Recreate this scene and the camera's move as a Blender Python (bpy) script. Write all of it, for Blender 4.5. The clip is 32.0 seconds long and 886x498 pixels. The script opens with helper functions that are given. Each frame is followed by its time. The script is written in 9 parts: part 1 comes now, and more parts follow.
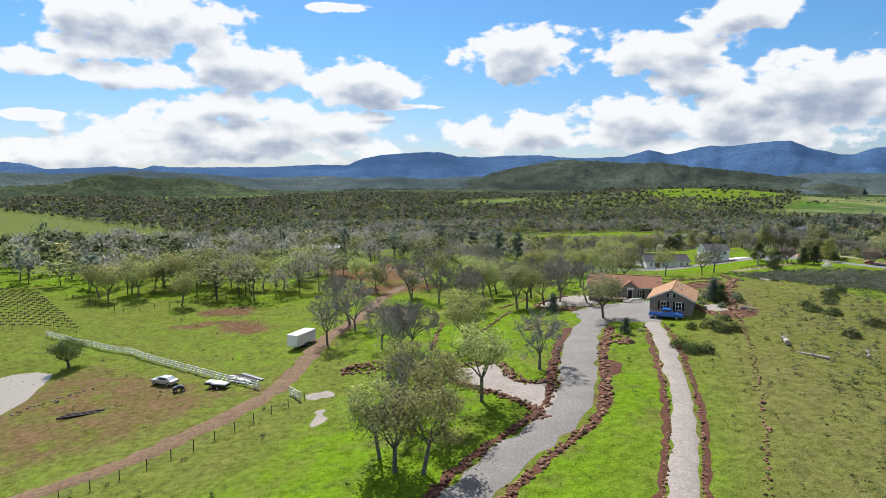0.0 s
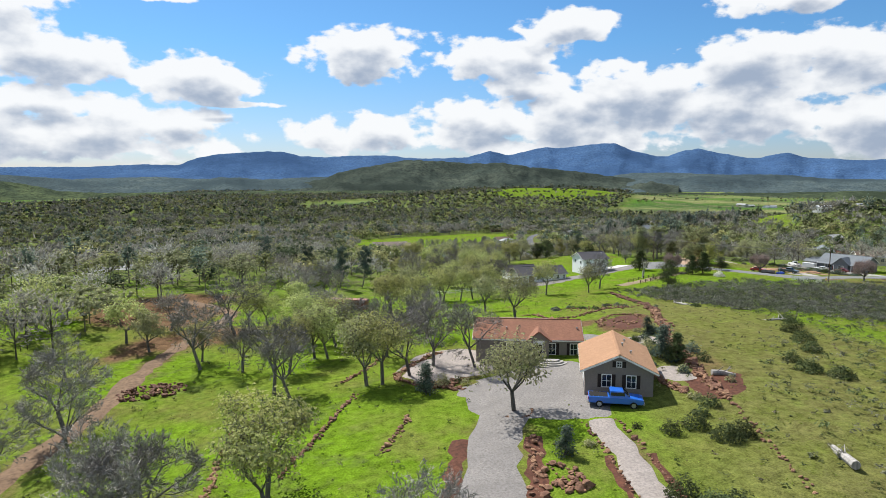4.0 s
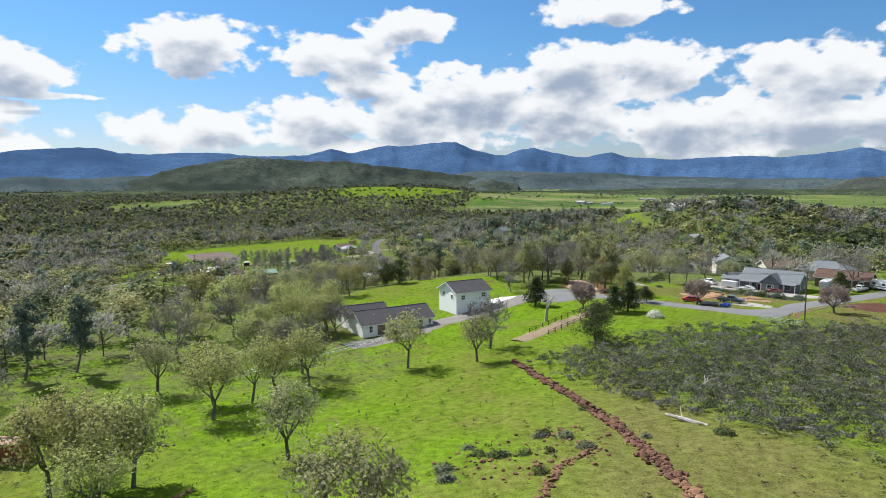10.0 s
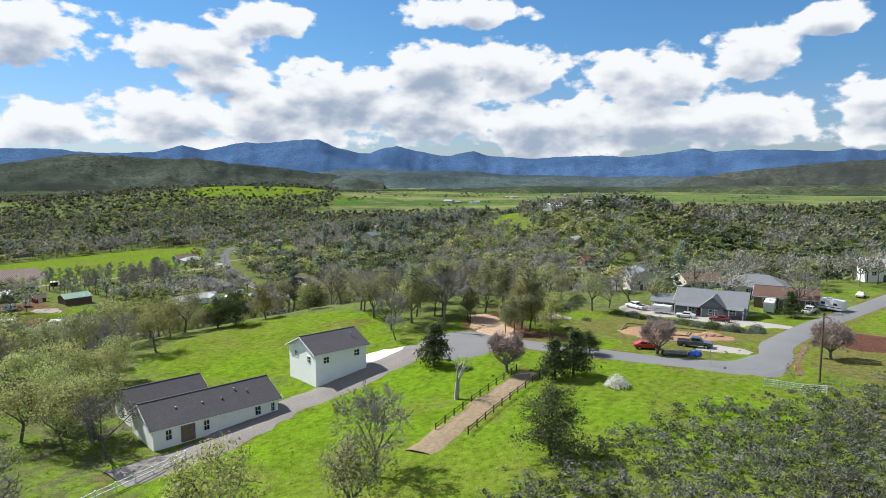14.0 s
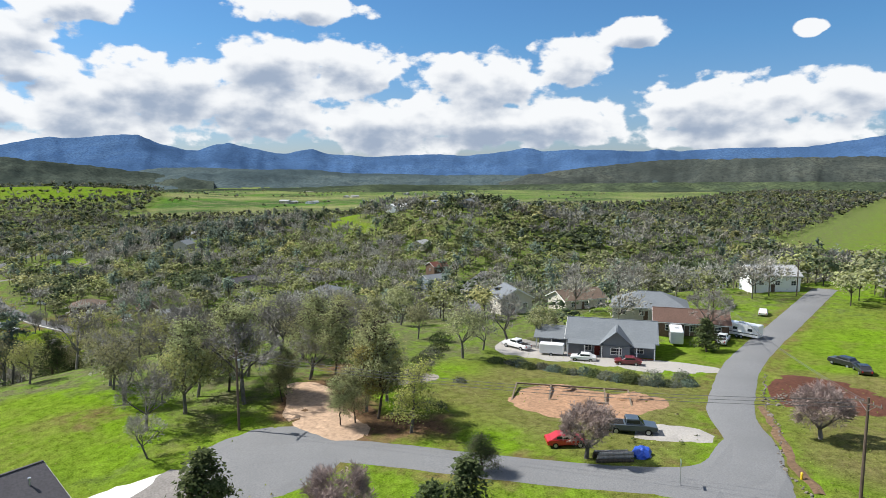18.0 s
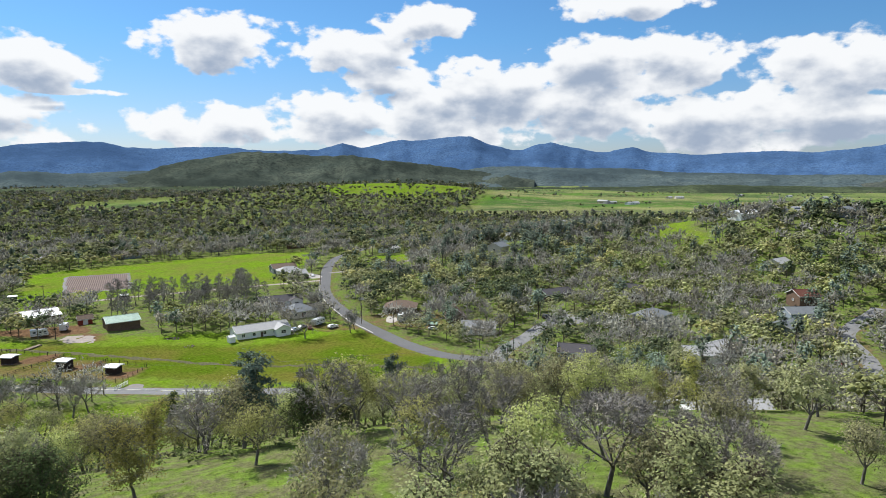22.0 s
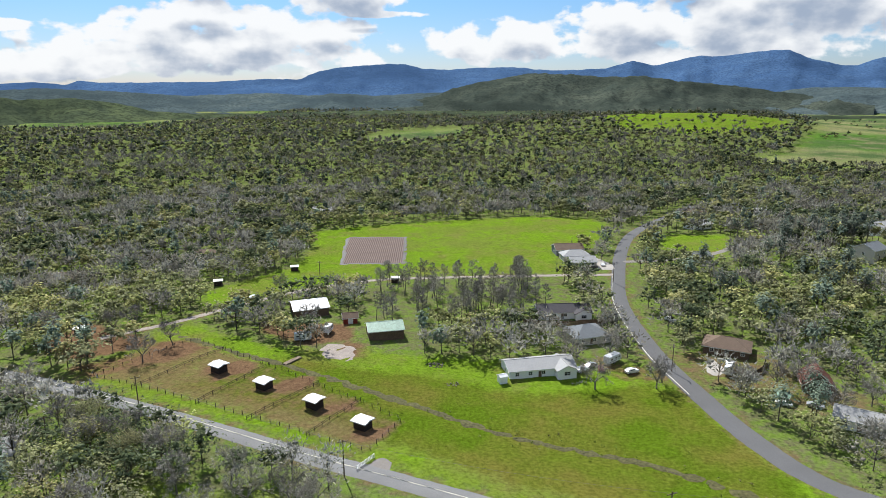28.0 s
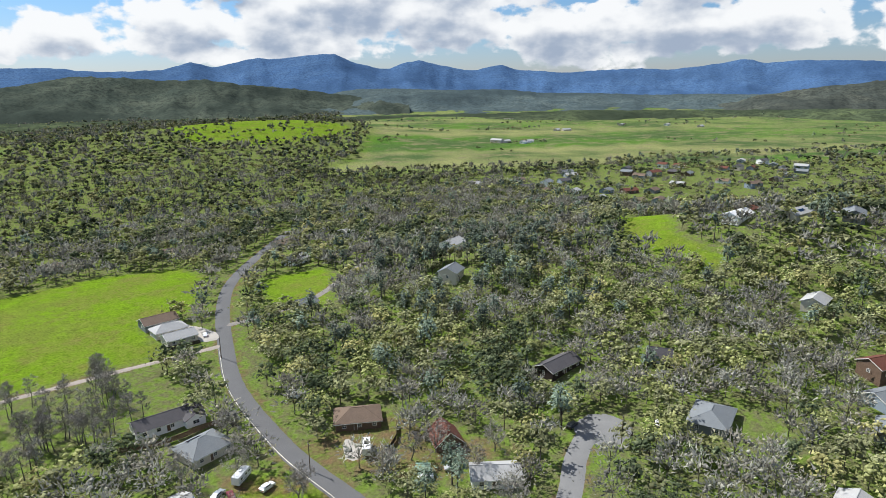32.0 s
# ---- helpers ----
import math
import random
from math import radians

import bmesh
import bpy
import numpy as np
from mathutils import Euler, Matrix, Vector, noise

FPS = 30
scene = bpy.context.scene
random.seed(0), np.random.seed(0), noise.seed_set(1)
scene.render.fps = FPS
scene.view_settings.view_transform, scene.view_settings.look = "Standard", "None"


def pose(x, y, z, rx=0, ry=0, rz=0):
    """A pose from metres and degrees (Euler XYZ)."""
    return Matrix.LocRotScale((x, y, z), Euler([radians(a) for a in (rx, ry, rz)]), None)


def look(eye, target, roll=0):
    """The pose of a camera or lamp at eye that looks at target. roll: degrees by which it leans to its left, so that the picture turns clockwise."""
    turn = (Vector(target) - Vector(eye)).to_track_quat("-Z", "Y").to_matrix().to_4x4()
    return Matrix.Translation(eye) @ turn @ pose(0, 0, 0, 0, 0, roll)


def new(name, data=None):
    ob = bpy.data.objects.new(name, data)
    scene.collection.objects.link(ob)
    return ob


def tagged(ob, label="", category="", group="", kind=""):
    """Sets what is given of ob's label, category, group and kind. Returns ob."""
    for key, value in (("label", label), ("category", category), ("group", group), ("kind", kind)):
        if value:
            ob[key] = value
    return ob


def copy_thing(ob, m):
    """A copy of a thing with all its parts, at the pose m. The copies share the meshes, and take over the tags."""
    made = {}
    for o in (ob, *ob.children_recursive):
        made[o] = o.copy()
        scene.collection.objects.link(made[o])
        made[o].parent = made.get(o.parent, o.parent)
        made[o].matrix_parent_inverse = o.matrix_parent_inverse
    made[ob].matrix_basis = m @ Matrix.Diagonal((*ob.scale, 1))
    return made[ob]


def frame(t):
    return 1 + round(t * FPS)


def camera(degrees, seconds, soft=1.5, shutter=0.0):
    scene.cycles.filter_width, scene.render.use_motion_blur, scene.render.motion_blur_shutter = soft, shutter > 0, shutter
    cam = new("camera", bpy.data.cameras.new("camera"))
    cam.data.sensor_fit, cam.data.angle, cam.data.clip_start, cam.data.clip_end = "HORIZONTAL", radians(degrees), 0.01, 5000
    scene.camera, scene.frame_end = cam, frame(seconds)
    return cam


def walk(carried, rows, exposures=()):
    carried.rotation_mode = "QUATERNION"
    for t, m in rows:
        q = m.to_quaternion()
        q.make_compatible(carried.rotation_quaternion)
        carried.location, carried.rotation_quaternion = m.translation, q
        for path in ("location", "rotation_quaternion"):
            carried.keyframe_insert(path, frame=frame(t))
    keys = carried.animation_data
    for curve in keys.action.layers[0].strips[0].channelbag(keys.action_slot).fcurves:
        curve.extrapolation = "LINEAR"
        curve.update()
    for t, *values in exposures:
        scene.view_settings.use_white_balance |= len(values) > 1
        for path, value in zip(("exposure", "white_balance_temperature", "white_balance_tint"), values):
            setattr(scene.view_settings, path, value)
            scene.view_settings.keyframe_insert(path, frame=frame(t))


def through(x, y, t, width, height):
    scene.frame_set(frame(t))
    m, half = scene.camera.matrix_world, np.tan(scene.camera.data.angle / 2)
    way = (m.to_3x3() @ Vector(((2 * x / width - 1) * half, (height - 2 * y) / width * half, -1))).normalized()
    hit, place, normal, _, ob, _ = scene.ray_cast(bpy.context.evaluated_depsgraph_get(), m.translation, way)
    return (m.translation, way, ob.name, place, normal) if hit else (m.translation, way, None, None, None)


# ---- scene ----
cam = camera(68.9, 32.0, soft=0.6)
METRES, EYE, TILT, LEAN, TURN = 400.0, 40.0, -6.5, 0.0, 0.0
ROWS = [
    (0.0, 0.0, 0.0, 0.0, 0.0, 0.0, -0.0),
    (0.5, 0.0005, 0.0171, 0.0017, -2.25, -0.0, 0.27),
    (1.0, 0.0013, 0.0342, 0.0034, -4.02, -0.01, 0.48),
    (1.5, 0.0027, 0.0513, 0.005, -5.58, -0.01, 0.66),
    (2.0, 0.0047, 0.0682, 0.0066, -7.06, -0.02, 0.83),
    (2.5, 0.0072, 0.0849, 0.0081, -8.62, -0.04, 1.01),
    (3.0, 0.0102, 0.1016, 0.0096, -10.29, -0.08, 1.23),
    (3.5, 0.0135, 0.1182, 0.011, -11.98, -0.11, 1.43),
    (5.5, 0.0252, 0.1763, 0.0182, -17.01, -0.28, 2.1),
    (6.0, 0.0307, 0.1925, 0.0197, -18.38, -0.34, 2.29),
    (6.5, 0.0364, 0.2087, 0.0211, -19.86, -0.41, 2.41),
    (7.0, 0.0425, 0.2245, 0.0225, -21.26, -0.46, 2.56),
    (7.5, 0.0491, 0.2403, 0.0239, -22.6, -0.53, 2.73),
    (8.0, 0.056, 0.2558, 0.0251, -24.13, -0.6, 2.87),
    (8.5, 0.0634, 0.271, 0.0264, -25.55, -0.69, 3.05),
    (9.0, 0.071, 0.2861, 0.028, -26.48, -0.76, 3.13),
    (9.5, 0.0785, 0.301, 0.0297, -26.99, -0.81, 3.16),
    (10.0, 0.0862, 0.3159, 0.0313, -27.09, -0.83, 3.17),
    (10.5, 0.0938, 0.3306, 0.033, -27.1, -0.86, 3.17),
    (11.0, 0.1015, 0.3452, 0.0347, -27.11, -0.87, 3.17),
    (11.5, 0.1092, 0.3597, 0.0363, -27.12, -0.89, 3.12),
    (12.0, 0.117, 0.3741, 0.0379, -27.63, -0.94, 3.17),
    (12.5, 0.1249, 0.3885, 0.0397, -28.11, -0.98, 3.19),
    (13.0, 0.1331, 0.4026, 0.0413, -30.41, -1.13, 3.44),
    (13.5, 0.1421, 0.4161, 0.0427, -34.92, -1.45, 3.87),
    (14.0, 0.1517, 0.4292, 0.0441, -38.99, -1.74, 4.25),
    (14.5, 0.1619, 0.4418, 0.0452, -42.21, -2.0, 4.53),
    (15.0, 0.1723, 0.4532, 0.0464, -45.18, -2.27, 4.75),
    (15.5, 0.1836, 0.4643, 0.0474, -48.64, -2.59, 5.01),
    (17.5, 0.226, 0.5019, 0.0507, -53.48, -3.08, 5.4),
    (18.0, 0.2376, 0.5104, 0.0517, -52.98, -3.04, 5.32),
    (18.5, 0.2487, 0.5193, 0.0527, -49.24, -2.73, 4.97),
    (19.0, 0.2592, 0.5296, 0.054, -41.98, -2.15, 4.42),
    (19.5, 0.2693, 0.5407, 0.0553, -36.6, -1.76, 3.95),
    (20.0, 0.2791, 0.5532, 0.0568, -33.72, -1.57, 3.67),
    (20.5, 0.2879, 0.5665, 0.0582, -31.59, -1.45, 3.46),
    (21.0, 0.2956, 0.5803, 0.0597, -28.52, -1.29, 3.18),
    (21.5, 0.3032, 0.5944, 0.0611, -26.39, -1.17, 2.98),
    (22.0, 0.3103, 0.6091, 0.0628, -25.5, -1.14, 2.89),
    (22.5, 0.3167, 0.624, 0.0645, -23.88, -1.06, 2.71),
    (23.0, 0.3218, 0.6392, 0.067, -18.48, -0.8, 2.16),
    (23.5, 0.3257, 0.6544, 0.0712, -11.1, -0.6, 1.38),
    (24.0, 0.3286, 0.67, 0.0763, -5.96, -0.51, 0.81),
    (24.5, 0.3303, 0.6858, 0.0826, -3.31, -0.49, 0.51),
    (26.5, 0.3333, 0.7426, 0.1138, -1.04, -4.05, 0.28),
    (27.0, 0.3333, 0.7547, 0.1212, -0.92, -5.95, 0.31),
    (27.5, 0.3333, 0.7675, 0.129, -0.9, -7.14, 0.29),
    (28.0, 0.3338, 0.779, 0.1366, -1.24, -7.57, 0.39),
    (28.5, 0.3345, 0.791, 0.1434, -3.44, -7.59, 0.68),
    (29.0, 0.3357, 0.8023, 0.1505, -8.26, -7.67, 1.28),
    (29.5, 0.3378, 0.8133, 0.1574, -14.71, -7.86, 2.07),
    (30.0, 0.3403, 0.824, 0.1641, -21.19, -8.15, 2.83),
    (30.5, 0.3432, 0.8341, 0.1707, -26.7, -8.47, 3.48),
    (31.0, 0.3466, 0.844, 0.1773, -30.8, -8.75, 3.95),
    (31.5, 0.3506, 0.8532, 0.1839, -34.16, -9.03, 4.33),
    (32.0, 0.355, 0.8622, 0.1909, -37.43, -9.32, 4.71),
]
walk(cam, [(t, pose(0, 0, EYE, TILT, LEAN, TURN) @ pose(METRES * x, METRES * y, METRES * z, 90 + pitch, roll, yaw)) for t, x, y, z, yaw, pitch, roll in ROWS])

# ---- daylight ----
SUN_AZ, SUN_EL = -20.0, 47.0
scene.view_settings.exposure = 0.65
sun_data = bpy.data.lights.new("sun", "SUN")
sun_data.energy, sun_data.angle, sun_data.color = 4.8, radians(0.53), (1.0, 0.985, 0.955)
sun_dir = Vector((math.sin(radians(SUN_AZ)) * math.cos(radians(SUN_EL)), math.cos(radians(SUN_AZ)) * math.cos(radians(SUN_EL)), math.sin(radians(SUN_EL))))
new("sun", sun_data).matrix_world = look(sun_dir * 300, (0, 0, 0))

# cumulus clouds: bearing, height above the horizon, half width, half height, in degrees
CLOUDS = [(-24, 12.0, 8.1, 1.9), (-27, 9.8, 4.6, 1.0), (-25, 7.8, 5.0, 1.1), (-32, 8.4, 2.4, 0.9), (-16, 8.8, 5.0, 1.9), (-7, 7.7, 5.1, 1.8), (-18, 5.6, 5.8, 1.2),
          (-30, 1.9, 7.4, 1.1), (-17, 3.3, 12.1, 1.9)]
CLOUDS += [(-7, 4.7, 2.9, 1.0), (7, 10.3, 5.7, 2.1), (19, 10.0, 6.1, 1.5), (20, 8.0, 3.5, 1.1), (6, 3.7, 5.9, 1.6), (17, 4.5, 6.3, 2.2), (24, 12.3, 4.3, 1.4),
           (-4, 6.0, 3.7, 0.3), (-32, 4.6, 2.0, 0.4), (-9, 13.9, 2.6, 0.4)]
CLOUDS += [(24, 3.9, 5.9, 2.9), (36, 6.0, 8.0, 3.2), (44, 8.2, 5.9, 2.5), (49, 3.7, 6.9, 2.5), (41, 13.3, 5.8, 1.1), (31, 6.0, 12.5, 3.3), (40, 8.1, 7.4, 2.7), (56, 7.3, 6.3, 2.6)]
CLOUDS += [(64, 9.2, 3.5, 1.7), (69, 11.2, 3.1, 1.0), (75, 5.0, 6.3, 2.4), (83, 5.5, 5.2, 2.1), (59, 4.0, 14.4, 1.9), (79, 2.9, 9.9, 1.2), (82, 10.6, 1.0, 0.6)]


def maths(nodes, links, op, a, b=None, c=None, clamp=False):
    n = nodes.new("ShaderNodeMath")
    n.operation, n.use_clamp = op, clamp
    for i, v in enumerate((a, b, c)):
        if v is None:
            continue
        if isinstance(v, (int, float)):
            n.inputs[i].default_value = v
        else:
            links.new(v, n.inputs[i])
    return n.outputs[0]


def mixc(N, L, f, a, b, blend="MIX"):
    n = N.new("ShaderNodeMix")
    n.data_type, n.blend_type = "RGBA", blend
    for i, v in ((0, f), (6, a), (7, b)):
        if isinstance(v, (int, float)):
            n.inputs[i].default_value = v
        elif isinstance(v, tuple):
            n.inputs[i].default_value = (*v[:3], 1)
        else:
            L.new(v, n.inputs[i])
    return n.outputs[2]


def cloud_group():
    g = bpy.data.node_groups.new("cloud_density", "ShaderNodeTree")
    for nm in ("bearing", "height"):
        g.interface.new_socket(nm, in_out="INPUT", socket_type="NodeSocketFloat")
    for nm in ("density", "body"):
        g.interface.new_socket(nm, in_out="OUTPUT", socket_type="NodeSocketFloat")
    N, L = g.nodes, g.links
    gi, go = N.new("NodeGroupInput"), N.new("NodeGroupOutput")
    az, el = gi.outputs[0], gi.outputs[1]
    comb = N.new("ShaderNodeCombineXYZ")
    L.new(maths(N, L, "MULTIPLY", az, 0.62), comb.inputs[0])
    L.new(el, comb.inputs[1])
    big, fine = N.new("ShaderNodeTexNoise"), N.new("ShaderNodeTexNoise")
    big.inputs["Scale"].default_value, big.inputs["Detail"].default_value, big.inputs["Roughness"].default_value = 0.36, 2.0, 0.45
    fine.inputs["Scale"].default_value, fine.inputs["Detail"].default_value, fine.inputs["Roughness"].default_value = 0.8, 7.0, 0.5
    L.new(comb.outputs[0], big.inputs["Vector"])
    L.new(comb.outputs[0], fine.inputs["Vector"])
    field = None
    for a, e, ra, re in CLOUDS:
        dx = maths(N, L, "MULTIPLY_ADD", az, 1 / (ra * 1.12), -a / (ra * 1.12))
        dy = maths(N, L, "MULTIPLY_ADD", el, 1 / (re * 1.15), -(e - 0.1) / (re * 1.15))
        r2 = maths(N, L, "ADD", maths(N, L, "MULTIPLY", dx, dx), maths(N, L, "MULTIPLY", dy, dy))
        b = maths(N, L, "SUBTRACT", 1.0, r2)
        field = b if field is None else maths(N, L, "SMOOTH_MAX", field, b, 0.25)
    # unseen broken cloud added round and over the rest of the sky for fill
    turned = maths(N, L, "MULTIPLY_ADD", maths(N, L, "ABSOLUTE", maths(N, L, "SUBTRACT", az, 25.0)), 0.04, -3.0, clamp=True)
    high = maths(N, L, "MULTIPLY_ADD", el, 0.08, -1.4, clamp=True)
    field = maths(N, L, "MAXIMUM", field, maths(N, L, "MULTIPLY_ADD", maths(N, L, "MAXIMUM", turned, high), 1.65, -1.6))
    wob = maths(N, L, "MULTIPLY_ADD", big.outputs[0], 2.2, -1.1)
    puff = maths(N, L, "MULTIPLY_ADD", fine.outputs[0], 2.6, -1.3)
    L.new(maths(N, L, "ADD", field, maths(N, L, "ADD", wob, puff)), go.inputs[0])
    L.new(maths(N, L, "ADD", field, maths(N, L, "MULTIPLY_ADD", puff, 0.55, wob)), go.inputs[1])
    return g


world = bpy.data.worlds.new("world")
scene.world = world
world.use_nodes = True
N, L = world.node_tree.nodes, world.node_tree.links
N.clear()
sky = N.new("ShaderNodeTexSky")
sky.sky_type, sky.sun_disc = "NISHITA", False
sky.sun_elevation, sky.sun_rotation = radians(SUN_EL), radians(SUN_AZ)
sky.air_density, sky.dust_density, sky.ozone_density = 1.0, 0.3, 2.5
bg_sky, bg_cloud, mixer, out = N.new("ShaderNodeBackground"), N.new("ShaderNodeBackground"), N.new("ShaderNodeMixShader"), N.new("ShaderNodeOutputWorld")
bg_sky.inputs[1].default_value = 0.064
deep = N.new("ShaderNodeMix")
deep.data_type, deep.blend_type = "RGBA", "MULTIPLY"
deep.inputs[0].default_value = 1.0
L.new(sky.outputs[0], deep.inputs[6])
L.new(deep.outputs[2], bg_sky.inputs[0])
coord, sep = N.new("ShaderNodeTexCoord"), N.new("ShaderNodeSeparateXYZ")
L.new(coord.outputs["Generated"], sep.inputs[0])
az = maths(N, L, "MULTIPLY", maths(N, L, "ARCTAN2", sep.outputs[0], sep.outputs[1]), 57.2958)
el = maths(N, L, "MULTIPLY", maths(N, L, "ARCSINE", sep.outputs[2]), 57.2958)
# pale haze low down, deeper blue above
L.new(mixc(N, L, maths(N, L, "MULTIPLY_ADD", el, 0.09, 0.02, clamp=True), (0.72, 0.78, 1.06), (0.54, 0.90, 1.18)), deep.inputs[7])
group = cloud_group()
here, above = N.new("ShaderNodeGroup"), N.new("ShaderNodeGroup")
here.node_tree = above.node_tree = group
for nd, lift in ((here, 0.0), (above, 1.3)):
    L.new(az, nd.inputs[0])
    L.new(maths(N, L, "ADD", el, lift), nd.inputs[1])
cover = N.new("ShaderNodeMapRange")
cover.interpolation_type = "SMOOTHSTEP"
cover.inputs["From Min"].default_value, cover.inputs["From Max"].default_value = -0.05, 0.38
L.new(here.outputs[0], cover.inputs["Value"])
shade = N.new("ShaderNodeMapRange")
shade.interpolation_type = "SMOOTHSTEP"
shade.inputs["From Min"].default_value, shade.inputs["From Max"].default_value = 0.25, 1.45
L.new(above.outputs[1], shade.inputs["Value"])
ramp = N.new("ShaderNodeMix")
ramp.data_type = "RGBA"
L.new(shade.outputs[0], ramp.inputs[0])
ramp.inputs[6].default_value, ramp.inputs[7].default_value = (0.97, 0.985, 1.0, 1), (0.37, 0.445, 0.575, 1)
L.new(ramp.outputs[2], bg_cloud.inputs[0])
bg_cloud.inputs[1].default_value = 0.63
L.new(maths(N, L, "MULTIPLY", cover.outputs[0], 0.97), mixer.inputs[0])
L.new(bg_sky.outputs[0], mixer.inputs[1])
L.new(bg_cloud.outputs[0], mixer.inputs[2])
L.new(mixer.outputs[0], out.inputs[0])


# ---- materials ----
def base_nodes(name):
    m = bpy.data.materials.new(name)
    m.use_nodes = True
    return m, m.node_tree.nodes, m.node_tree.links, m.node_tree.nodes["Principled BSDF"]


def noise_node(N, L, scale, detail=4.0, rough=0.55, vec=None):
    n = N.new("ShaderNodeTexNoise")
    n.inputs["Scale"].default_value, n.inputs["Detail"].default_value, n.inputs["Roughness"].default_value = scale, detail, rough
    if vec is not None:
        L.new(vec, n.inputs["Vector"])
    return n


def ramp_of(N, L, value, lo, hi):
    n = N.new("ShaderNodeMapRange")
    n.inputs["From Min"].default_value, n.inputs["From Max"].default_value = lo, hi
    L.new(value, n.inputs["Value"])
    return n.outputs[0]


def mat(name, col, rough=0.7, metal=0.0, grain=3.0, stain=0.25, var=0.25, bump=0.15, dark=None, each=0.0, worldly=False, stretch=None):
    """A procedural surface: colour with grain and stains at two scales, bump, and a shift from piece to piece."""
    m, N, L, p = base_nodes(name)
    if worldly:
        geo = N.new("ShaderNodeNewGeometry")
        vec = geo.outputs["Position"]
    else:
        tc = N.new("ShaderNodeTexCoord")
        vec = tc.outputs["Object"]
    if stretch:
        mp = N.new("ShaderNodeMapping")
        mp.inputs["Scale"].default_value = stretch
        L.new(vec, mp.inputs["Vector"])
        vec = mp.outputs[0]
    a, b = noise_node(N, L, grain, 5, 0.6, vec), noise_node(N, L, stain, 4, 0.55, vec)
    dk = dark or tuple(c * (1 - 1.4 * var) for c in col)
    lt = tuple(min(1, c * (1 + 0.7 * var)) for c in col)
    c = mixc(N, L, ramp_of(N, L, a.outputs[0], 0.3, 0.7), dk, lt)
    c = mixc(N, L, ramp_of(N, L, b.outputs[0], 0.35, 0.7), c, mixc(N, L, 0.5, c, dk), "MIX")
    if each:
        oi = N.new("ShaderNodeObjectInfo")
        hs = N.new("ShaderNodeHueSaturation")
        L.new(maths(N, L, "MULTIPLY_ADD", oi.outputs["Random"], 2 * each, 1 - each), hs.inputs["Value"])
        L.new(maths(N, L, "MULTIPLY_ADD", oi.outputs["Random"], 0.05 * each, 0.5 - 0.025 * each), hs.inputs["Hue"])
        L.new(c, hs.inputs["Color"])
        c = hs.outputs[0]
    L.new(c, p.inputs["Base Color"])
    p.inputs["Roughness"].default_value, p.inputs["Metallic"].default_value = rough, metal
    if rough >= 0.8:
        p.inputs["Specular IOR Level"].default_value = 0.2
    if bump:
        bn = N.new("ShaderNodeBump")
        bn.inputs["Strength"].default_value, bn.inputs["Distance"].default_value = bump, 0.05
        L.new(a.outputs[0], bn.inputs["Height"])
        L.new(bn.outputs[0], p.inputs["Normal"])
    return m


def leaf_mat(name, col, col2, through=0.35, each=0.25, tint=False):
    """Foliage: diffuse with light passing through the leaf, shifted from tree to tree and from clump to clump."""
    m, N, L, p = base_nodes(name)
    N.remove(p)
    geo = N.new("ShaderNodeNewGeometry")
    isl = geo.outputs["Random Per Island"]
    if tint:
        at = N.new("ShaderNodeAttribute")
        at.attribute_name = "tint"
        c = mixc(N, L, maths(N, L, "MULTIPLY_ADD", isl, 0.3, -0.15), at.outputs["Color"], (0.5, 0.5, 0.3))
        hs = N.new("ShaderNodeHueSaturation")
        L.new(maths(N, L, "MULTIPLY_ADD", isl, 0.7, 0.65), hs.inputs["Value"])
    else:
        c = mixc(N, L, isl, col, col2)
        oi = N.new("ShaderNodeObjectInfo")
        hs = N.new("ShaderNodeHueSaturation")
        L.new(maths(N, L, "MULTIPLY_ADD", oi.outputs["Random"], 2 * each, 1 - each), hs.inputs["Value"])
        L.new(maths(N, L, "MULTIPLY_ADD", oi.outputs["Random"], 0.04, 0.48), hs.inputs["Hue"])
    L.new(c, hs.inputs["Color"])
    d, t, mx = N.new("ShaderNodeBsdfDiffuse"), N.new("ShaderNodeBsdfTranslucent"), N.new("ShaderNodeMixShader")
    L.new(hs.outputs[0], d.inputs[0])
    L.new(hs.outputs[0], t.inputs[0])
    mx.inputs[0].default_value = through
    L.new(d.outputs[0], mx.inputs[1])
    L.new(t.outputs[0], mx.inputs[2])
    L.new(mx.outputs[0], N["Material Output"].inputs[0])
    return m


def glass_mat(name, col):
    m, N, L, p = base_nodes(name)
    p.inputs["Base Color"].default_value = (*col, 1)
    p.inputs["Roughness"].default_value = 0.06
    n = noise_node(N, L, 0.7, 2)
    bn = N.new("ShaderNodeBump")
    bn.inputs["Strength"].default_value = 0.02
    L.new(n.outputs[0], bn.inputs["Height"])
    L.new(bn.outputs[0], p.inputs["Normal"])
    return m


M_ASPHALT = mat("asphalt", (0.19, 0.19, 0.188), 0.9, grain=6, stain=0.12, var=0.2, bump=0.1, worldly=True)
M_ASPHALT_DARK = mat("dark_asphalt", (0.12, 0.12, 0.122), 0.9, grain=6, stain=0.12, var=0.2, bump=0.1, worldly=True)
M_GRAVEL = mat("gravel", (0.235, 0.215, 0.195), 0.95, grain=5, stain=0.3, var=0.3, bump=0.3, worldly=True)
M_GRAVEL_PALE = mat("pale_gravel", (0.33, 0.285, 0.25), 0.95, grain=4, stain=0.5, var=0.3, bump=0.3, worldly=True)
M_CONCRETE = mat("concrete", (0.36, 0.335, 0.30), 0.85, grain=4, stain=0.3, var=0.15, worldly=True)
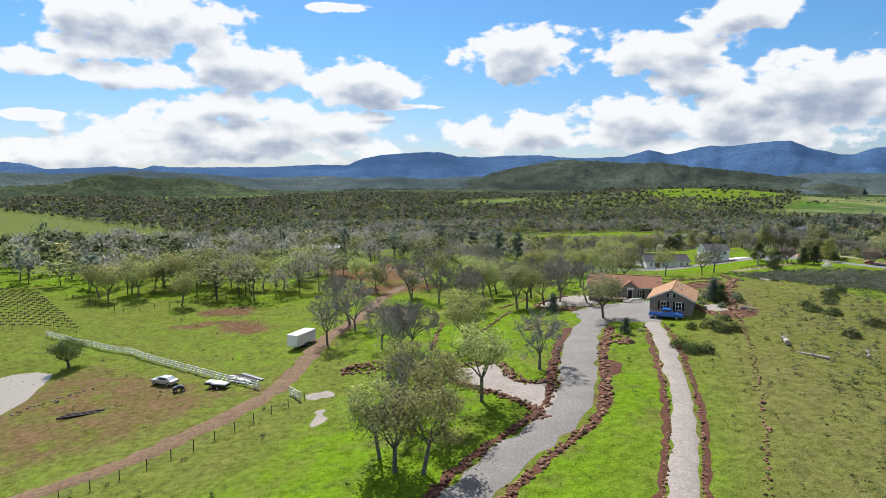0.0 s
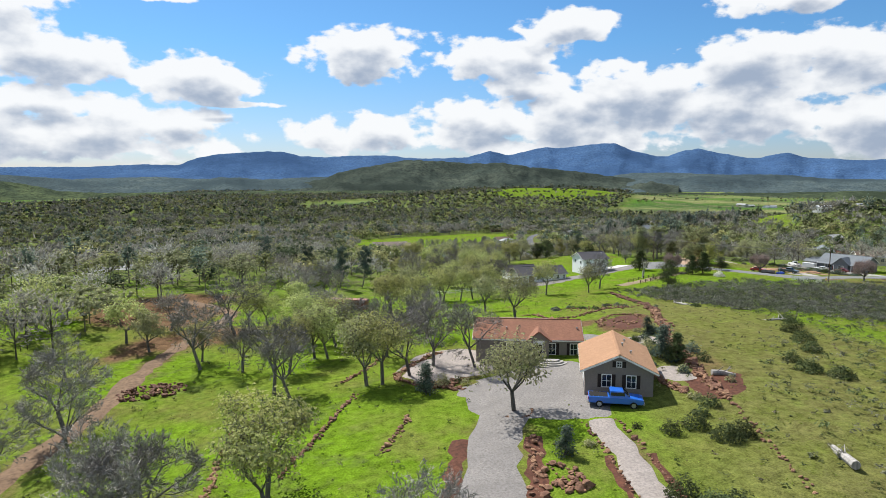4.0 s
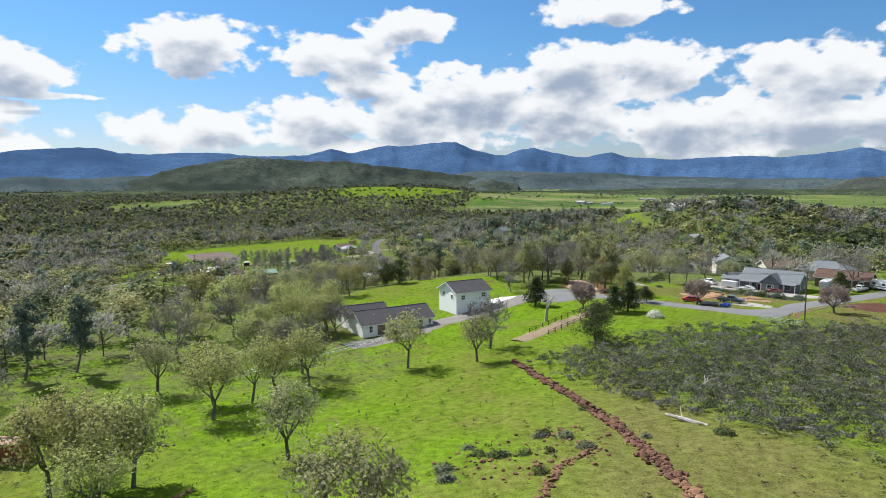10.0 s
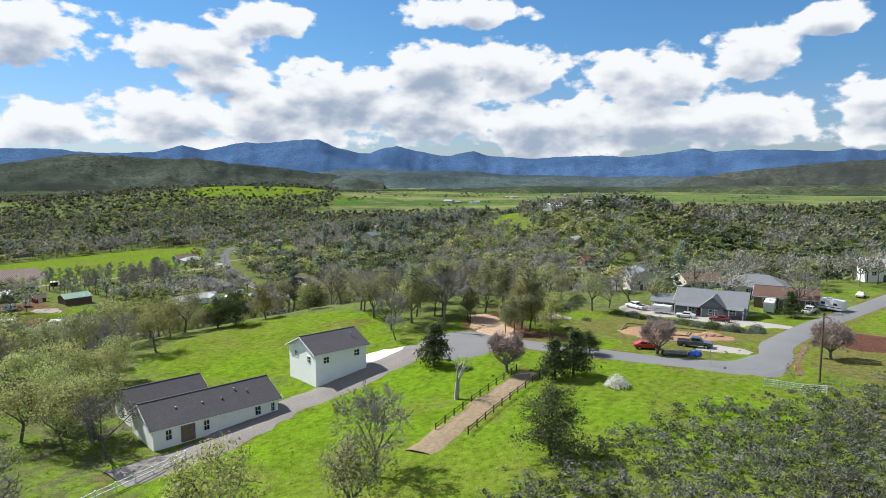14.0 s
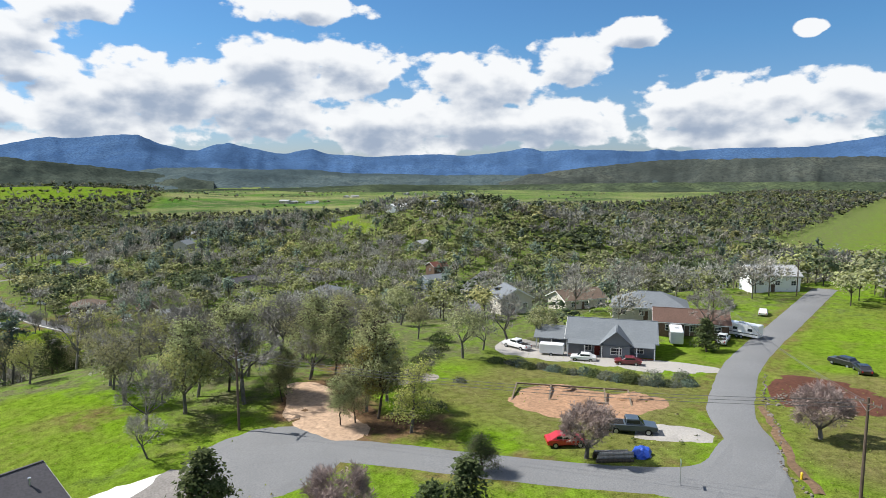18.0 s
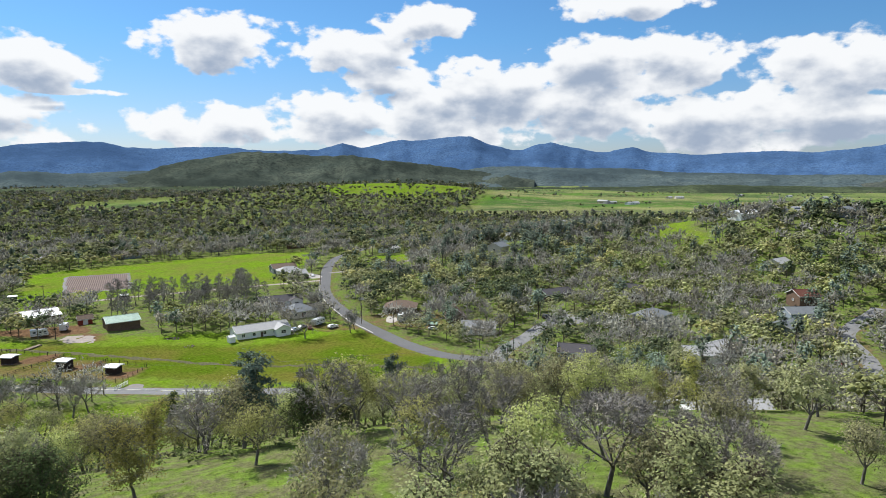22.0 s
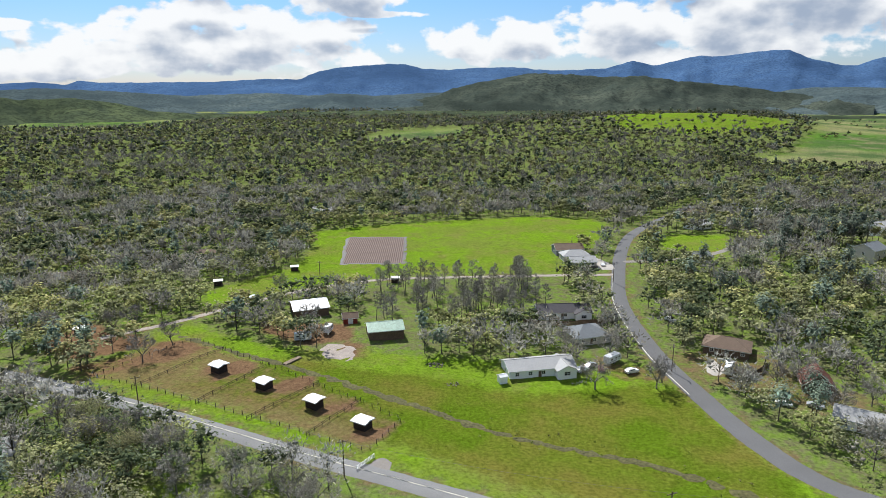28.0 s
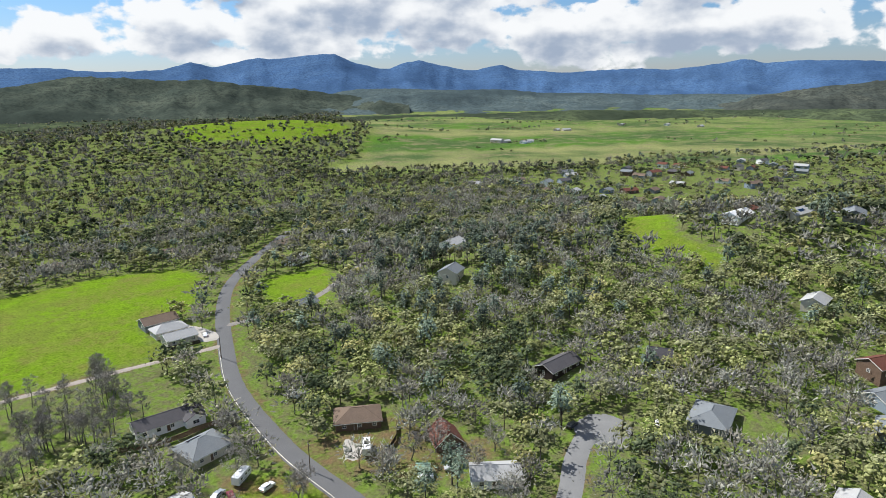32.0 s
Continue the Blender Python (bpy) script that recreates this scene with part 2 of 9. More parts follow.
M_CONCRETE_NEW = mat("new_concrete", (0.72, 0.70, 0.67), 0.8, grain=4, stain=0.3, var=0.08, worldly=True)
M_LINE = mat("road_paint", (0.62, 0.60, 0.50), 0.7, grain=3, var=0.3, worldly=True)
M_RED_EARTH = mat("red_earth", (0.115, 0.046, 0.027), 0.95, grain=2.5, stain=0.35, var=0.4, bump=0.5, worldly=True)
M_ORANGE_EARTH = mat("orange_earth", (0.37, 0.22, 0.13), 0.95, grain=2.0, stain=0.4, var=0.3, bump=0.5, worldly=True)
M_BANK = mat("pale_orange_subsoil", (0.46, 0.32, 0.215), 0.95, grain=1.6, stain=0.5, var=0.3, bump=0.6, worldly=True)
M_PALE_TRACK = mat("pale_bare_path", (0.27, 0.205, 0.13), 0.95, grain=2.0, stain=0.3, var=0.25, bump=0.4, worldly=True)
M_TRACK = mat("dirt_track", (0.19, 0.12, 0.07), 0.95, grain=2.0, stain=0.3, var=0.35, bump=0.4, worldly=True)
M_BROWN_EARTH = mat("brown_earth", (0.20, 0.14, 0.075), 0.95, grain=1.6, stain=0.25, var=0.4, bump=0.5, worldly=True)
M_ARENA = mat("arena_soil", (0.10, 0.068, 0.058), 0.95, grain=1.5, stain=0.2, var=0.25, bump=0.4, worldly=True)
M_ROCK = mat("red_volcanic_rock", (0.27, 0.145, 0.088), 0.9, grain=4, stain=1.2, var=0.45, bump=0.6, each=0.4)
M_ROCK_GREY = mat("lichened_rock", (0.20, 0.17, 0.14), 0.9, grain=4, stain=1.0, var=0.4, bump=0.6, each=0.35)
M_BARK = mat("grey_bark", (0.165, 0.152, 0.132), 0.95, grain=5, stain=1.0, var=0.4, bump=0.6, each=0.25, stretch=(1, 1, 0.25))
M_BARK_BROWN = mat("brown_bark", (0.10, 0.078, 0.058), 0.95, grain=5, stain=1.0, var=0.4, bump=0.6, each=0.25, stretch=(1, 1, 0.25))
M_TWIG = mat("bare_twigs", (0.27, 0.25, 0.22), 0.9, grain=4, var=0.3, bump=0, each=0.3)
M_DEADWOOD = mat("bleached_wood", (0.42, 0.39, 0.35), 0.9, grain=4, var=0.35, stretch=(1, 1, 0.2))
M_LEAF_OAK = leaf_mat("young_oak_leaves", (0.28, 0.295, 0.1), (0.48, 0.49, 0.2), 0.45)
M_LEAF_OLIVE = leaf_mat("olive_oak_leaves", (0.23, 0.235, 0.11), (0.4, 0.395, 0.21), 0.42)
M_LEAF_GROVE = leaf_mat("grey_grove_leaves", (0.2, 0.22, 0.1), (0.4, 0.41, 0.2), 0.42)
M_MUD = mat("dark_wet_mud", (0.045, 0.036, 0.026), 0.7, grain=2.0, stain=0.4, var=0.4, bump=0.4, worldly=True)
M_DITCH = mat("dead_ditch_grass", (0.105, 0.10, 0.04), 0.95, grain=1.6, stain=0.3, var=0.45, bump=0.5, worldly=True)
M_LEAF_DARK = leaf_mat("evergreen_oak_leaves", (0.045, 0.06, 0.025), (0.11, 0.13, 0.055), 0.2)
M_LEAF_PINE = leaf_mat("grey_pine_needles", (0.055, 0.08, 0.06), (0.14, 0.175, 0.13), 0.18)
M_LEAF_WILLOW = leaf_mat("willow_leaves", (0.14, 0.20, 0.05), (0.27, 0.34, 0.12), 0.35)
M_LEAF_PALE = leaf_mat("white_blossom", (0.45, 0.44, 0.38), (0.68, 0.66, 0.6), 0.3)
M_LEAF_YELLOW = leaf_mat("yellow_oak_leaves", (0.22, 0.22, 0.06), (0.42, 0.4, 0.13), 0.42)
M_LEAF_BUD = leaf_mat("pink_grey_buds", (0.22, 0.165, 0.15), (0.36, 0.28, 0.25), 0.2)
M_LEAF_SCRUB = leaf_mat("grey_chaparral", (0.085, 0.095, 0.065), (0.18, 0.19, 0.14), 0.15)
M_LEAF_WOODS = leaf_mat("woodland_leaves", (0.1, 0.1, 0.05), (0.1, 0.1, 0.05), 0.34, tint=True)
M_WHITE = mat("white_siding", (0.87, 0.87, 0.86), 0.6, grain=2, stain=0.5, var=0.04, bump=0.05)
M_WHITE_TRIM = mat("white_trim", (0.78, 0.77, 0.74), 0.55, grain=3, var=0.05, bump=0)
M_TAUPE = mat("taupe_stucco", (0.25, 0.215, 0.185), 0.85, grain=6, stain=0.4, var=0.1, bump=0.2)
M_GREYWALL = mat("grey_siding", (0.17, 0.185, 0.20), 0.7, grain=3, stain=0.4, var=0.1)
M_CREAM = mat("cream_siding", (0.55, 0.50, 0.42), 0.75, grain=3, stain=0.4, var=0.08)
M_BLUEWALL = mat("blue_grey_siding", (0.22, 0.27, 0.32), 0.75, grain=3, stain=0.4, var=0.08)
M_BROWNWALL = mat("brown_boards", (0.15, 0.10, 0.07), 0.85, grain=3, stain=0.4, var=0.25)
M_DARKWALL = mat("dark_stained_boards", (0.045, 0.032, 0.028), 0.85, grain=3, stain=0.4, var=0.3)
M_REDWALL = mat("red_painted_boards", (0.24, 0.045, 0.03), 0.8, grain=3, stain=0.3, var=0.2)
M_ROOF_TAN = mat("tan_shingles", (0.38, 0.215, 0.12), 0.9, grain=4, stain=0.5, var=0.22, bump=0.4)
M_ROOF_RUST = mat("rust_shingles", (0.28, 0.13, 0.08), 0.9, grain=4, stain=0.5, var=0.25, bump=0.4)
M_ROOF_CHAR = mat("charcoal_shingles", (0.085, 0.08, 0.085), 0.9, grain=4, stain=0.5, var=0.2, bump=0.4)
M_ROOF_GREY = mat("grey_shingles", (0.175, 0.19, 0.20), 0.85, grain=4, stain=0.4, var=0.18, bump=0.4)
M_ROOF_PALE = mat("pale_grey_shingles", (0.36, 0.36, 0.355), 0.8, grain=4, stain=0.4, var=0.15, bump=0.3)
M_ROOF_BROWN = mat("brown_shingles", (0.16, 0.115, 0.085), 0.9, grain=4, stain=0.4, var=0.2, bump=0.4)
M_ROOF_RUSTY = mat("rust_brown_shingles", (0.135, 0.082, 0.062), 0.9, grain=4, stain=0.4, var=0.25, bump=0.4)
M_ROOF_RED = mat("dark_red_shingles", (0.13, 0.05, 0.035), 0.9, grain=4, stain=0.4, var=0.2, bump=0.4)
M_ROOF_GREEN = mat("green_metal_roof", (0.22, 0.36, 0.27), 0.5, grain=1.5, stain=0.4, var=0.3)
M_ROOF_WHITE = mat("white_metal_roof", (0.72, 0.72, 0.71), 0.45, grain=1.5, stain=0.5, var=0.08)
M_GLASS = glass_mat("window_glass", (0.02, 0.025, 0.03))
M_SOLAR = glass_mat("solar_glass", (0.012, 0.016, 0.035))
M_DARK = mat("dark_opening", (0.02, 0.018, 0.016), 0.9, bump=0)
M_METAL = mat("galvanised_metal", (0.45, 0.46, 0.47), 0.4, 0.8, grain=3, var=0.12, bump=0)
M_RUBBER = mat("tyre_rubber", (0.02, 0.02, 0.02), 0.85, bump=0)
M_POLE = mat("weathered_pole", (0.13, 0.095, 0.07), 0.9, grain=5, var=0.3, stretch=(1, 1, 0.1))
M_WIRE = mat("wire", (0.10, 0.10, 0.10), 0.6, bump=0)
M_WOOD = mat("weathered_timber", (0.22, 0.17, 0.12), 0.85, grain=4, var=0.3)
M_POST = mat("dark_fence_timber", (0.06, 0.045, 0.035), 0.9, grain=4, var=0.3)
M_TARP = mat("blue_tarpaulin", (0.02, 0.08, 0.45), 0.5, grain=2, var=0.3, bump=0.5)
M_CONTAINER = mat("rust_red_container_paint", (0.24, 0.07, 0.04), 0.6, grain=2, stain=0.6, var=0.2)

# harrow lines of the arena
an, al = M_ARENA.node_tree.nodes, M_ARENA.node_tree.links
wave = an.new("ShaderNodeTexWave")
wave.inputs["Scale"].default_value, wave.inputs["Distortion"].default_value, wave.inputs["Detail"].default_value = 0.3, 1.2, 2.0
wave.bands_direction = "X"
al.new(an["Geometry"].outputs["Position"], wave.inputs["Vector"])
ap = an["Principled BSDF"]
under = ap.inputs["Base Color"].links[0].from_socket
al.new(mixc(an, al, ramp_of(an, al, wave.outputs["Fac"], 0.2, 0.9), under, (0.165, 0.125, 0.105)), ap.inputs["Base Color"])


def paint(name, col, metal=0.0):
    m = mat(name, col, 0.3, metal, grain=2, var=0.04, bump=0)
    m.node_tree.nodes["Principled BSDF"].inputs["Coat Weight"].default_value = 0.6
    return m


P_BLUE, P_RED, P_WHITE = paint("blue_car_paint", (0.015, 0.13, 0.55)), paint("red_car_paint", (0.45, 0.02, 0.02)), paint("white_car_paint", (0.75, 0.75, 0.74))
P_BLACK, P_GREY, P_SILVER = paint("black_car_paint", (0.02, 0.02, 0.022)), paint("slate_car_paint", (0.07, 0.085, 0.095)), paint("silver_car_paint", (0.45, 0.46, 0.47), 0.5)
P_MAROON = paint("maroon_car_paint", (0.16, 0.02, 0.025))


# ---- the lie of the land ----
# rounded rises and hollows on the hill and in the valley: x, y, spread, height
HILLS = [(40, 95, 50, 7.4), (75, 155, 32, 4.6), (-60, 110, 60, -3.9), (-40, 190, 55, 2.7), (95, 215, 30, -0.8), (145, 230, 40, 2.8), (140, 290, 28, 1.7), (90, 270, 35, -4.5),
         (205, 255, 40, -4), (30, 215, 45, -2), (215, 340, 40, 0.8), (160, 390, 45, 2.2), (170, 460, 50, -3), (60, 480, 60, 3)]
HILLS += [(310, 440, 45, 0.8), (400, 490, 55, 2.3), (450, 560, 60, 20.5), (350, 590, 45, 12.5), (475, 470, 55, 22.5), (560, 400, 80, 21), (240, 670, 60, 3.5),
          (610, 1580, 220, 26), (430, 1450, 160, 12), (760, 1620, 130, 8)]


def ground_z(x, y):
    x, y = np.asarray(x, float), np.asarray(y, float)
    z = -26 + 33 / (1 + np.exp(np.clip((y - 352 + 0.0022 * np.maximum(x - 120, 0) ** 2) / 17, -60, 60)))
    for a, b, s, h in HILLS:
        z = z + h * np.exp(-((x - a) ** 2 + (y - b) ** 2) / (2 * s * s))
    return z


def gz(x, y):
    return float(ground_z(x, y))


def poly_dist(poly, x, y):
    """Signed distance to a closed outline: negative inside."""
    x, y = np.asarray(x, float), np.asarray(y, float)
    d = np.full(x.shape, 1e9)
    inside = np.zeros(x.shape, bool)
    for (x0, y0), (x1, y1) in zip(poly, poly[1:] + poly[:1]):
        ex, ey = x1 - x0, y1 - y0
        t = np.clip(((x - x0) * ex + (y - y0) * ey) / (ex * ex + ey * ey + 1e-9), 0, 1)
        d = np.minimum(d, np.hypot(x - x0 - t * ex, y - y0 - t * ey))
        if abs(ey) > 1e-9:
            inside ^= ((y0 > y) != (y1 > y)) & (x < ex * (y - y0) / ey + x0)
    return np.where(inside, -d, d)


def line_dist(pts, x, y):
    d = np.full(np.shape(x), 1e9)
    for (x0, y0), (x1, y1) in zip(pts, pts[1:]):
        ex, ey = x1 - x0, y1 - y0
        t = np.clip(((x - x0) * ex + (y - y0) * ey) / (ex * ex + ey * ey + 1e-9), 0, 1)
        d = np.minimum(d, np.hypot(x - x0 - t * ex, y - y0 - t * ey))
    return d


def smooth_line(pts, step=2.0):
    """A rounded line through the given corners, at even steps."""
    p = [Vector((*q[:2], 0)) for q in pts]
    p = [2 * p[0] - p[1]] + p + [2 * p[-1] - p[-2]]
    out = []
    for i in range(1, len(p) - 2):
        n = max(2, int((p[i + 1] - p[i]).length / step))
        for k in range(n):
            t = k / n
            a, b, c, d = p[i - 1], p[i], p[i + 1], p[i + 2]
            q = 0.5 * ((2 * b) + (c - a) * t + (2 * a - 5 * b + 4 * c - d) * t * t + (3 * b - a - 3 * c + d) * t ** 3)
            out.append((q.x, q.y))
    out.append((p[-2].x, p[-2].y))
    return out


def side_line(pts, off):
    line = smooth_line(pts, 2.5)
    out = []
    for k in range(len(line)):
        (x0, y0), (x1, y1) = line[max(0, k - 1)], line[min(len(line) - 1, k + 1)]
        d = math.hypot(x1 - x0, y1 - y0) or 1
        out.append((line[k][0] - (y1 - y0) / d * off, line[k][1] + (x1 - x0) / d * off))
    return out


# ways
WAY_DRIVE = [(-1, 52), (5.5, 63), (11.5, 70), (16.2, 77), (19, 88), (22, 100), (26, 112), (31, 120), (36, 126)]
WAY_SPUR = [(17.5, 80.5), (11, 82), (6.5, 88), (4.0, 93.2)]
SPUR_EDGE = [(16.2, 84.9), (12.8, 85.6), (10.4, 87.6), (9.3, 91.7), (8.0, 95.9), (2.8, 96.4), (1.1, 94.0), (0.7, 91.2), (3.8, 86.7), (6.2, 83.9), (8.4, 81.1), (10.6, 77.6), (12.2, 73.5)]
WAY_PATH = [(37, 112), (35.8, 104), (34.3, 97), (33, 91.3), (31.7, 86.2), (30.5, 81), (28.9, 75.2), (26.6, 68), (22, 56), (17, 42)]
WAY_TRACK = [(-62, 48), (-44, 66), (-36, 75), (-26, 93), (-24, 110), (-23, 125), (-19, 141), (-16, 165), (-11, 187), (-7, 209), (-20, 225)]
WAY_GRAVEL = [(76, 251), (88, 253), (100, 258), (108, 258.5), (120, 261), (130, 263)]
WAY_BROWN = [(104, 230), (114, 233.5), (124, 236.5), (132, 239)]
WAY_STREET = [(136, 261), (142, 254), (146, 243), (149.5, 233), (154, 224), (160, 217.5), (169, 218.5), (180, 223), (195, 226), (210, 228), (228, 228), (245, 227), (264, 226), (290, 225)]
WAY_VALLEY = [(-60, 522), (4, 498), (47, 478), (98, 454), (126, 442), (148, 432), (177, 419), (200, 414), (222, 423)]
WAY_MAIN = [(345, 330), (308, 347), (279, 370), (251, 404), (234, 426), (221, 440), (215, 458), (211, 485), (208, 516), (210, 559), (219, 595), (234, 640), (252, 676), (289, 728), (330, 780)]
WAY_CLOSE = [(232, 428), (242, 438), (256, 447), (270, 457), (284, 463), (292, 460)]
WAY_EAST = [(308, 347), (338, 369), (362, 392), (395, 400)]
WAY_FARM = [(219, 597), (169, 599), (118, 598), (98, 592), (82, 584), (66, 570), (53, 556), (38, 540), (20, 526)]
WAY_SIDE = [(226, 616), (250, 616), (275, 622), (300, 640), (320, 655)]
DITCH = [(40, 532), (70, 512), (92, 500), (130, 478), (153, 464), (183, 451), (200, 439), (210, 430)]

# outlines of open land
PASTURE = [(30, 494), (47, 482), (98, 458), (126, 446), (148, 436), (177, 423), (203, 418), (222, 434), (213, 462), (209, 485), (204, 500), (190, 508), (176, 497), (150, 510), (128, 512), (112, 516), (88, 514), (60, 530), (40, 545)]
ARENA_FIELD = [(46, 556), (70, 578), (86, 590), (118, 603), (169, 604), (198, 602), (197, 640), (222, 645), (243, 690), (238, 722), (200, 735), (150, 730), (90, 716), (62, 700), (70, 660), (66, 620), (36, 580)]
BALD = [(92, 276), (110, 270), (133, 272), (139, 290), (134, 306), (118, 316), (100, 310), (90, 295)]
YARD = [(70, 440), (120, 432), (150, 426), (162, 414), (155, 400), (128, 404), (108, 410), (80, 424)]
STRIP = [(400, 496), (412, 494), (425, 530), (480, 575), (560, 665), (545, 675), (462, 590), (405, 545)]
HILLTOP = [(-30, 45), (70, 45), (120, 110), (175, 130), (260, 150), (250, 222), (195, 262), (160, 270), (134, 272), (112, 268), (100, 268), (80, 250), (88, 232), (62, 205), (50, 180), (40, 172), (24, 150), (22, 132), (16, 112), (12, 96), (4, 60)]
WEST_FIELD = [(-140, 60), (-30, 45), (-8, 84), (-12, 120), (-12, 140), (-28, 160), (-60, 168), (-140, 190)]
VINEYARD = [(-150, 195), (-104, 178), (-82, 156), (-92, 140), (-150, 150)]
VALE = [(483, 1037), (600, 1140), (800, 1430), (1000, 1900), (1900, 3600), (4300, 3000), (4300, 500), (1300, 620), (1000, 734), (750, 892)]
FIELD_NW = [(-900, 1800), (-560, 1720), (-420, 2200), (-380, 3000), (-700, 3100), (-1100, 2300)]
FIELD_MID = [(20, 1380), (110, 1330), (190, 1420), (230, 1560), (150, 1640), (40, 1540)]
MEADOW_E = [(250, 612), (268, 606), (292, 640), (300, 665), (270, 670), (256, 650)]
KNOLL_TOP = [(440, 1360), (560, 1270), (700, 1340), (790, 1500), (740, 1680), (560, 1700), (450, 1560)]
SCRUB = [(100, 216), (122, 214), (139, 207), (160, 199), (185, 188), (195, 160), (165, 142), (135, 149), (113, 160), (103, 165), (91, 169), (93, 181), (97, 198)]
SCRUB_S = [(47, 62), (62, 62), (100, 105), (92, 140), (72, 128), (60, 108), (52, 84)]

# plain ground, one sheet out to the horizon
CORE_X, CORE_Y = (-150, 560), (30, 760)


def spread_axis(lo, hi, step, far_lo, far_hi):
    core = list(np.arange(lo, hi + 0.1, step))
    up, down, d = [hi], [lo], step
    while up[-1] < far_hi or down[-1] > far_lo:
        d *= 1.09
        if up[-1] < far_hi:
            up.append(up[-1] + d)
        if down[-1] > far_lo:
            down.append(down[-1] - d)
    return np.array(down[:0:-1] + core + up[1:])


gx, gy = spread_axis(*CORE_X, 3.4, -4900, 4900), spread_axis(*CORE_Y, 3.4, -4500, 5300)
GX, GY = np.meshgrid(gx, gy)
fx, fy = GX.ravel(), GY.ravel()
rng = np.random.default_rng(5)


def bumps(x, y):
    return 0.22 * np.sin(x * 0.31 + 1.3 * np.sin(y * 0.17)) * np.sin(y * 0.27 + np.sin(x * 0.13)) + 0.12 * np.sin(x * 0.9 + y * 0.4) * np.sin(y * 0.8 - x * 0.3)


ALL_WAYS = [(WAY_DRIVE, 3.6), (WAY_STREET, 4.2), (WAY_VALLEY, 4), (WAY_MAIN, 4.2), (WAY_CLOSE, 4), (WAY_EAST, 4), (WAY_FARM, 2.5), (WAY_PATH, 1.5), (WAY_TRACK, 2), (WAY_GRAVEL, 3), (WAY_BROWN, 2), (WAY_SPUR, 2.5), (WAY_SIDE, 2.5)]


def way_clear(x, y):
    """Distance to the nearest edge of a way."""
    d = np.full(np.shape(x), 1e9)
    for pts, half in ALL_WAYS:
        d = np.minimum(d, line_dist(pts, x, y) - half)
    return d


near = (fx > -160) & (fx < 570) & (fy > 20) & (fy < 770)
fz = ground_z(fx, fy)
wd = np.full(fx.shape, 1e3)
wd[near] = way_clear(fx[near], fy[near])
fz = fz + np.where(near, bumps(fx, fy) * np.clip((wd - 0.5) / 4, 0, 1), 0)
dd = line_dist(DITCH, fx, fy)
fz = fz - 0.5 * np.exp(-(dd / 2.4) ** 2)
pond_d = poly_dist([(-84, 108), (-78, 119), (-70, 116), (-66, 101), (-66, 91), (-80, 92)], fx, fy)
fz = np.where(pond_d < 6, np.minimum(fz, gz(-72, 106) - 0.4 - np.clip(-pond_d, -6, 4) * 0.25), fz)


def soft(poly, width=4.0):
    return np.clip(0.5 - poly_dist(poly, fx, fy) / width, 0, 1)


earth = np.zeros(fx.shape)
for poly, w, amt in (([(-67, 120), (-30, 97), (-39, 81), (-53, 70), (-75, 66), (-74, 100)], 8, 0.6), ([(-62, 158), (-48, 160), (-44, 152), (-58, 151)], 4, 1.0), ([(-54, 147), (-43, 146), (-36, 137), (-42, 133), (-50, 140)], 3, 1.0), ([(-48, 142), (-40, 142), (-38, 136), (-47, 135)], 4, 1.0),
                     ([(-63, 145), (-54, 146), (-52, 141), (-62, 141)], 4, 0.9), ([(-41, 219), (-23, 233), (-7, 210), (-16, 190), (-36, 200)], 6, 0.9), ([(-34, 205), (-10, 222), (-2, 232), (-22, 238), (-40, 222)], 8, 0.9), ([(-28, 168), (-4, 176), (2, 190), (-10, 196), (-24, 184)], 6, 0.8),
                     ([(56, 151), (64, 158), (69, 158), (66, 150), (60, 145), (57, 145)], 2, 1.0), ([(48, 157), (51, 159), (55.6, 159.6), (58.2, 156), (55.5, 151.5), (50, 150)], 2, 1.0), ([(140, 262), (150, 262), (158, 250), (152, 246), (146, 254)], 4, 0.9), ([(160, 282), (168, 280), (168, 272), (160, 272)], 4, 0.8),
                     ([(128, 292), (135, 290), (135, 284), (128, 285)], 4, 0.7), ([(72, 540), (104, 540), (108, 524), (92, 518), (74, 530)], 5, 1.0), ([(104, 522), (112, 520), (112, 508), (100, 508)], 4, 0.8),
                     ([(184, 516), (206, 500), (206, 492), (190, 496)], 4, 0.6), ([(196, 512), (240, 520), (262, 470), (236, 470)], 8, 0.5), ([(20, 440), (100, 420), (90, 410), (20, 425)], 8, 0.5), ([(20, 500), (50, 520), (60, 512), (36, 490)], 5, 0.7),
                     ([(34, 494), (54, 523), (126, 470), (118, 454)], 3, 0.47), ([(2, 520), (5, 545), (33, 527), (42, 518), (20, 506)], 4, 1.0), ([(42, 504), (54, 503), (60, 516), (52, 524), (40, 520)], 4, 0.9), ([(64, 500), (76, 506), (82, 498), (70, 490)], 3, 1.0), ([(82, 484), (98, 497), (102, 488), (90, 481)], 3, 0.9), ([(98, 474), (112, 482), (116, 474), (104, 470)], 3, 0.8), ([(112, 462), (126, 470), (122, 460), (116, 456)], 3, 0.9), ([(144, 270), (156, 277), (160, 270), (152, 256), (143, 252), (140, 258)], 4, 1.0), ([(24, 128), (34, 128), (36, 150), (26, 150), (18, 138)], 3, 0.6), ([(53, 118), (60, 118), (62, 132), (56, 134)], 3, 0.6), ([(10, 60), (26, 68), (32, 96), (26, 100), (17, 82)], 5, 0.25)):
    earth = np.maximum(earth, amt * soft(poly, w))
for pts, half in ALL_WAYS:
    earth = np.maximum(earth, np.where(near, 0.45 * np.clip(1 - (line_dist(pts, fx, fy) - half) / 1.5, 0, 1), 0))
earth = np.maximum(earth, 0.12 * soft(SCRUB, 14))
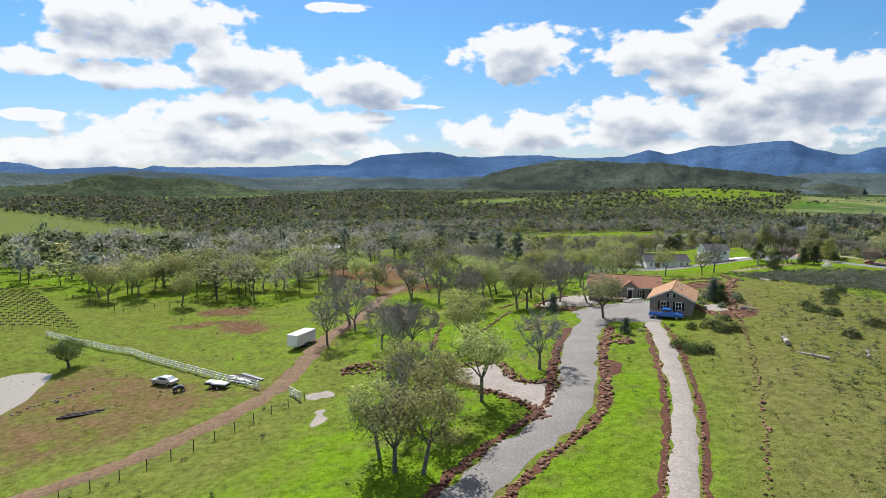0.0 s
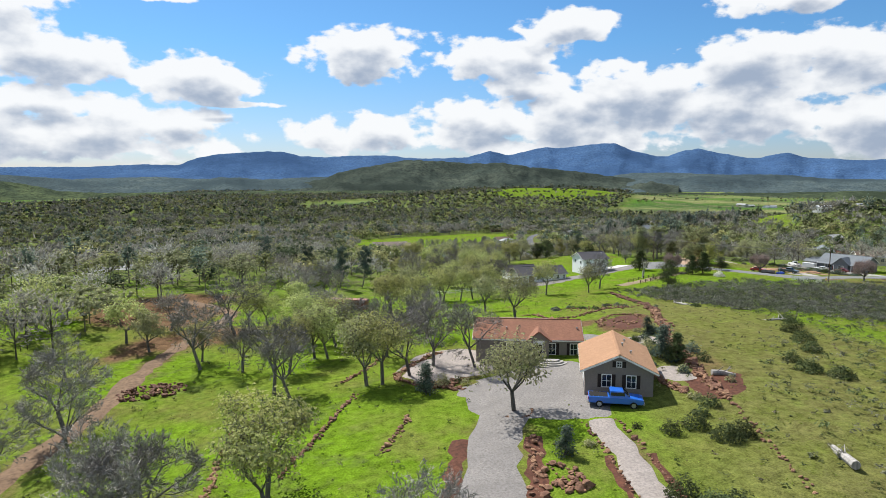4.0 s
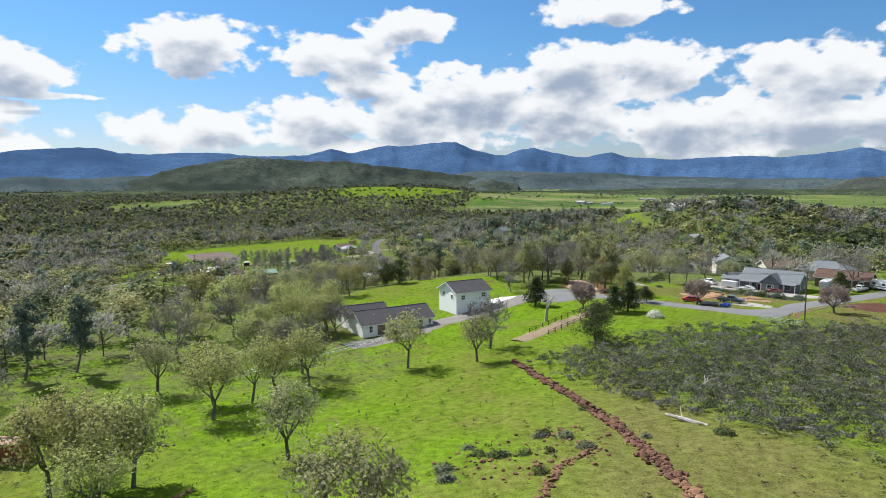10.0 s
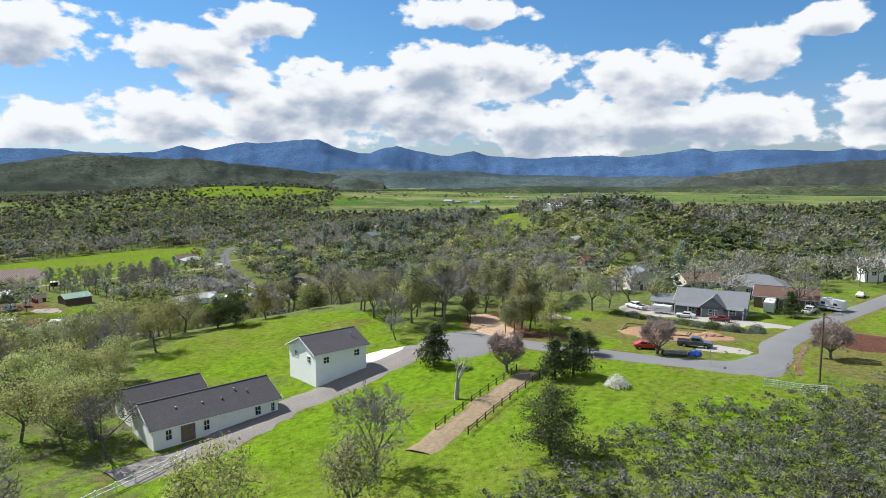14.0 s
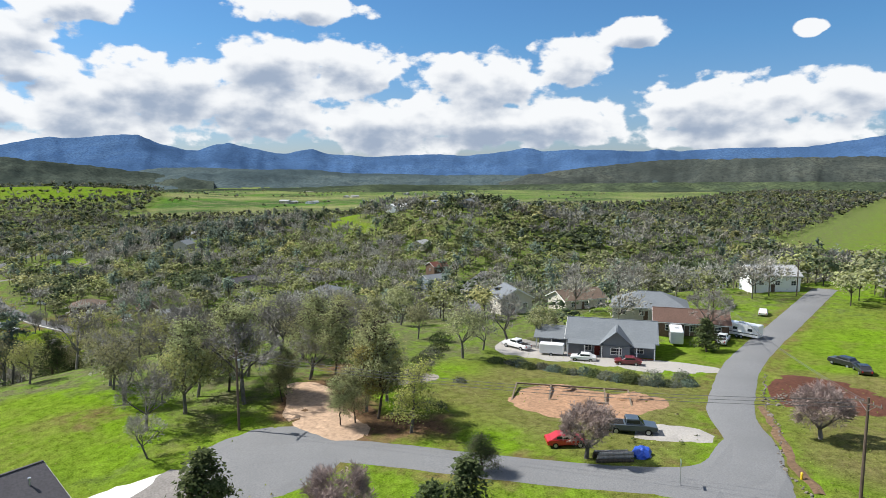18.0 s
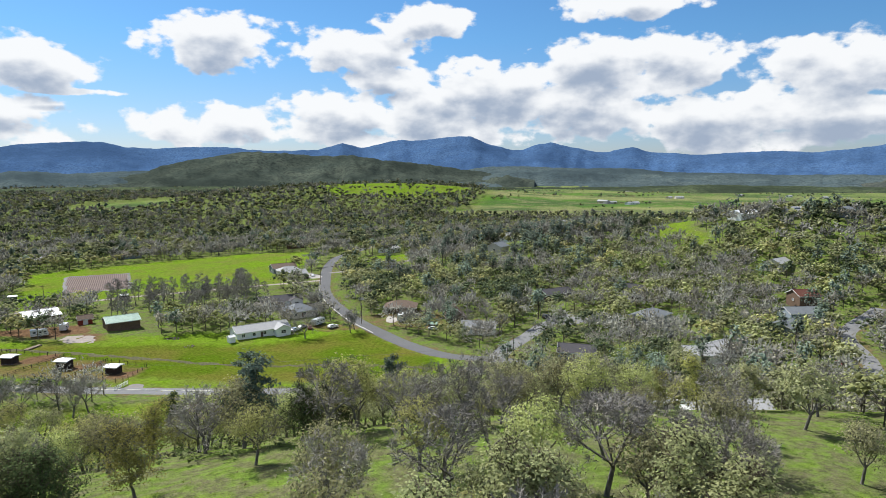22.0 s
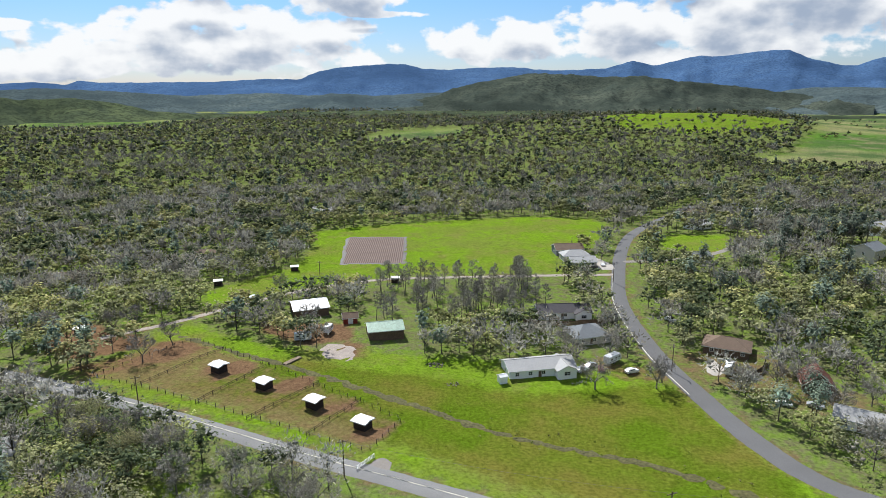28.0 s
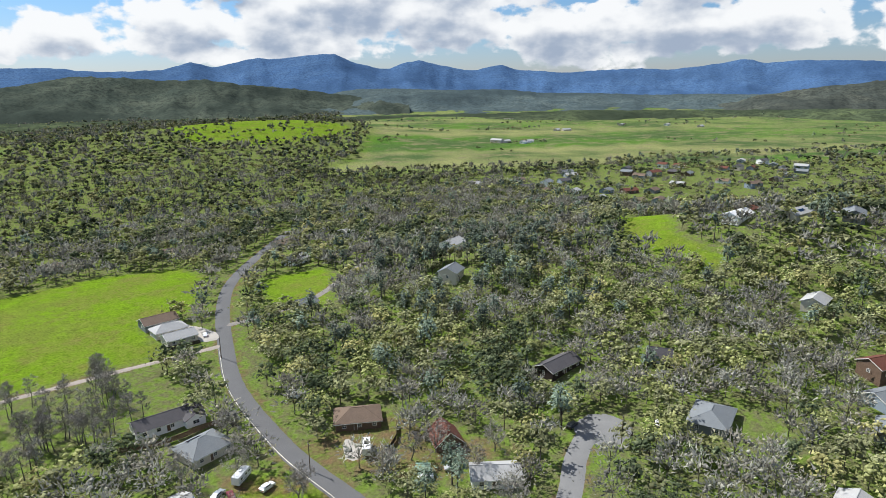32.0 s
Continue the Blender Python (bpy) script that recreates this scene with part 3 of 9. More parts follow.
dry = np.maximum.reduce([0.75 * soft([(152, 228), (160, 222), (200, 229), (197, 262), (160, 264)], 10), 0.8 * soft([(163, 198), (215, 203), (210, 224), (166, 214)], 6), 0.5 * soft(SCRUB, 25), 0.7 * soft(SCRUB_S, 18), 0.72 * soft([(20, 40), (70, 50), (100, 110), (98, 175), (110, 215), (70, 178), (50, 140), (40, 105)], 16), 0.78 * soft([(112, 466), (150, 440), (200, 420), (212, 438), (205, 478), (160, 482), (135, 492)], 16), 0.35 * soft([(100, 700), (105, 640), (190, 640), (190, 720)], 30), 0.8 * soft([(34, 494), (54, 523), (126, 470), (118, 454)], 4), 0.5 * soft(WEST_FIELD, 15), 0.3 * soft([(-60, 165), (40, 165), (30, 240), (-60, 240)], 25)])
clear = [soft(p, 12) for p in (PASTURE, ARENA_FIELD, BALD, YARD, STRIP, HILLTOP, WEST_FIELD, VALE, FIELD_NW, FIELD_MID, MEADOW_E, KNOLL_TOP)]
woodfloor = np.clip(1 - np.maximum.reduce(clear), 0, 1) * np.clip((fy - 160) / 160, 0.25, 1)
crop = np.maximum.reduce([soft(VALE, 30), soft(FIELD_NW, 30), soft(FIELD_MID, 12)])
dull = 0.9 * soft([(60, 486), (112, 466), (150, 442), (203, 420), (216, 438), (208, 485), (196, 492), (160, 487), (135, 497), (112, 500), (90, 508)], 8)
strip_tone = 0.5 + 0.5 * np.sin(np.floor(fx / 310) * 5.7 + np.floor((fy + 0.35 * fx) / 230) * 3.1)


def grid_mesh(name, verts, nx, ny):
    i = np.arange(nx * ny).reshape(ny, nx)
    quads = np.stack([i[:-1, :-1], i[:-1, 1:], i[1:, 1:], i[1:, :-1]], -1).reshape(-1, 4)
    me = bpy.data.meshes.new(name)
    me.from_pydata(verts.tolist(), [], quads.tolist())
    me.polygons.foreach_set("use_smooth", np.ones(len(me.polygons), bool))
    return me


def colour_attr(me, name, rgba):
    a = me.color_attributes.new(name, "FLOAT_COLOR", "POINT")
    a.data.foreach_set("color", np.asarray(rgba, np.float32).ravel())


def ground_mat():
    m, N, L, p = base_nodes("meadow_ground")
    geo = N.new("ShaderNodeNewGeometry")
    pos = geo.outputs["Position"]
    cov, til = N.new("ShaderNodeAttribute"), N.new("ShaderNodeAttribute")
    cov.attribute_name, til.attribute_name = "cover", "tilth"
    sp, sq = N.new("ShaderNodeSeparateColor"), N.new("ShaderNodeSeparateColor")
    L.new(cov.outputs["Color"], sp.inputs[0])
    L.new(til.outputs["Color"], sq.inputs[0])
    n1, n2, n3, n4 = noise_node(N, L, 0.035, 5, 0.6, pos), noise_node(N, L, 0.3, 5, 0.65, pos), noise_node(N, L, 2.2, 5, 0.7, pos), noise_node(N, L, 0.008, 4, 0.5, pos)
    grass = mixc(N, L, ramp_of(N, L, n1.outputs[0], 0.44, 0.66), (0.122, 0.208, 0.013), (0.135, 0.15, 0.032))
    grass = mixc(N, L, ramp_of(N, L, n2.outputs[0], 0.42, 0.66), grass, (0.098, 0.157, 0.014))
    n5 = noise_node(N, L, 0.09, 5, 0.65, pos)
    grass = mixc(N, L, maths(N, L, "MULTIPLY", ramp_of(N, L, n5.outputs[0], 0.52, 0.66), 0.55), grass, (0.15, 0.13, 0.045))
    grass = mixc(N, L, maths(N, L, "MULTIPLY", ramp_of(N, L, n3.outputs[0], 0.45, 0.75), 0.6), grass, (0.045, 0.07, 0.01))
    drygrass = mixc(N, L, ramp_of(N, L, n2.outputs[0], 0.35, 0.65), (0.152, 0.126, 0.055), (0.118, 0.128, 0.032))
    drygrass = mixc(N, L, maths(N, L, "MULTIPLY", ramp_of(N, L, n5.outputs[0], 0.44, 0.62), 0.45), drygrass, (0.115, 0.145, 0.022))
    drygrass = mixc(N, L, maths(N, L, "MULTIPLY", ramp_of(N, L, n3.outputs[0], 0.45, 0.7), 0.6), drygrass, (0.065, 0.06, 0.03))
    soil = mixc(N, L, ramp_of(N, L, n2.outputs[0], 0.3, 0.7), (0.10, 0.058, 0.034), (0.17, 0.108, 0.06))
    soil = mixc(N, L, maths(N, L, "MULTIPLY", ramp_of(N, L, n3.outputs[0], 0.45, 0.7), 0.6), soil, (0.06, 0.036, 0.024))
    floor_c = mixc(N, L, ramp_of(N, L, n2.outputs[0], 0.40, 0.58), (0.115, 0.18, 0.03), (0.12, 0.115, 0.065))
    floor_c = mixc(N, L, ramp_of(N, L, n3.outputs[0], 0.4, 0.7), floor_c, (0.08, 0.10, 0.025))
    cropc = mixc(N, L, sq.outputs[0], (0.06, 0.125, 0.022), (0.175, 0.185, 0.075))
    cropc = mixc(N, L, ramp_of(N, L, n4.outputs[0], 0.42, 0.62), cropc, (0.055, 0.088, 0.032))
    cropc = mixc(N, L, ramp_of(N, L, n1.outputs[0], 0.5, 0.68), cropc, (0.15, 0.14, 0.075))
    edge = maths(N, L, "MULTIPLY_ADD", n2.outputs[0], 1.0, -0.5)

    def masked(v):
        return ramp_of(N, L, maths(N, L, "ADD", v, edge), 0.25, 0.75)
    pasture = mixc(N, L, ramp_of(N, L, n1.outputs[0], 0.4, 0.62), (0.07, 0.115, 0.008), (0.115, 0.11, 0.022))
    pasture = mixc(N, L, maths(N, L, "MULTIPLY", ramp_of(N, L, n3.outputs[0], 0.45, 0.75), 0.5), pasture, (0.045, 0.055, 0.01))
    c = mixc(N, L, masked(sp.outputs[1]), grass, drygrass)
    c = mixc(N, L, masked(sq.outputs[1]), c, pasture)
    c = mixc(N, L, masked(sp.outputs[2]), c, floor_c)
    c = mixc(N, L, cov.outputs["Alpha"], c, cropc)
    c = mixc(N, L, masked(sp.outputs[0]), c, soil)
    n6, n7 = noise_node(N, L, 5.0, 3, 0.7, pos), noise_node(N, L, 1.1, 4, 0.7, pos)
    blades = maths(N, L, "ADD", ramp_of(N, L, n6.outputs[0], 0.36, 0.64), ramp_of(N, L, n7.outputs[0], 0.36, 0.64))
    hsv = N.new("ShaderNodeHueSaturation")
    L.new(maths(N, L, "MULTIPLY_ADD", blades, 0.62, 0.42), hsv.inputs["Value"])
    L.new(c, hsv.inputs["Color"])
    L.new(hsv.outputs[0], p.inputs["Base Color"])
    p.inputs["Roughness"].default_value = 0.95
    p.inputs["Specular IOR Level"].default_value = 0.0
    bn = N.new("ShaderNodeBump")
    bn.inputs["Strength"].default_value, bn.inputs["Distance"].default_value = 0.7, 0.25
    L.new(maths(N, L, "ADD", n3.outputs[0], n2.outputs[0]), bn.inputs["Height"])
    L.new(bn.outputs[0], p.inputs["Normal"])
    return m


me = grid_mesh("ground", np.stack([fx, fy, fz], 1), len(gx), len(gy))
colour_attr(me, "cover", np.stack([earth, dry, woodfloor, crop], 1))
colour_attr(me, "tilth", np.stack([strip_tone, dull, strip_tone, np.ones_like(fx)], 1))
me.materials.append(ground_mat())
ground = tagged(new("ground", me), "hilly green spring meadow with bare red earth and woodland floor", "ground", kind="structure")


def surf(x, y):
    """Height of the ground sheet itself."""
    j, i = int(np.searchsorted(gx, x)) - 1, int(np.searchsorted(gy, y)) - 1
    u, v = (x - gx[j]) / (gx[j + 1] - gx[j]), (y - gy[i]) / (gy[i + 1] - gy[i])
    z = fz.reshape(len(gy), len(gx))
    return float((z[i, j] * (1 - u) + z[i, j + 1] * u) * (1 - v) + (z[i + 1, j] * (1 - u) + z[i + 1, j + 1] * u) * v)


def ribbon(name, pts, width, material, label, category="road", lift=0.06, ragged=0.15, seed=1, across=5, parent=None):
    """A strip laid over the ground along a rounded line."""
    r = random.Random(seed)
    line = smooth_line(pts)
    verts, faces = [], []
    for k, (x, y) in enumerate(line):
        x0, y0 = line[max(0, k - 1)]
        x1, y1 = line[min(len(line) - 1, k + 1)]
        d = math.hypot(x1 - x0, y1 - y0) or 1
        nx, ny = -(y1 - y0) / d, (x1 - x0) / d
        wl, wr = width / 2 + r.uniform(-ragged, ragged), width / 2 + r.uniform(-ragged, ragged)
        row = []
        for i in range(across + 1):
            s = -wl + (wl + wr) * i / across
            row.append((x + nx * s, y + ny * s))
        hs = [surf(*q) for q in row]
        for i, q in enumerate(row):
            crown = lift + 0.06 * (1 - (2 * i / across - 1) ** 2)
            verts.append((*q, max(hs[i], 0.5 * hs[i] + 0.5 * max(hs)) + (crown if 0 < i < across else -0.08)))
        if k:
            n = (across + 1) * k
            for i in range(across):
                faces.append((n - across - 1 + i, n - across + i, n + i + 1, n + i))
    m = bpy.data.meshes.new(name)
    m.from_pydata(verts, [], [f[::-1] for f in faces])
    m.materials.append(material)
    m.polygons.foreach_set("use_smooth", np.ones(len(m.polygons), bool))
    ob = new(name, m)
    if parent:
        ob.parent = parent
        return ob
    return tagged(ob, label, category, kind="structure")


def patch(name, poly, material, label, category="ground", lift=0.05, step=2.0, parent=None, kind="structure", square=False):
    """A flat area draped on the ground inside an outline with rounded corners."""
    bm = bmesh.new()
    vs = []
    closed = poly if square else smooth_line(poly + [poly[0]], step)[:-1]
    bm.faces.new([bm.verts.new((x, y, 0)) for x, y in closed])
    xs, ys = [p[0] for p in closed], [p[1] for p in closed]
    for axis, lo, hi in ((0, min(xs), max(xs)), (1, min(ys), max(ys))):
        n = int((hi - lo) / 2.5)
        for k in range(1, n + 1):
            co, no = [0, 0, 0], [0, 0, 0]
            co[axis], no[axis] = lo + (hi - lo) * k / (n + 1), 1
            bmesh.ops.bisect_plane(bm, geom=bm.verts[:] + bm.edges[:] + bm.faces[:], plane_co=co, plane_no=no)
    for v in bm.verts:
        rim = any(len(e.link_faces) < 2 for e in v.link_edges)
        v.co.z = surf(v.co.x, v.co.y) + (-0.03 if rim else lift)
    bmesh.ops.recalc_face_normals(bm, faces=bm.faces[:])
    m = bpy.data.meshes.new(name)
    bm.to_mesh(m)
    bm.free()
    if sum(f.normal.z for f in m.polygons) < 0:
        m.flip_normals()
    m.materials.append(material)
    ob = new(name, m)
    if parent:
        ob.parent = parent
        return ob
    return tagged(ob, label, category, kind=kind)


def disc(cx, cy, r, n=14, squash=1.0):
    return [(cx + r * math.cos(2 * math.pi * k / n), cy + squash * r * math.sin(2 * math.pi * k / n)) for k in range(n)]


ribbon("gravel_drive", WAY_DRIVE, 5.4, M_GRAVEL, "grey gravel drive edged with red stones", ragged=0.5)
patch("gravel_spur", SPUR_EDGE + [(15.5, 77.5)], M_GRAVEL_PALE, "wide gravel turning spur beside the drive", "road", lift=0.075)
for off, w in ((-3.6, 1.8), (3.6, 1.8)):
    ribbon("border_earth", side_line(WAY_DRIVE[:7], off), w, M_RED_EARTH, "strip of bare red earth under the stone border", "earth strip", lift=0.03, ragged=0.4, across=2)
for off in (-2.0, 2.0):
    ribbon("border_earth", side_line(WAY_PATH[1:], off), 1.3, M_RED_EARTH, "strip of bare red earth beside the pale path", "earth strip", lift=0.03, ragged=0.35, across=2)
patch("gravel_court", [(26, 118), (37, 112), (41, 118), (43, 128), (45, 132), (38, 133), (30, 131), (25, 127)], M_GRAVEL, "grey gravel forecourt between house and garage", lift=0.11)
ribbon("gravel_path", WAY_PATH, 2.9, M_GRAVEL_PALE, "pale gravel path edged with red stones", "path", lift=0.09, ragged=0.35)
ribbon("dirt_track", WAY_TRACK, 3.6, M_TRACK, "rutted brown dirt track through the meadow", "dirt road", lift=0.04, ragged=0.6)
ribbon("white_house_drive", WAY_GRAVEL, 7.0, M_GRAVEL, "grey gravel drive past the white houses", lift=0.07, ragged=0.5)
ribbon("brown_path", WAY_BROWN, 4.0, M_PALE_TRACK, "bare brown path between rail fences", "path", ragged=0.4)
ribbon("hill_street", WAY_STREET, 6.3, M_ASPHALT, "worn grey asphalt street on the hill", ragged=0.1, lift=0.09)
patch("turning_circle", disc(136, 259.5, 8.6), M_ASPHALT, "round asphalt turning circle at the street's end", "road", lift=0.12)
patch("street_corner", [(156, 212), (163, 214), (172, 218), (170, 222), (161, 222), (154, 227), (150.5, 226), (152, 219)], M_ASPHALT, "wide asphalt corner of the hill street", "road", lift=0.13)
road_valley = ribbon("valley_road", WAY_VALLEY, 6.4, M_ASPHALT, "grey asphalt lane along the pasture", ragged=0.1)
road_main = ribbon("main_road", WAY_MAIN, 7.0, M_ASPHALT_DARK, "dark asphalt road winding through the valley", ragged=0.1, lift=0.09)
ribbon("close_road", WAY_CLOSE, 7.0, M_ASPHALT, "asphalt lane climbing to a turning circle", ragged=0.1)
patch("close_circle", disc(286, 461, 9), M_ASPHALT, "asphalt turning circle among oaks", "road", lift=0.12)
ribbon("east_lane", WAY_EAST, 6.5, M_ASPHALT, "asphalt side lane among the valley houses", ragged=0.1)
ribbon("farm_lane", WAY_FARM, 3.6, M_GRAVEL_PALE, "narrow pale farm lane past the paddock", ragged=0.3)
ribbon("side_lane", WAY_SIDE, 4.0, M_GRAVEL, "narrow lane off the main road", ragged=0.2)
ribbon("edge_line", [(x + 0.3, y + 0.55) for x, y in WAY_VALLEY[1:6]], 0.34, M_LINE, "", lift=0.30, ragged=0.02, across=2, parent=road_valley)
ribbon("edge_line", [(x - 2.9, y) for x, y in WAY_MAIN[7:11]], 0.25, M_LINE, "", lift=0.26, ragged=0.02, across=2, parent=road_main)
ribbon("ditch", DITCH, 3.0, M_DITCH, "overgrown ditch with dead grass across the pasture", "ditch", lift=0.02, ragged=0.8, across=4)
ribbon("ditch_bed", DITCH[4:], 0.7, M_MUD, "dark wet bed of the pasture ditch", "ditch", lift=0.06, ragged=0.25, across=2)
patch("new_concrete_apron", [(117.5, 263.5), (119.5, 270), (129, 266.5), (127.5, 262.3)], M_CONCRETE_NEW, "bright new concrete apron beside the white building", "driveway", lift=0.13, square=True)
patch("grey_house_drive", [(206, 273), (195, 268), (194, 260), (196.5, 252), (197, 243), (202, 231), (207, 231), (207, 243), (205, 254), (208, 268)], M_CONCRETE, "pale concrete drive in front of the grey house", "driveway", lift=0.08)
patch("truck_drive", [(164, 230), (168, 222), (172, 225), (169, 231)], M_CONCRETE, "short concrete drive off the street", "driveway", lift=0.2)
ribbon("border_earth", [(160.5, 211), (166, 214), (176, 217.2), (187, 221)], 1.7, M_TRACK, "strip of brown bark along the street's edge", "earth strip", lift=0.05, ragged=0.3, across=2)
patch("building_plot", [(164, 241), (166, 247), (170, 250), (176, 250.5), (181, 248), (181, 243), (182, 237), (184, 233), (179, 230.5), (173, 232), (167, 235)], M_ORANGE_EARTH, "levelled plot of bare orange earth with trenches", "building plot", lift=0.12)
patch("red_terrace", [(188, 219), (197, 222.5), (208, 222), (206, 211), (196, 206), (190, 209)], M_RED_EARTH, "red-brown bark terrace beside the street", "yard", lift=0.07)
patch("arena_rim", [(88.5, 624.5), (122.5, 622.5), (120.5, 683.5), (84.5, 686.5)], M_MUD, "dark trampled rim round the riding arena", "paddock", lift=0.06, square=True)
patch("riding_arena", [(90, 626), (121, 624), (119, 682), (86, 685)], M_ARENA, "harrowed brown soil of the riding arena", "paddock", lift=0.16, square=True)
patch("red_yard", [(128, 411), (135, 427), (155, 417), (152, 405)], M_RED_EARTH, "red earth yard below the hill", "yard", lift=0.08, square=True)
patch("white_gate_apron", [(117, 446), (121, 452), (125, 450), (122, 443)], M_GRAVEL, "gravel apron at the white gate", "driveway", lift=0.07)
patch("pale_gravel_yard", [(99, 521), (108, 517), (110, 509), (104, 505), (97, 512)], M_GRAVEL_PALE, "pale gravel spill beside the barn", "yard", lift=0.05)
patch("house_yard_gravel", [(23, 133), (33, 134), (34, 148), (27, 150), (20, 140)], M_GRAVEL_PALE, "pale gravel garden beside the house", "garden", lift=0.06)
patch("garden_gravel", [(55, 141), (60.5, 142), (60, 136.5), (56, 134), (53, 136)], M_GRAVEL_PALE, "pale gravel garden behind the garage", "garden", lift=0.06)
patch("lower_garden_gravel", [(51, 126.5), (54.8, 125), (54.6, 119), (52, 118.5), (50.2, 120), (50.5, 123)], M_GRAVEL_PALE, "pale gravel bed below the shrubs", "garden", lift=0.09)
patch("side_court", [(50, 133), (54, 134), (55, 140), (52, 146), (48.5, 146), (50.5, 140)], M_GRAVEL, "grey gravel court beside the house", "yard", lift=0.07)
patch("bare_bank", [(145, 268), (141.5, 258), (147, 254), (151, 262), (157, 274), (153, 277), (149, 272)], M_BANK, "bare orange earth bank among the grove", "earth", lift=0.1)
patch("bare_shoulder", [(172, 271), (173, 264), (168, 262), (163, 264), (166, 270)], M_GRAVEL_PALE, "pale bare shoulder on the slope", "earth", lift=0.08)
for pts in ([(-21, 91), (-18, 93.5), (-15, 91), (-18, 89)], [(-19, 85.5), (-15.5, 85), (-14.5, 79), (-17.5, 77.5), (-16.8, 82)]):
    patch("white_gravel", pts, M_GRAVEL_PALE, "thin spill of white gravel in the grass", "gravel", lift=0.06)
patch("drive_red_earth", [(20.8, 83), (25, 87), (26, 92.5), (23.5, 94), (22, 89)], M_RED_EARTH, "bare red earth spilling beside the drive", "ground", lift=0.06)
patch("garden_red_earth", [(50, 114), (55, 113), (60, 119), (57, 122), (52, 120)], M_RED_EARTH, "bare red garden earth behind the garage", "garden", lift=0.05)
patch("red_hollow", [(57, 151.5), (60, 156), (63.5, 158.8), (67.5, 158.2), (66.8, 153), (63.8, 147.6), (59.5, 145)], M_RED_EARTH, "scraped hollow of bare red earth", "ground", lift=0.07)
for pts in ([(206, 612), (216, 604), (222, 606), (217, 622), (209, 630)], [(226, 500), (222, 496), (219, 499), (224, 508)], [(230, 346), (233, 335), (251, 329), (255, 333), (240, 338), (234, 348)]):
    patch("concrete_drive", pts, M_CONCRETE, "pale concrete drive beside a valley house", "driveway", lift=0.24)
water_m, N, L, p = base_nodes("muddy_water")
p.inputs["Base Color"].default_value, p.inputs["Roughness"].default_value = (0.27, 0.225, 0.165, 1), 0.3
p.inputs["Specular IOR Level"].default_value = 0.25
wn = noise_node(N, L, 1.2, 3)
wb = N.new("ShaderNodeBump")
wb.inputs["Strength"].default_value = 0.08
L.new(wn.outputs[0], wb.inputs["Height"])
L.new(wb.outputs[0], p.inputs["Normal"])


def flat_water(name, poly, z, label):
    bm = bmesh.new()
    bm.faces.new([bm.verts.new((x, y, z)) for x, y in smooth_line(poly + [poly[0]], 3)[:-1]])
    m = bpy.data.meshes.new(name)
    bm.to_mesh(m)
    bm.free()
    if m.polygons[0].normal.z < 0:
        m.flip_normals()
    m.materials.append(water_m)
    tagged(new(name, m), label, "pond", kind="structure")


flat_water("pond", [(-86, 108), (-79, 121), (-69, 118), (-64, 101), (-64, 89), (-82, 89)], gz(-72, 106) - 0.75, "small muddy stock pond in the meadow")
flat_water("lake", [(1400, 1700), (1560, 1620), (1720, 1640), (1780, 1700), (1620, 1760), (1450, 1770)], -25.4, "pale lake far off on the valley floor")


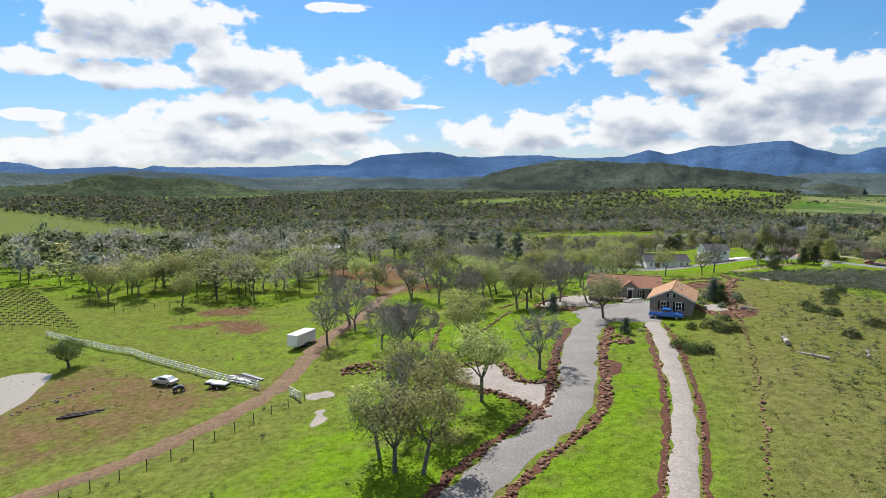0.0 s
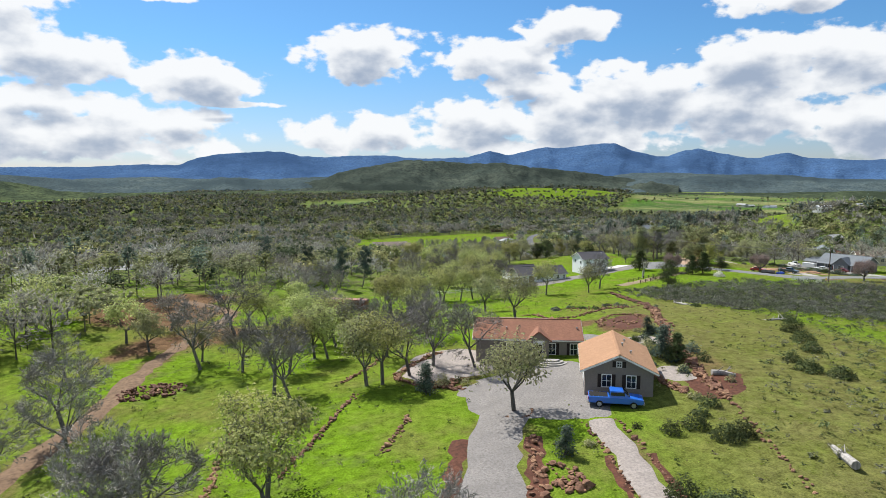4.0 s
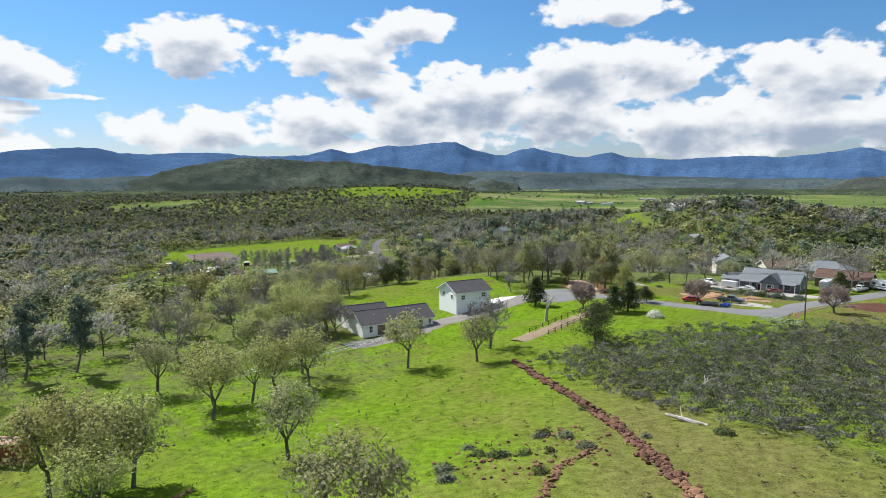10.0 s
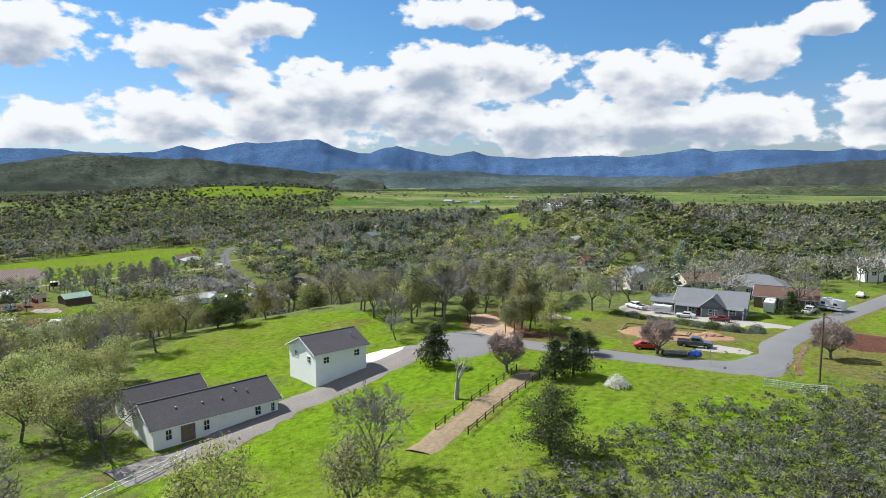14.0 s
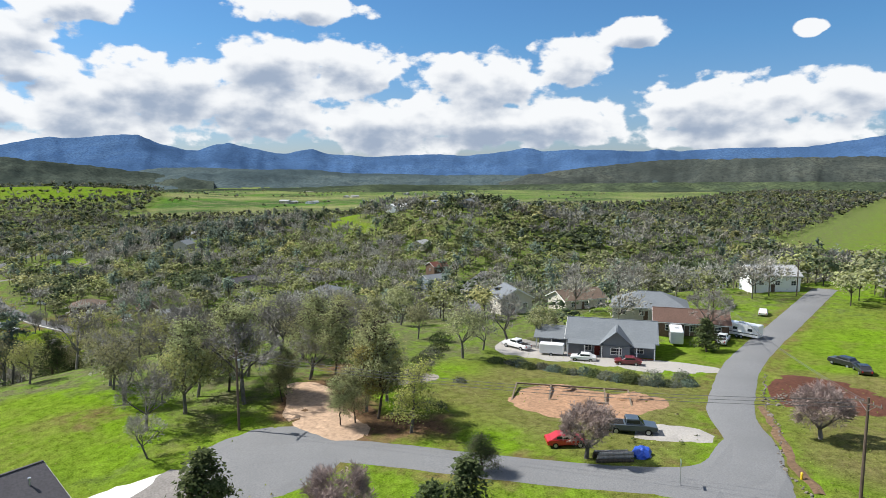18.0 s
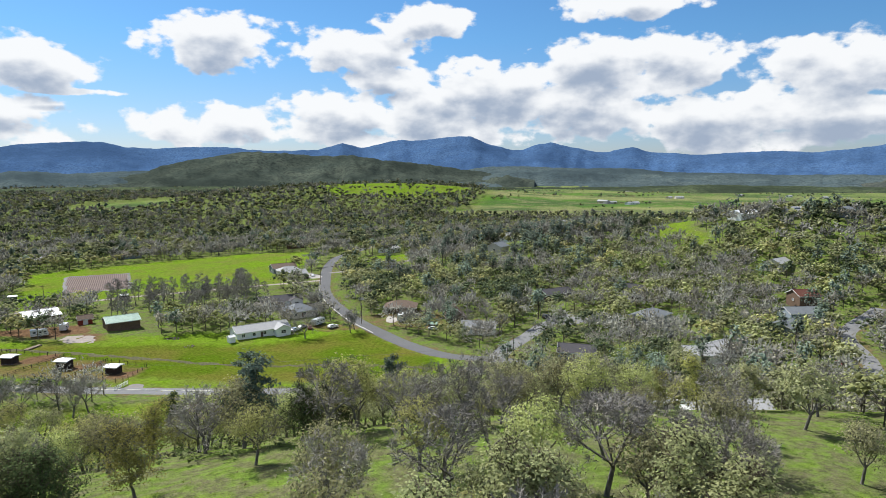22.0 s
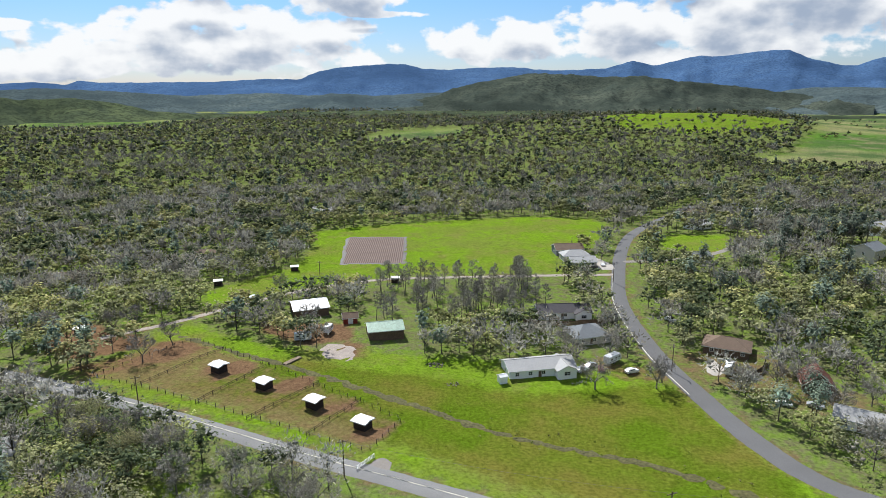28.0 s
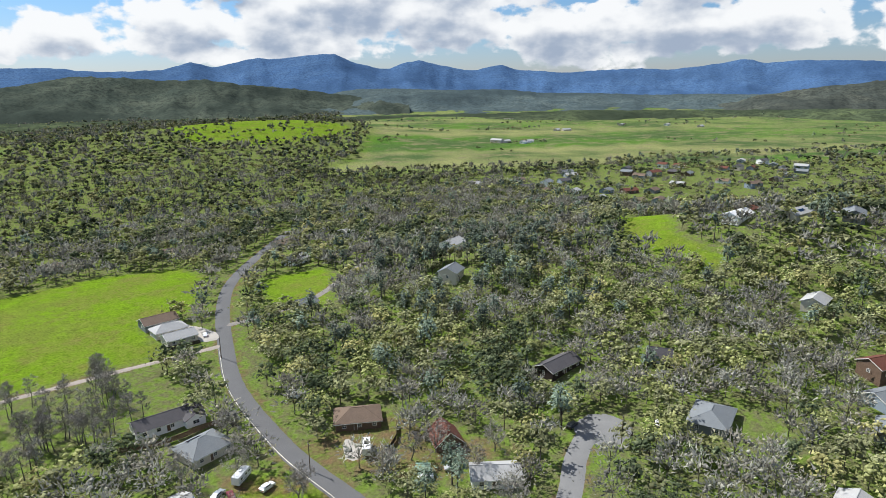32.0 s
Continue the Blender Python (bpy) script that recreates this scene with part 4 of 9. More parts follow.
# ---- hills and mountains round the valley ----
def mountains(name, bearings, heights, dist, depth, base_el, col_a, col_b, rough_amp, seed, label):
    """A ridge seen along a range of bearings: crest heights in degrees above the eye, at a distance."""
    m, N, L, p = base_nodes(name)
    geo = N.new("ShaderNodeNewGeometry")
    n1, n2 = noise_node(N, L, 0.012, 6, 0.65, geo.outputs["Position"]), noise_node(N, L, 0.0022, 5, 0.6, geo.outputs["Position"])
    n3 = noise_node(N, L, 0.075, 4, 0.75, geo.outputs["Position"])
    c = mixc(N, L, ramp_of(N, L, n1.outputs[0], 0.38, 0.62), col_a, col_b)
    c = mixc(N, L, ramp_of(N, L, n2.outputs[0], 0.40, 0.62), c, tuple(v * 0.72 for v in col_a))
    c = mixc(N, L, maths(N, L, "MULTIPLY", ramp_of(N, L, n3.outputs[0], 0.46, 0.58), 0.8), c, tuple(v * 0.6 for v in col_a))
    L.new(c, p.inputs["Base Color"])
    p.inputs["Roughness"].default_value = 1.0
    p.inputs["Specular IOR Level"].default_value = 0.0
    bn = N.new("ShaderNodeBump")
    bn.inputs["Strength"].default_value, bn.inputs["Distance"].default_value = 0.6, 14.0
    L.new(n1.outputs[0], bn.inputs["Height"])
    L.new(bn.outputs[0], p.inputs["Normal"])
    az = np.arange(bearings[0], bearings[-1] + 0.01, 0.2)
    crest = np.interp(az, bearings, heights)
    crest = crest + np.array([0.05 * noise.fractal(Vector((a * 1.4, seed, 0)), 0.9, 2.0, 5) for a in az])
    k = np.array([0.25, 0.5, 0.25])
    crest = np.convolve(np.pad(crest, 1, "edge"), k, "valid")
    rows, verts = 30, []
    cx, cy, eye = 70, 190, 45.0
    for j in range(rows):
        u = j / (rows - 1)
        r = dist - depth + depth * u if u <= 0.85 else dist - depth + depth * u
        s = min(1, u / 0.85)
        for i, a in enumerate(az):
            rr = r * (1 + 0.02 * math.sin(a * 0.31 + seed))
            x, y = cx + rr * math.sin(radians(a)), cy + rr * math.cos(radians(a))
            top = eye + dist * math.tan(radians(crest[i])) * (rr / dist)
            low = -28 if base_el is None else eye + rr * math.tan(radians(base_el))
            q = Vector((x * 0.0034 + seed, y * 0.0034, 0.3 * seed))
            fold = noise.fractal(q, 1.0, 2.1, 6) * rough_amp
            ridge = abs(noise.noise(Vector((a * 0.28 + seed, s * 0.8, seed)))) + 0.5 * abs(noise.noise(Vector((a * 0.75, s * 1.4, seed + 3))))
            prof = s ** (1.2 + 0.22 * ridge)
            z = low + (top - low) * prof + fold * s * (1 - s) * 3.2 - ridge * rough_amp * 0.9 * s * (1 - s) * 2 + (rough_amp * 0.10 * noise.fractal(q * 9, 1.0, 2.0, 4) if s > 0.7 else 0)
            if u > 0.85:
                z -= (u - 0.85) / 0.15 * (top - low) * 0.5
            verts.append((x, y, z))
    mesh = grid_mesh(name, np.array(verts), len(az), rows)
    mesh.materials.append(m)
    return tagged(new(name, mesh), label, "mountain", kind="structure")


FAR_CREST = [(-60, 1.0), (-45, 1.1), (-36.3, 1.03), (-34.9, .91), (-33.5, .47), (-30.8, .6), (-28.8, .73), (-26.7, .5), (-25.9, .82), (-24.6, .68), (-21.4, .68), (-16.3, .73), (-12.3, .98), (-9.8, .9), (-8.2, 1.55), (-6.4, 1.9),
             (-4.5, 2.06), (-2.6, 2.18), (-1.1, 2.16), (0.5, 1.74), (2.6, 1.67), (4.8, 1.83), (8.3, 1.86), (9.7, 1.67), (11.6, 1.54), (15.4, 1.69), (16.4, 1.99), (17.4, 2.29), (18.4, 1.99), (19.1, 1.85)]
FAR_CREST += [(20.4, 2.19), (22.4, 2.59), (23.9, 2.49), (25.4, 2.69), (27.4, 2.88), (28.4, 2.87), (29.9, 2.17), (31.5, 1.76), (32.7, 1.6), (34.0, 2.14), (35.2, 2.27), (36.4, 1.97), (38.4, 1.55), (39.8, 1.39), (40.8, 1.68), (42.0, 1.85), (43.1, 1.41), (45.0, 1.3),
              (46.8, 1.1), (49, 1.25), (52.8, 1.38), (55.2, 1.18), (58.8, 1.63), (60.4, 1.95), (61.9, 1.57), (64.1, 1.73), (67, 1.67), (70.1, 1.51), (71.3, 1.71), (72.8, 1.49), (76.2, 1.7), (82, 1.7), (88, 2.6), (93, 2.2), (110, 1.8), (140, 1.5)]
# distance haze is painted into the far range as blue base colours
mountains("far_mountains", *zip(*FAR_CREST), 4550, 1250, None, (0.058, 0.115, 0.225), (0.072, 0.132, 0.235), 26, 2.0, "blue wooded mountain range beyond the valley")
mountains("middle_hills", [-6, -2, 1.8, 3.2, 5.4, 7.7, 10, 12.4, 15.3, 18.3, 21.3, 24.3, 27.4, 31, 34], [-1.5, -1.0, -0.44, .16, .68, 1.11, 1.41, 1.32, 1.12, 1.15, .76, .45, -.02, -.59, -1.4],
          3050, 850, None, (0.050, 0.064, 0.052), (0.085, 0.098, 0.074), 60, 5.0, "dark brush-covered hill rising over the valley")
mountains("eastern_hill", [58, 61, 64, 67, 70, 73, 76, 80, 86, 92, 100], [-1.4, -0.7, -.1, .18, .6, .78, .74, .85, .9, .6, .2], 3000, 800, None, (0.058, 0.068, 0.060), (0.092, 0.098, 0.078), 50, 11.0, "brown brush-covered hill beside the vale")
# pale blue-grey of these ridges is haze put into the base colour
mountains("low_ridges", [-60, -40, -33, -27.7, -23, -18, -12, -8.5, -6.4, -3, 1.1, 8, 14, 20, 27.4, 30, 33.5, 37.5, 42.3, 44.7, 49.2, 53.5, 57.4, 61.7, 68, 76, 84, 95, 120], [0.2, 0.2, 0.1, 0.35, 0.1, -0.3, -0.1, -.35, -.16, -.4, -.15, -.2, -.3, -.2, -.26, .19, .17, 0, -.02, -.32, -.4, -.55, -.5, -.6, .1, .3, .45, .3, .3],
          3350, 1000, None, (0.066, 0.092, 0.098), (0.10, 0.126, 0.118), 30, 6.0, "wooded ridges along the valley with haze painted into their colour")
mountains("foot_hills", [-60, -38, -34.8, -33.6, -32, -29.9, -28.2, -25, -21.7, -19.8, -17, -12, -6, 0, 6, 16, 26, 34, 42, 48, 56, 66, 80, 100],
          [-1, -.9, -.8, -.4, -.07, -.04, -.34, -.22, -.75, -1.27, -1.5, -1.6, -1.5, -1.5, -1.5, -1.6, -1.7, -1.7, -1.6, -1.4, -1.5, -1.3, -1.1, -1.0],
          2250, 300, None, (0.050, 0.066, 0.042), (0.10, 0.125, 0.06), 22, 9.0, "low green and brown foothills with scattered oaks")


# ---- builders ----
def part(name, bm, material, parent=None, label="", smooth=False):
    """Links a bmesh as one mesh object, under a thing or under a part."""
    m = bpy.data.meshes.new(name)
    bm.to_mesh(m)
    bm.free()
    m.materials.append(material)
    if smooth:
        m.polygons.foreach_set("use_smooth", np.ones(len(m.polygons), bool))
    ob = new(name, m)
    ob.parent = parent
    if label:
        ob["label"] = label
    return ob


def soup(name, verts, faces, material, parent=None, smooth=False):
    m = bpy.data.meshes.new(name)
    m.from_pydata(verts, [], faces)
    m.materials.append(material)
    if smooth:
        m.polygons.foreach_set("use_smooth", np.ones(len(m.polygons), bool))
    ob = new(name, m)
    ob.parent = parent
    return ob


def box(bm, x0, x1, y0, y1, z0, z1, m=None):
    v = [bm.verts.new(((x0, x1)[i & 1], (y0, y1)[i >> 1 & 1], (z0, z1)[i >> 2])) for i in range(8)]
    for f in ((0, 2, 3, 1), (4, 5, 7, 6), (0, 1, 5, 4), (2, 6, 7, 3), (0, 4, 6, 2), (1, 3, 7, 5)):
        bm.faces.new([v[i] for i in f])
    if m is not None:
        for q in v:
            q.co = m @ q.co
    return bm


def boxes(*dims):
    bm = bmesh.new()
    for d in dims:
        box(bm, *d)
    return bm


def bevelled(bm, w=0.03, seg=1):
    bmesh.ops.bevel(bm, geom=bm.edges[:], offset=w, segments=seg, affect="EDGES")
    return bm


def rod(bm, a, b, r0, r1=None, n=6):
    r1 = r0 if r1 is None else r1
    a, b = Vector(a), Vector(b)
    q = (b - a).to_track_quat("Z", "Y")
    ring = lambda c, r: [bm.verts.new(c + q @ Vector((r * math.cos(2 * math.pi * i / n), r * math.sin(2 * math.pi * i / n), 0))) for i in range(n)]
    u, v = ring(a, r0), ring(b, r1)
    for i in range(n):
        bm.faces.new((u[i], u[(i + 1) % n], v[(i + 1) % n], v[i]))
    bm.faces.new(u[::-1])
    bm.faces.new(v)
    return bm


def thing(name, x, y, yaw=0.0, z=None, label="", category="", group=""):
    e = new(name)
    e.matrix_basis = pose(x, y, surf(x, y) if z is None else z, 0, 0, yaw)
    return tagged(e, label, category, group)


# -- buildings --
def gable_wall(w, d, h, rise, along="x", foot=1.2):
    """House walls as one closed block with its gables; the ridge runs along x or y."""
    bm = bmesh.new()
    X, Y = w / 2, d / 2
    base = [bm.verts.new(p) for p in ((-X, -Y, -foot), (X, -Y, -foot), (X, Y, -foot), (-X, Y, -foot))]
    top = [bm.verts.new(p) for p in ((-X, -Y, h), (X, -Y, h), (X, Y, h), (-X, Y, h))]
    for i in range(4):
        bm.faces.new((base[i], base[(i + 1) % 4], top[(i + 1) % 4], top[i]))
    if rise and along == "x":
        r = [bm.verts.new((-X, 0, h + rise)), bm.verts.new((X, 0, h + rise))]
        bm.faces.new((top[3], top[0], r[0]))
        bm.faces.new((top[1], top[2], r[1]))
    elif rise and along == "y":
        r = [bm.verts.new((0, -Y, h + rise)), bm.verts.new((0, Y, h + rise))]
        bm.faces.new((top[0], top[1], r[0]))
        bm.faces.new((top[2], top[3], r[1]))
    return bm


def slab(bm, quad, t):
    """A roof plane with thickness."""
    q = [Vector(p) for p in quad]
    n = (q[1] - q[0]).cross(q[2] - q[0]).normalized()
    if n.z < 0:
        q, n = q[::-1], -n
    lo, hi = [bm.verts.new(p) for p in q], [bm.verts.new(p + n * t) for p in q]
    bm.faces.new(lo[::-1])
    bm.faces.new(hi)
    for i in range(len(q)):
        j = (i + 1) % len(q)
        bm.faces.new((lo[i], lo[j], hi[j], hi[i]))


def gable_roof(w, d, h, rise, along="x", over=0.5, t=0.14, cx=0.0, cy=0.0):
    bm = bmesh.new()
    X, Y = w / 2 + over, d / 2 + over
    if along == "x":
        k = rise / (d / 2)
        e = h - k * over
        slab(bm, [(cx - X, cy - Y, e), (cx + X, cy - Y, e), (cx + X, cy, h + rise), (cx - X, cy, h + rise)], t)
        slab(bm, [(cx + X, cy + Y, e), (cx - X, cy + Y, e), (cx - X, cy, h + rise), (cx + X, cy, h + rise)], t)
    else:
        k = rise / (w / 2)
        e = h - k * over
        slab(bm, [(cx - X, cy + Y, e), (cx - X, cy - Y, e), (cx, cy - Y, h + rise), (cx, cy + Y, h + rise)], t)
        slab(bm, [(cx + X, cy - Y, e), (cx + X, cy + Y, e), (cx, cy + Y, h + rise), (cx, cy - Y, h + rise)], t)
    return bm


def hip_roof(w, d, h, rise, over=0.5, t=0.14):
    bm = bmesh.new()
    X, Y = w / 2 + over, d / 2 + over
    e = h - rise / (min(w, d) / 2) * over
    r = max(0.02, (max(w, d) - min(w, d)) / 2)
    a, b = ((-r, 0, h + rise), (r, 0, h + rise)) if w >= d else ((0, -r, h + rise), (0, r, h + rise))
    c = [(-X, -Y, e), (X, -Y, e), (X, Y, e), (-X, Y, e)]
    if w >= d:
        quads = ([c[0], c[1], b, a], [c[2], c[3], a, b], [c[3], c[0], a], [c[1], c[2], b])
    else:
        quads = ([c[1], c[2], b, a], [c[3], c[0], a, b], [c[0], c[1], a], [c[2], c[3], b])
    for q in quads:
        slab(bm, q, t)
    return bm


SIDES = {"f": (0, -1), "b": (0, 1), "l": (-1, 0), "r": (1, 0)}


def on_side(side, w, d, s, z):
    """A frame on a wall: x along it to the viewer's right, y into the wall, z up."""
    if side == "f":
        return pose(s, -d / 2, z)
    if side == "b":
        return pose(-s, d / 2, z, 0, 0, 180)
    if side == "l":
        return pose(-w / 2, -s, z, 0, 0, -90)
    return pose(w / 2, s, z, 0, 0, 90)


def window(par, m, ww, wh, frame_mat, shutters=None, bars=1):
    """A window > casing, pane, muntins, standing a little proud of the wall."""
    X, Z, f = ww / 2, wh / 2, 0.09
    bm = boxes((-X - f, X + f, -0.07, 0.02, Z, Z + f), (-X - f, X + f, -0.07, 0.02, -Z - f, -Z), (-X - f, -X, -0.07, 0.02, -Z, Z), (X, X + f, -0.07, 0.02, -Z, Z))
    w = part("window", bm, frame_mat, par)
    w.matrix_basis = m
    part("pane", boxes((-X, X, -0.03, 0.01, -Z, Z)), M_GLASS, w, "dark reflecting glass")
    if bars:
        bm = bmesh.new()
    for i in range(bars):
        x = -X + ww * (i + 1) / (bars + 1)
        box(bm, x - 0.025, x + 0.025, -0.05, 0.0, -Z, Z)
    if bars:
        box(bm, -X, X, -0.052, 0.0, -0.025, 0.025)
        part("muntin", bm, frame_mat, w)
    if shutters:
        for s in (-1, 1):
            x = s * (X + f + 0.22)
            part("shutter", boxes((x - 0.2, x + 0.2, -0.06, 0.0, -Z - f, Z + f)), shutters, w)


def door(par, m, dw, dh, dmat, frame_mat, garage=False):
    X, f = dw / 2, 0.1
    d = part("garage_door" if garage else "door", boxes((-X, X, -0.04, 0.03, 0, dh)), dmat, par)
    d.matrix_basis = m
    part("door_frame", boxes((-X - f, -X, -0.07, 0.02, 0, dh + f), (X, X + f, -0.07, 0.02, 0, dh + f), (-X, X, -0.07, 0.02, dh, dh + f)), frame_mat, d)
    if garage:
        bm = bmesh.new()
        for k in range(1, 4):
            box(bm, -X, X, -0.055, 0, dh * k / 4 - 0.02, dh * k / 4 + 0.02)
        part("panel_rib", bm, frame_mat, d)
    else:
        part("door_handle", boxes((X - 0.16, X - 0.08, -0.09, 0, 0.95, 1.05)), M_METAL, d)


def vents(par, spots, mat_=None):
    for x, y, z in spots:
        bm = rod(bmesh.new(), (x, y, z - 0.3), (x, y, z + 0.35), 0.09, n=8)
        rod(bm, (x, y, z + 0.33), (x, y, z + 0.42), 0.15, n=8)
        part("roof_vent", bm, mat_ or M_METAL, par)


def house(name, x, y, yaw, w, d, h, rise, wall_m, roof_m, label, category="house", roof="x", over=0.5, windows=(), doors=(), garage=(), chimney=None, trim=None, solar=None, wing=None, porch=None, vent=(), z=None, group="valley houses", shutters=None, bars=1):
    """A house > wall, roof (> chimney, vents), windows, doors, fascia."""
    trim = trim or M_WHITE_TRIM
    t = thing(name, x, y, yaw, z, label, category, group)
    part("wall", gable_wall(w, d, h, 0 if roof == "hip" else rise, "x" if roof == "hip" else roof), wall_m, t)
    r = part("roof", hip_roof(w, d, h, rise, over) if roof == "hip" else gable_roof(w, d, h, rise, roof, over), roof_m, t)
    X, Y = w / 2 + over, d / 2 + over
    if bars == 0:
        pass
    elif roof == "hip":
        k = rise / (min(w, d) / 2)
        for s in (-1, 1):
            part("gutter", boxes((-X, X, s * (Y + 0.03) - 0.03, s * (Y + 0.03) + 0.03, h - k * over - 0.12, h - k * over + 0.06)), trim, t)
        part("ridge_cap", boxes((-max(0.1, (w - d) / 2), max(0.1, (w - d) / 2), -0.12, 0.12, h + rise + 0.08, h + rise + 0.20)), roof_m, r)
    elif roof == "x":
        e = h - rise / (d / 2) * over
        for s in (-1, 1):
            part("gutter", boxes((-X, X, s * (Y + 0.03) - 0.03, s * (Y + 0.03) + 0.03, e - 0.1, e + 0.08)), trim, t)
        part("ridge_cap", boxes((-X, X, -0.13, 0.13, h + rise + 0.09, h + rise + 0.19)), roof_m, r)
        for s in (-1, 1):
            bm = bmesh.new()
            for q in (-1, 1):
                slab(bm, [(s * X, q * Y, e - 0.12), (s * (X + 0.05), q * Y, e - 0.12), (s * (X + 0.05), 0, h + rise - 0.12), (s * X, 0, h + rise - 0.12)], 0.2)
            part("bargeboard", bm, trim, t)
    else:
        e = h - rise / (w / 2) * over
        for s in (-1, 1):
            part("gutter", boxes((s * (X + 0.03) - 0.03, s * (X + 0.03) + 0.03, -Y, Y, e - 0.1, e + 0.08)), trim, t)
        part("ridge_cap", boxes((-0.13, 0.13, -Y, Y, h + rise + 0.09, h + rise + 0.19)), roof_m, r)
        for s in (-1, 1):
            bm = bmesh.new()
            for q in (-1, 1):
                slab(bm, [(q * X, s * Y, e - 0.12), (q * X, s * (Y + 0.05), e - 0.12), (0, s * (Y + 0.05), h + rise - 0.12), (0, s * Y, h + rise - 0.12)], 0.2)
            part("bargeboard", bm, trim, t)
    for side, s, zc, ww, wh in windows:
        window(t, on_side(side, w, d, s, zc), ww, wh, trim, shutters, bars)
    for side, s, dw, dh, dm in doors:
        door(t, on_side(side, w, d, s, 0.1), dw, dh, dm, trim)
    for side, s, dw in garage:
        door(t, on_side(side, w, d, s, 0.05), dw, 2.2, trim, trim, True)
    if chimney:
        cx, cy, top = chimney
        part("chimney", boxes((cx - 0.4, cx + 0.4, cy - 0.4, cy + 0.4, h, h + rise + top), (cx - 0.5, cx + 0.5, cy - 0.5, cy + 0.5, h + rise + top, h + rise + top + 0.15)), wall_m, r)
    vents(r, vent)
    if solar:
        sx, sy, n, rows = solar
        k = rise / (d / 2)
        for i in range(n):
            for j in range(rows):
                px_, yy = sx + i * 1.1, sy + j * 1.7 * (1 if sy > 0 else 1)
                zz = lambda q: h + rise - k * abs(q) + 0.22
                bm = bmesh.new()
                slab(bm, [(px_ - 0.5, yy - 0.75, zz(yy - 0.75)), (px_ + 0.5, yy - 0.75, zz(yy - 0.75)), (px_ + 0.5, yy + 0.75, zz(yy + 0.75)), (px_ - 0.5, yy + 0.75, zz(yy + 0.75))], 0.05)
                part("solar_panel", bm, M_SOLAR, r)
    if wing:
        wx, wy, ww, wd_, along = wing
        bm = gable_wall(ww, wd_, h, rise * 0.8, along)
        bmesh.ops.translate(bm, verts=bm.verts[:], vec=(wx, wy, 0))
        part("wing_wall", bm, wall_m, t)
        part("wing_roof", gable_roof(ww, wd_, h, rise * 0.8, along, over, cx=wx, cy=wy), roof_m, t)
        if along == "y":
            q = window(t, pose(wx, wy - wd_ / 2, h * 0.55), min(1.8, ww * 0.4), 1.1, trim)
    if porch:
        pw, pd, cxp = porch
        k = len(range(0, int(pw / 2.6) + 1))
        bm = bmesh.new()
        slab(bm, [(cxp - pw / 2, -d / 2 - pd, h - 0.65), (cxp + pw / 2, -d / 2 - pd, h - 0.65), (cxp + pw / 2, -d / 2, h - 0.12), (cxp - pw / 2, -d / 2, h - 0.12)], 0.14)
        part("porch_roof", bm, roof_m, t)
        part("porch_floor", boxes((cxp - pw / 2, cxp + pw / 2, -d / 2 - pd, -d / 2, -0.6, 0.12)), M_CONCRETE, t)
        for i in range(k):
            xx = cxp - pw / 2 + 0.1 + (pw - 0.2) * i / max(1, k - 1)
            part("porch_post", boxes((xx - 0.09, xx + 0.09, -d / 2 - pd + 0.05, -d / 2 - pd + 0.23, 0.12, h - 0.62)), trim, t)
    return t


def plain_windows(w, d, h, n_front=3, n_side=1, ww=1.1, wh=1.1):
    out = []
    for s in ("f", "b"):
        for i in range(n_front):
            out.append((s, -w / 2 + w * (i + 0.5) / n_front + 0.3, h * 0.56, ww, wh))
    for s in ("l", "r"):
        for i in range(n_side):
            out.append((s, -d / 2 + d * (i + 0.5) / n_side, h * 0.56, ww * 0.9, wh))
    return out


# -- vehicles --
def wheel_set(t, xs, y, r, wdt=0.24):
    for x in xs:
        for s in (-1, 1):
            wy = s * y
            bm = rod(bmesh.new(), (x, wy - wdt / 2, r), (x, wy + wdt / 2, r), r, n=14)
            wl = part("wheel", bm, M_RUBBER, t)
            part("rim", rod(bmesh.new(), (x, wy + s * (wdt / 2 - 0.03), r), (x, wy + s * (wdt / 2 + 0.015), r), r * 0.6, n=10), M_METAL, wl)


def prism(profile, y0, y1, inset=0.0, z_in=1.0):
    """A body: a side profile of x, z swept across the width, drawn in above the height z_in."""
    bm = bmesh.new()
    sides = []
    for s, yy in ((-1, y0), (1, y1)):
        sides.append([bm.verts.new((x, yy - s * (inset if z > z_in else 0), z)) for x, z in profile])
    bm.faces.new(sides[0])
    bm.faces.new(sides[1][::-1])
    n = len(profile)
    for i in range(n):
        bm.faces.new((sides[0][i], sides[1][i], sides[1][(i + 1) % n], sides[0][(i + 1) % n]))
    bmesh.ops.recalc_face_normals(bm, faces=bm.faces[:])
    return bm


def lamps(t, front, back, z, y):
    for s in (-1, 1):
        part("headlight", boxes((front - 0.06, front + 0.03, s * y - 0.16, s * y + 0.16, z - 0.09, z + 0.09)), M_METAL, t)
        part("tail_light", boxes((back - 0.03, back + 0.05, s * y - 0.1, s * y + 0.1, z - 0.1, z + 0.16)), P_RED, t)


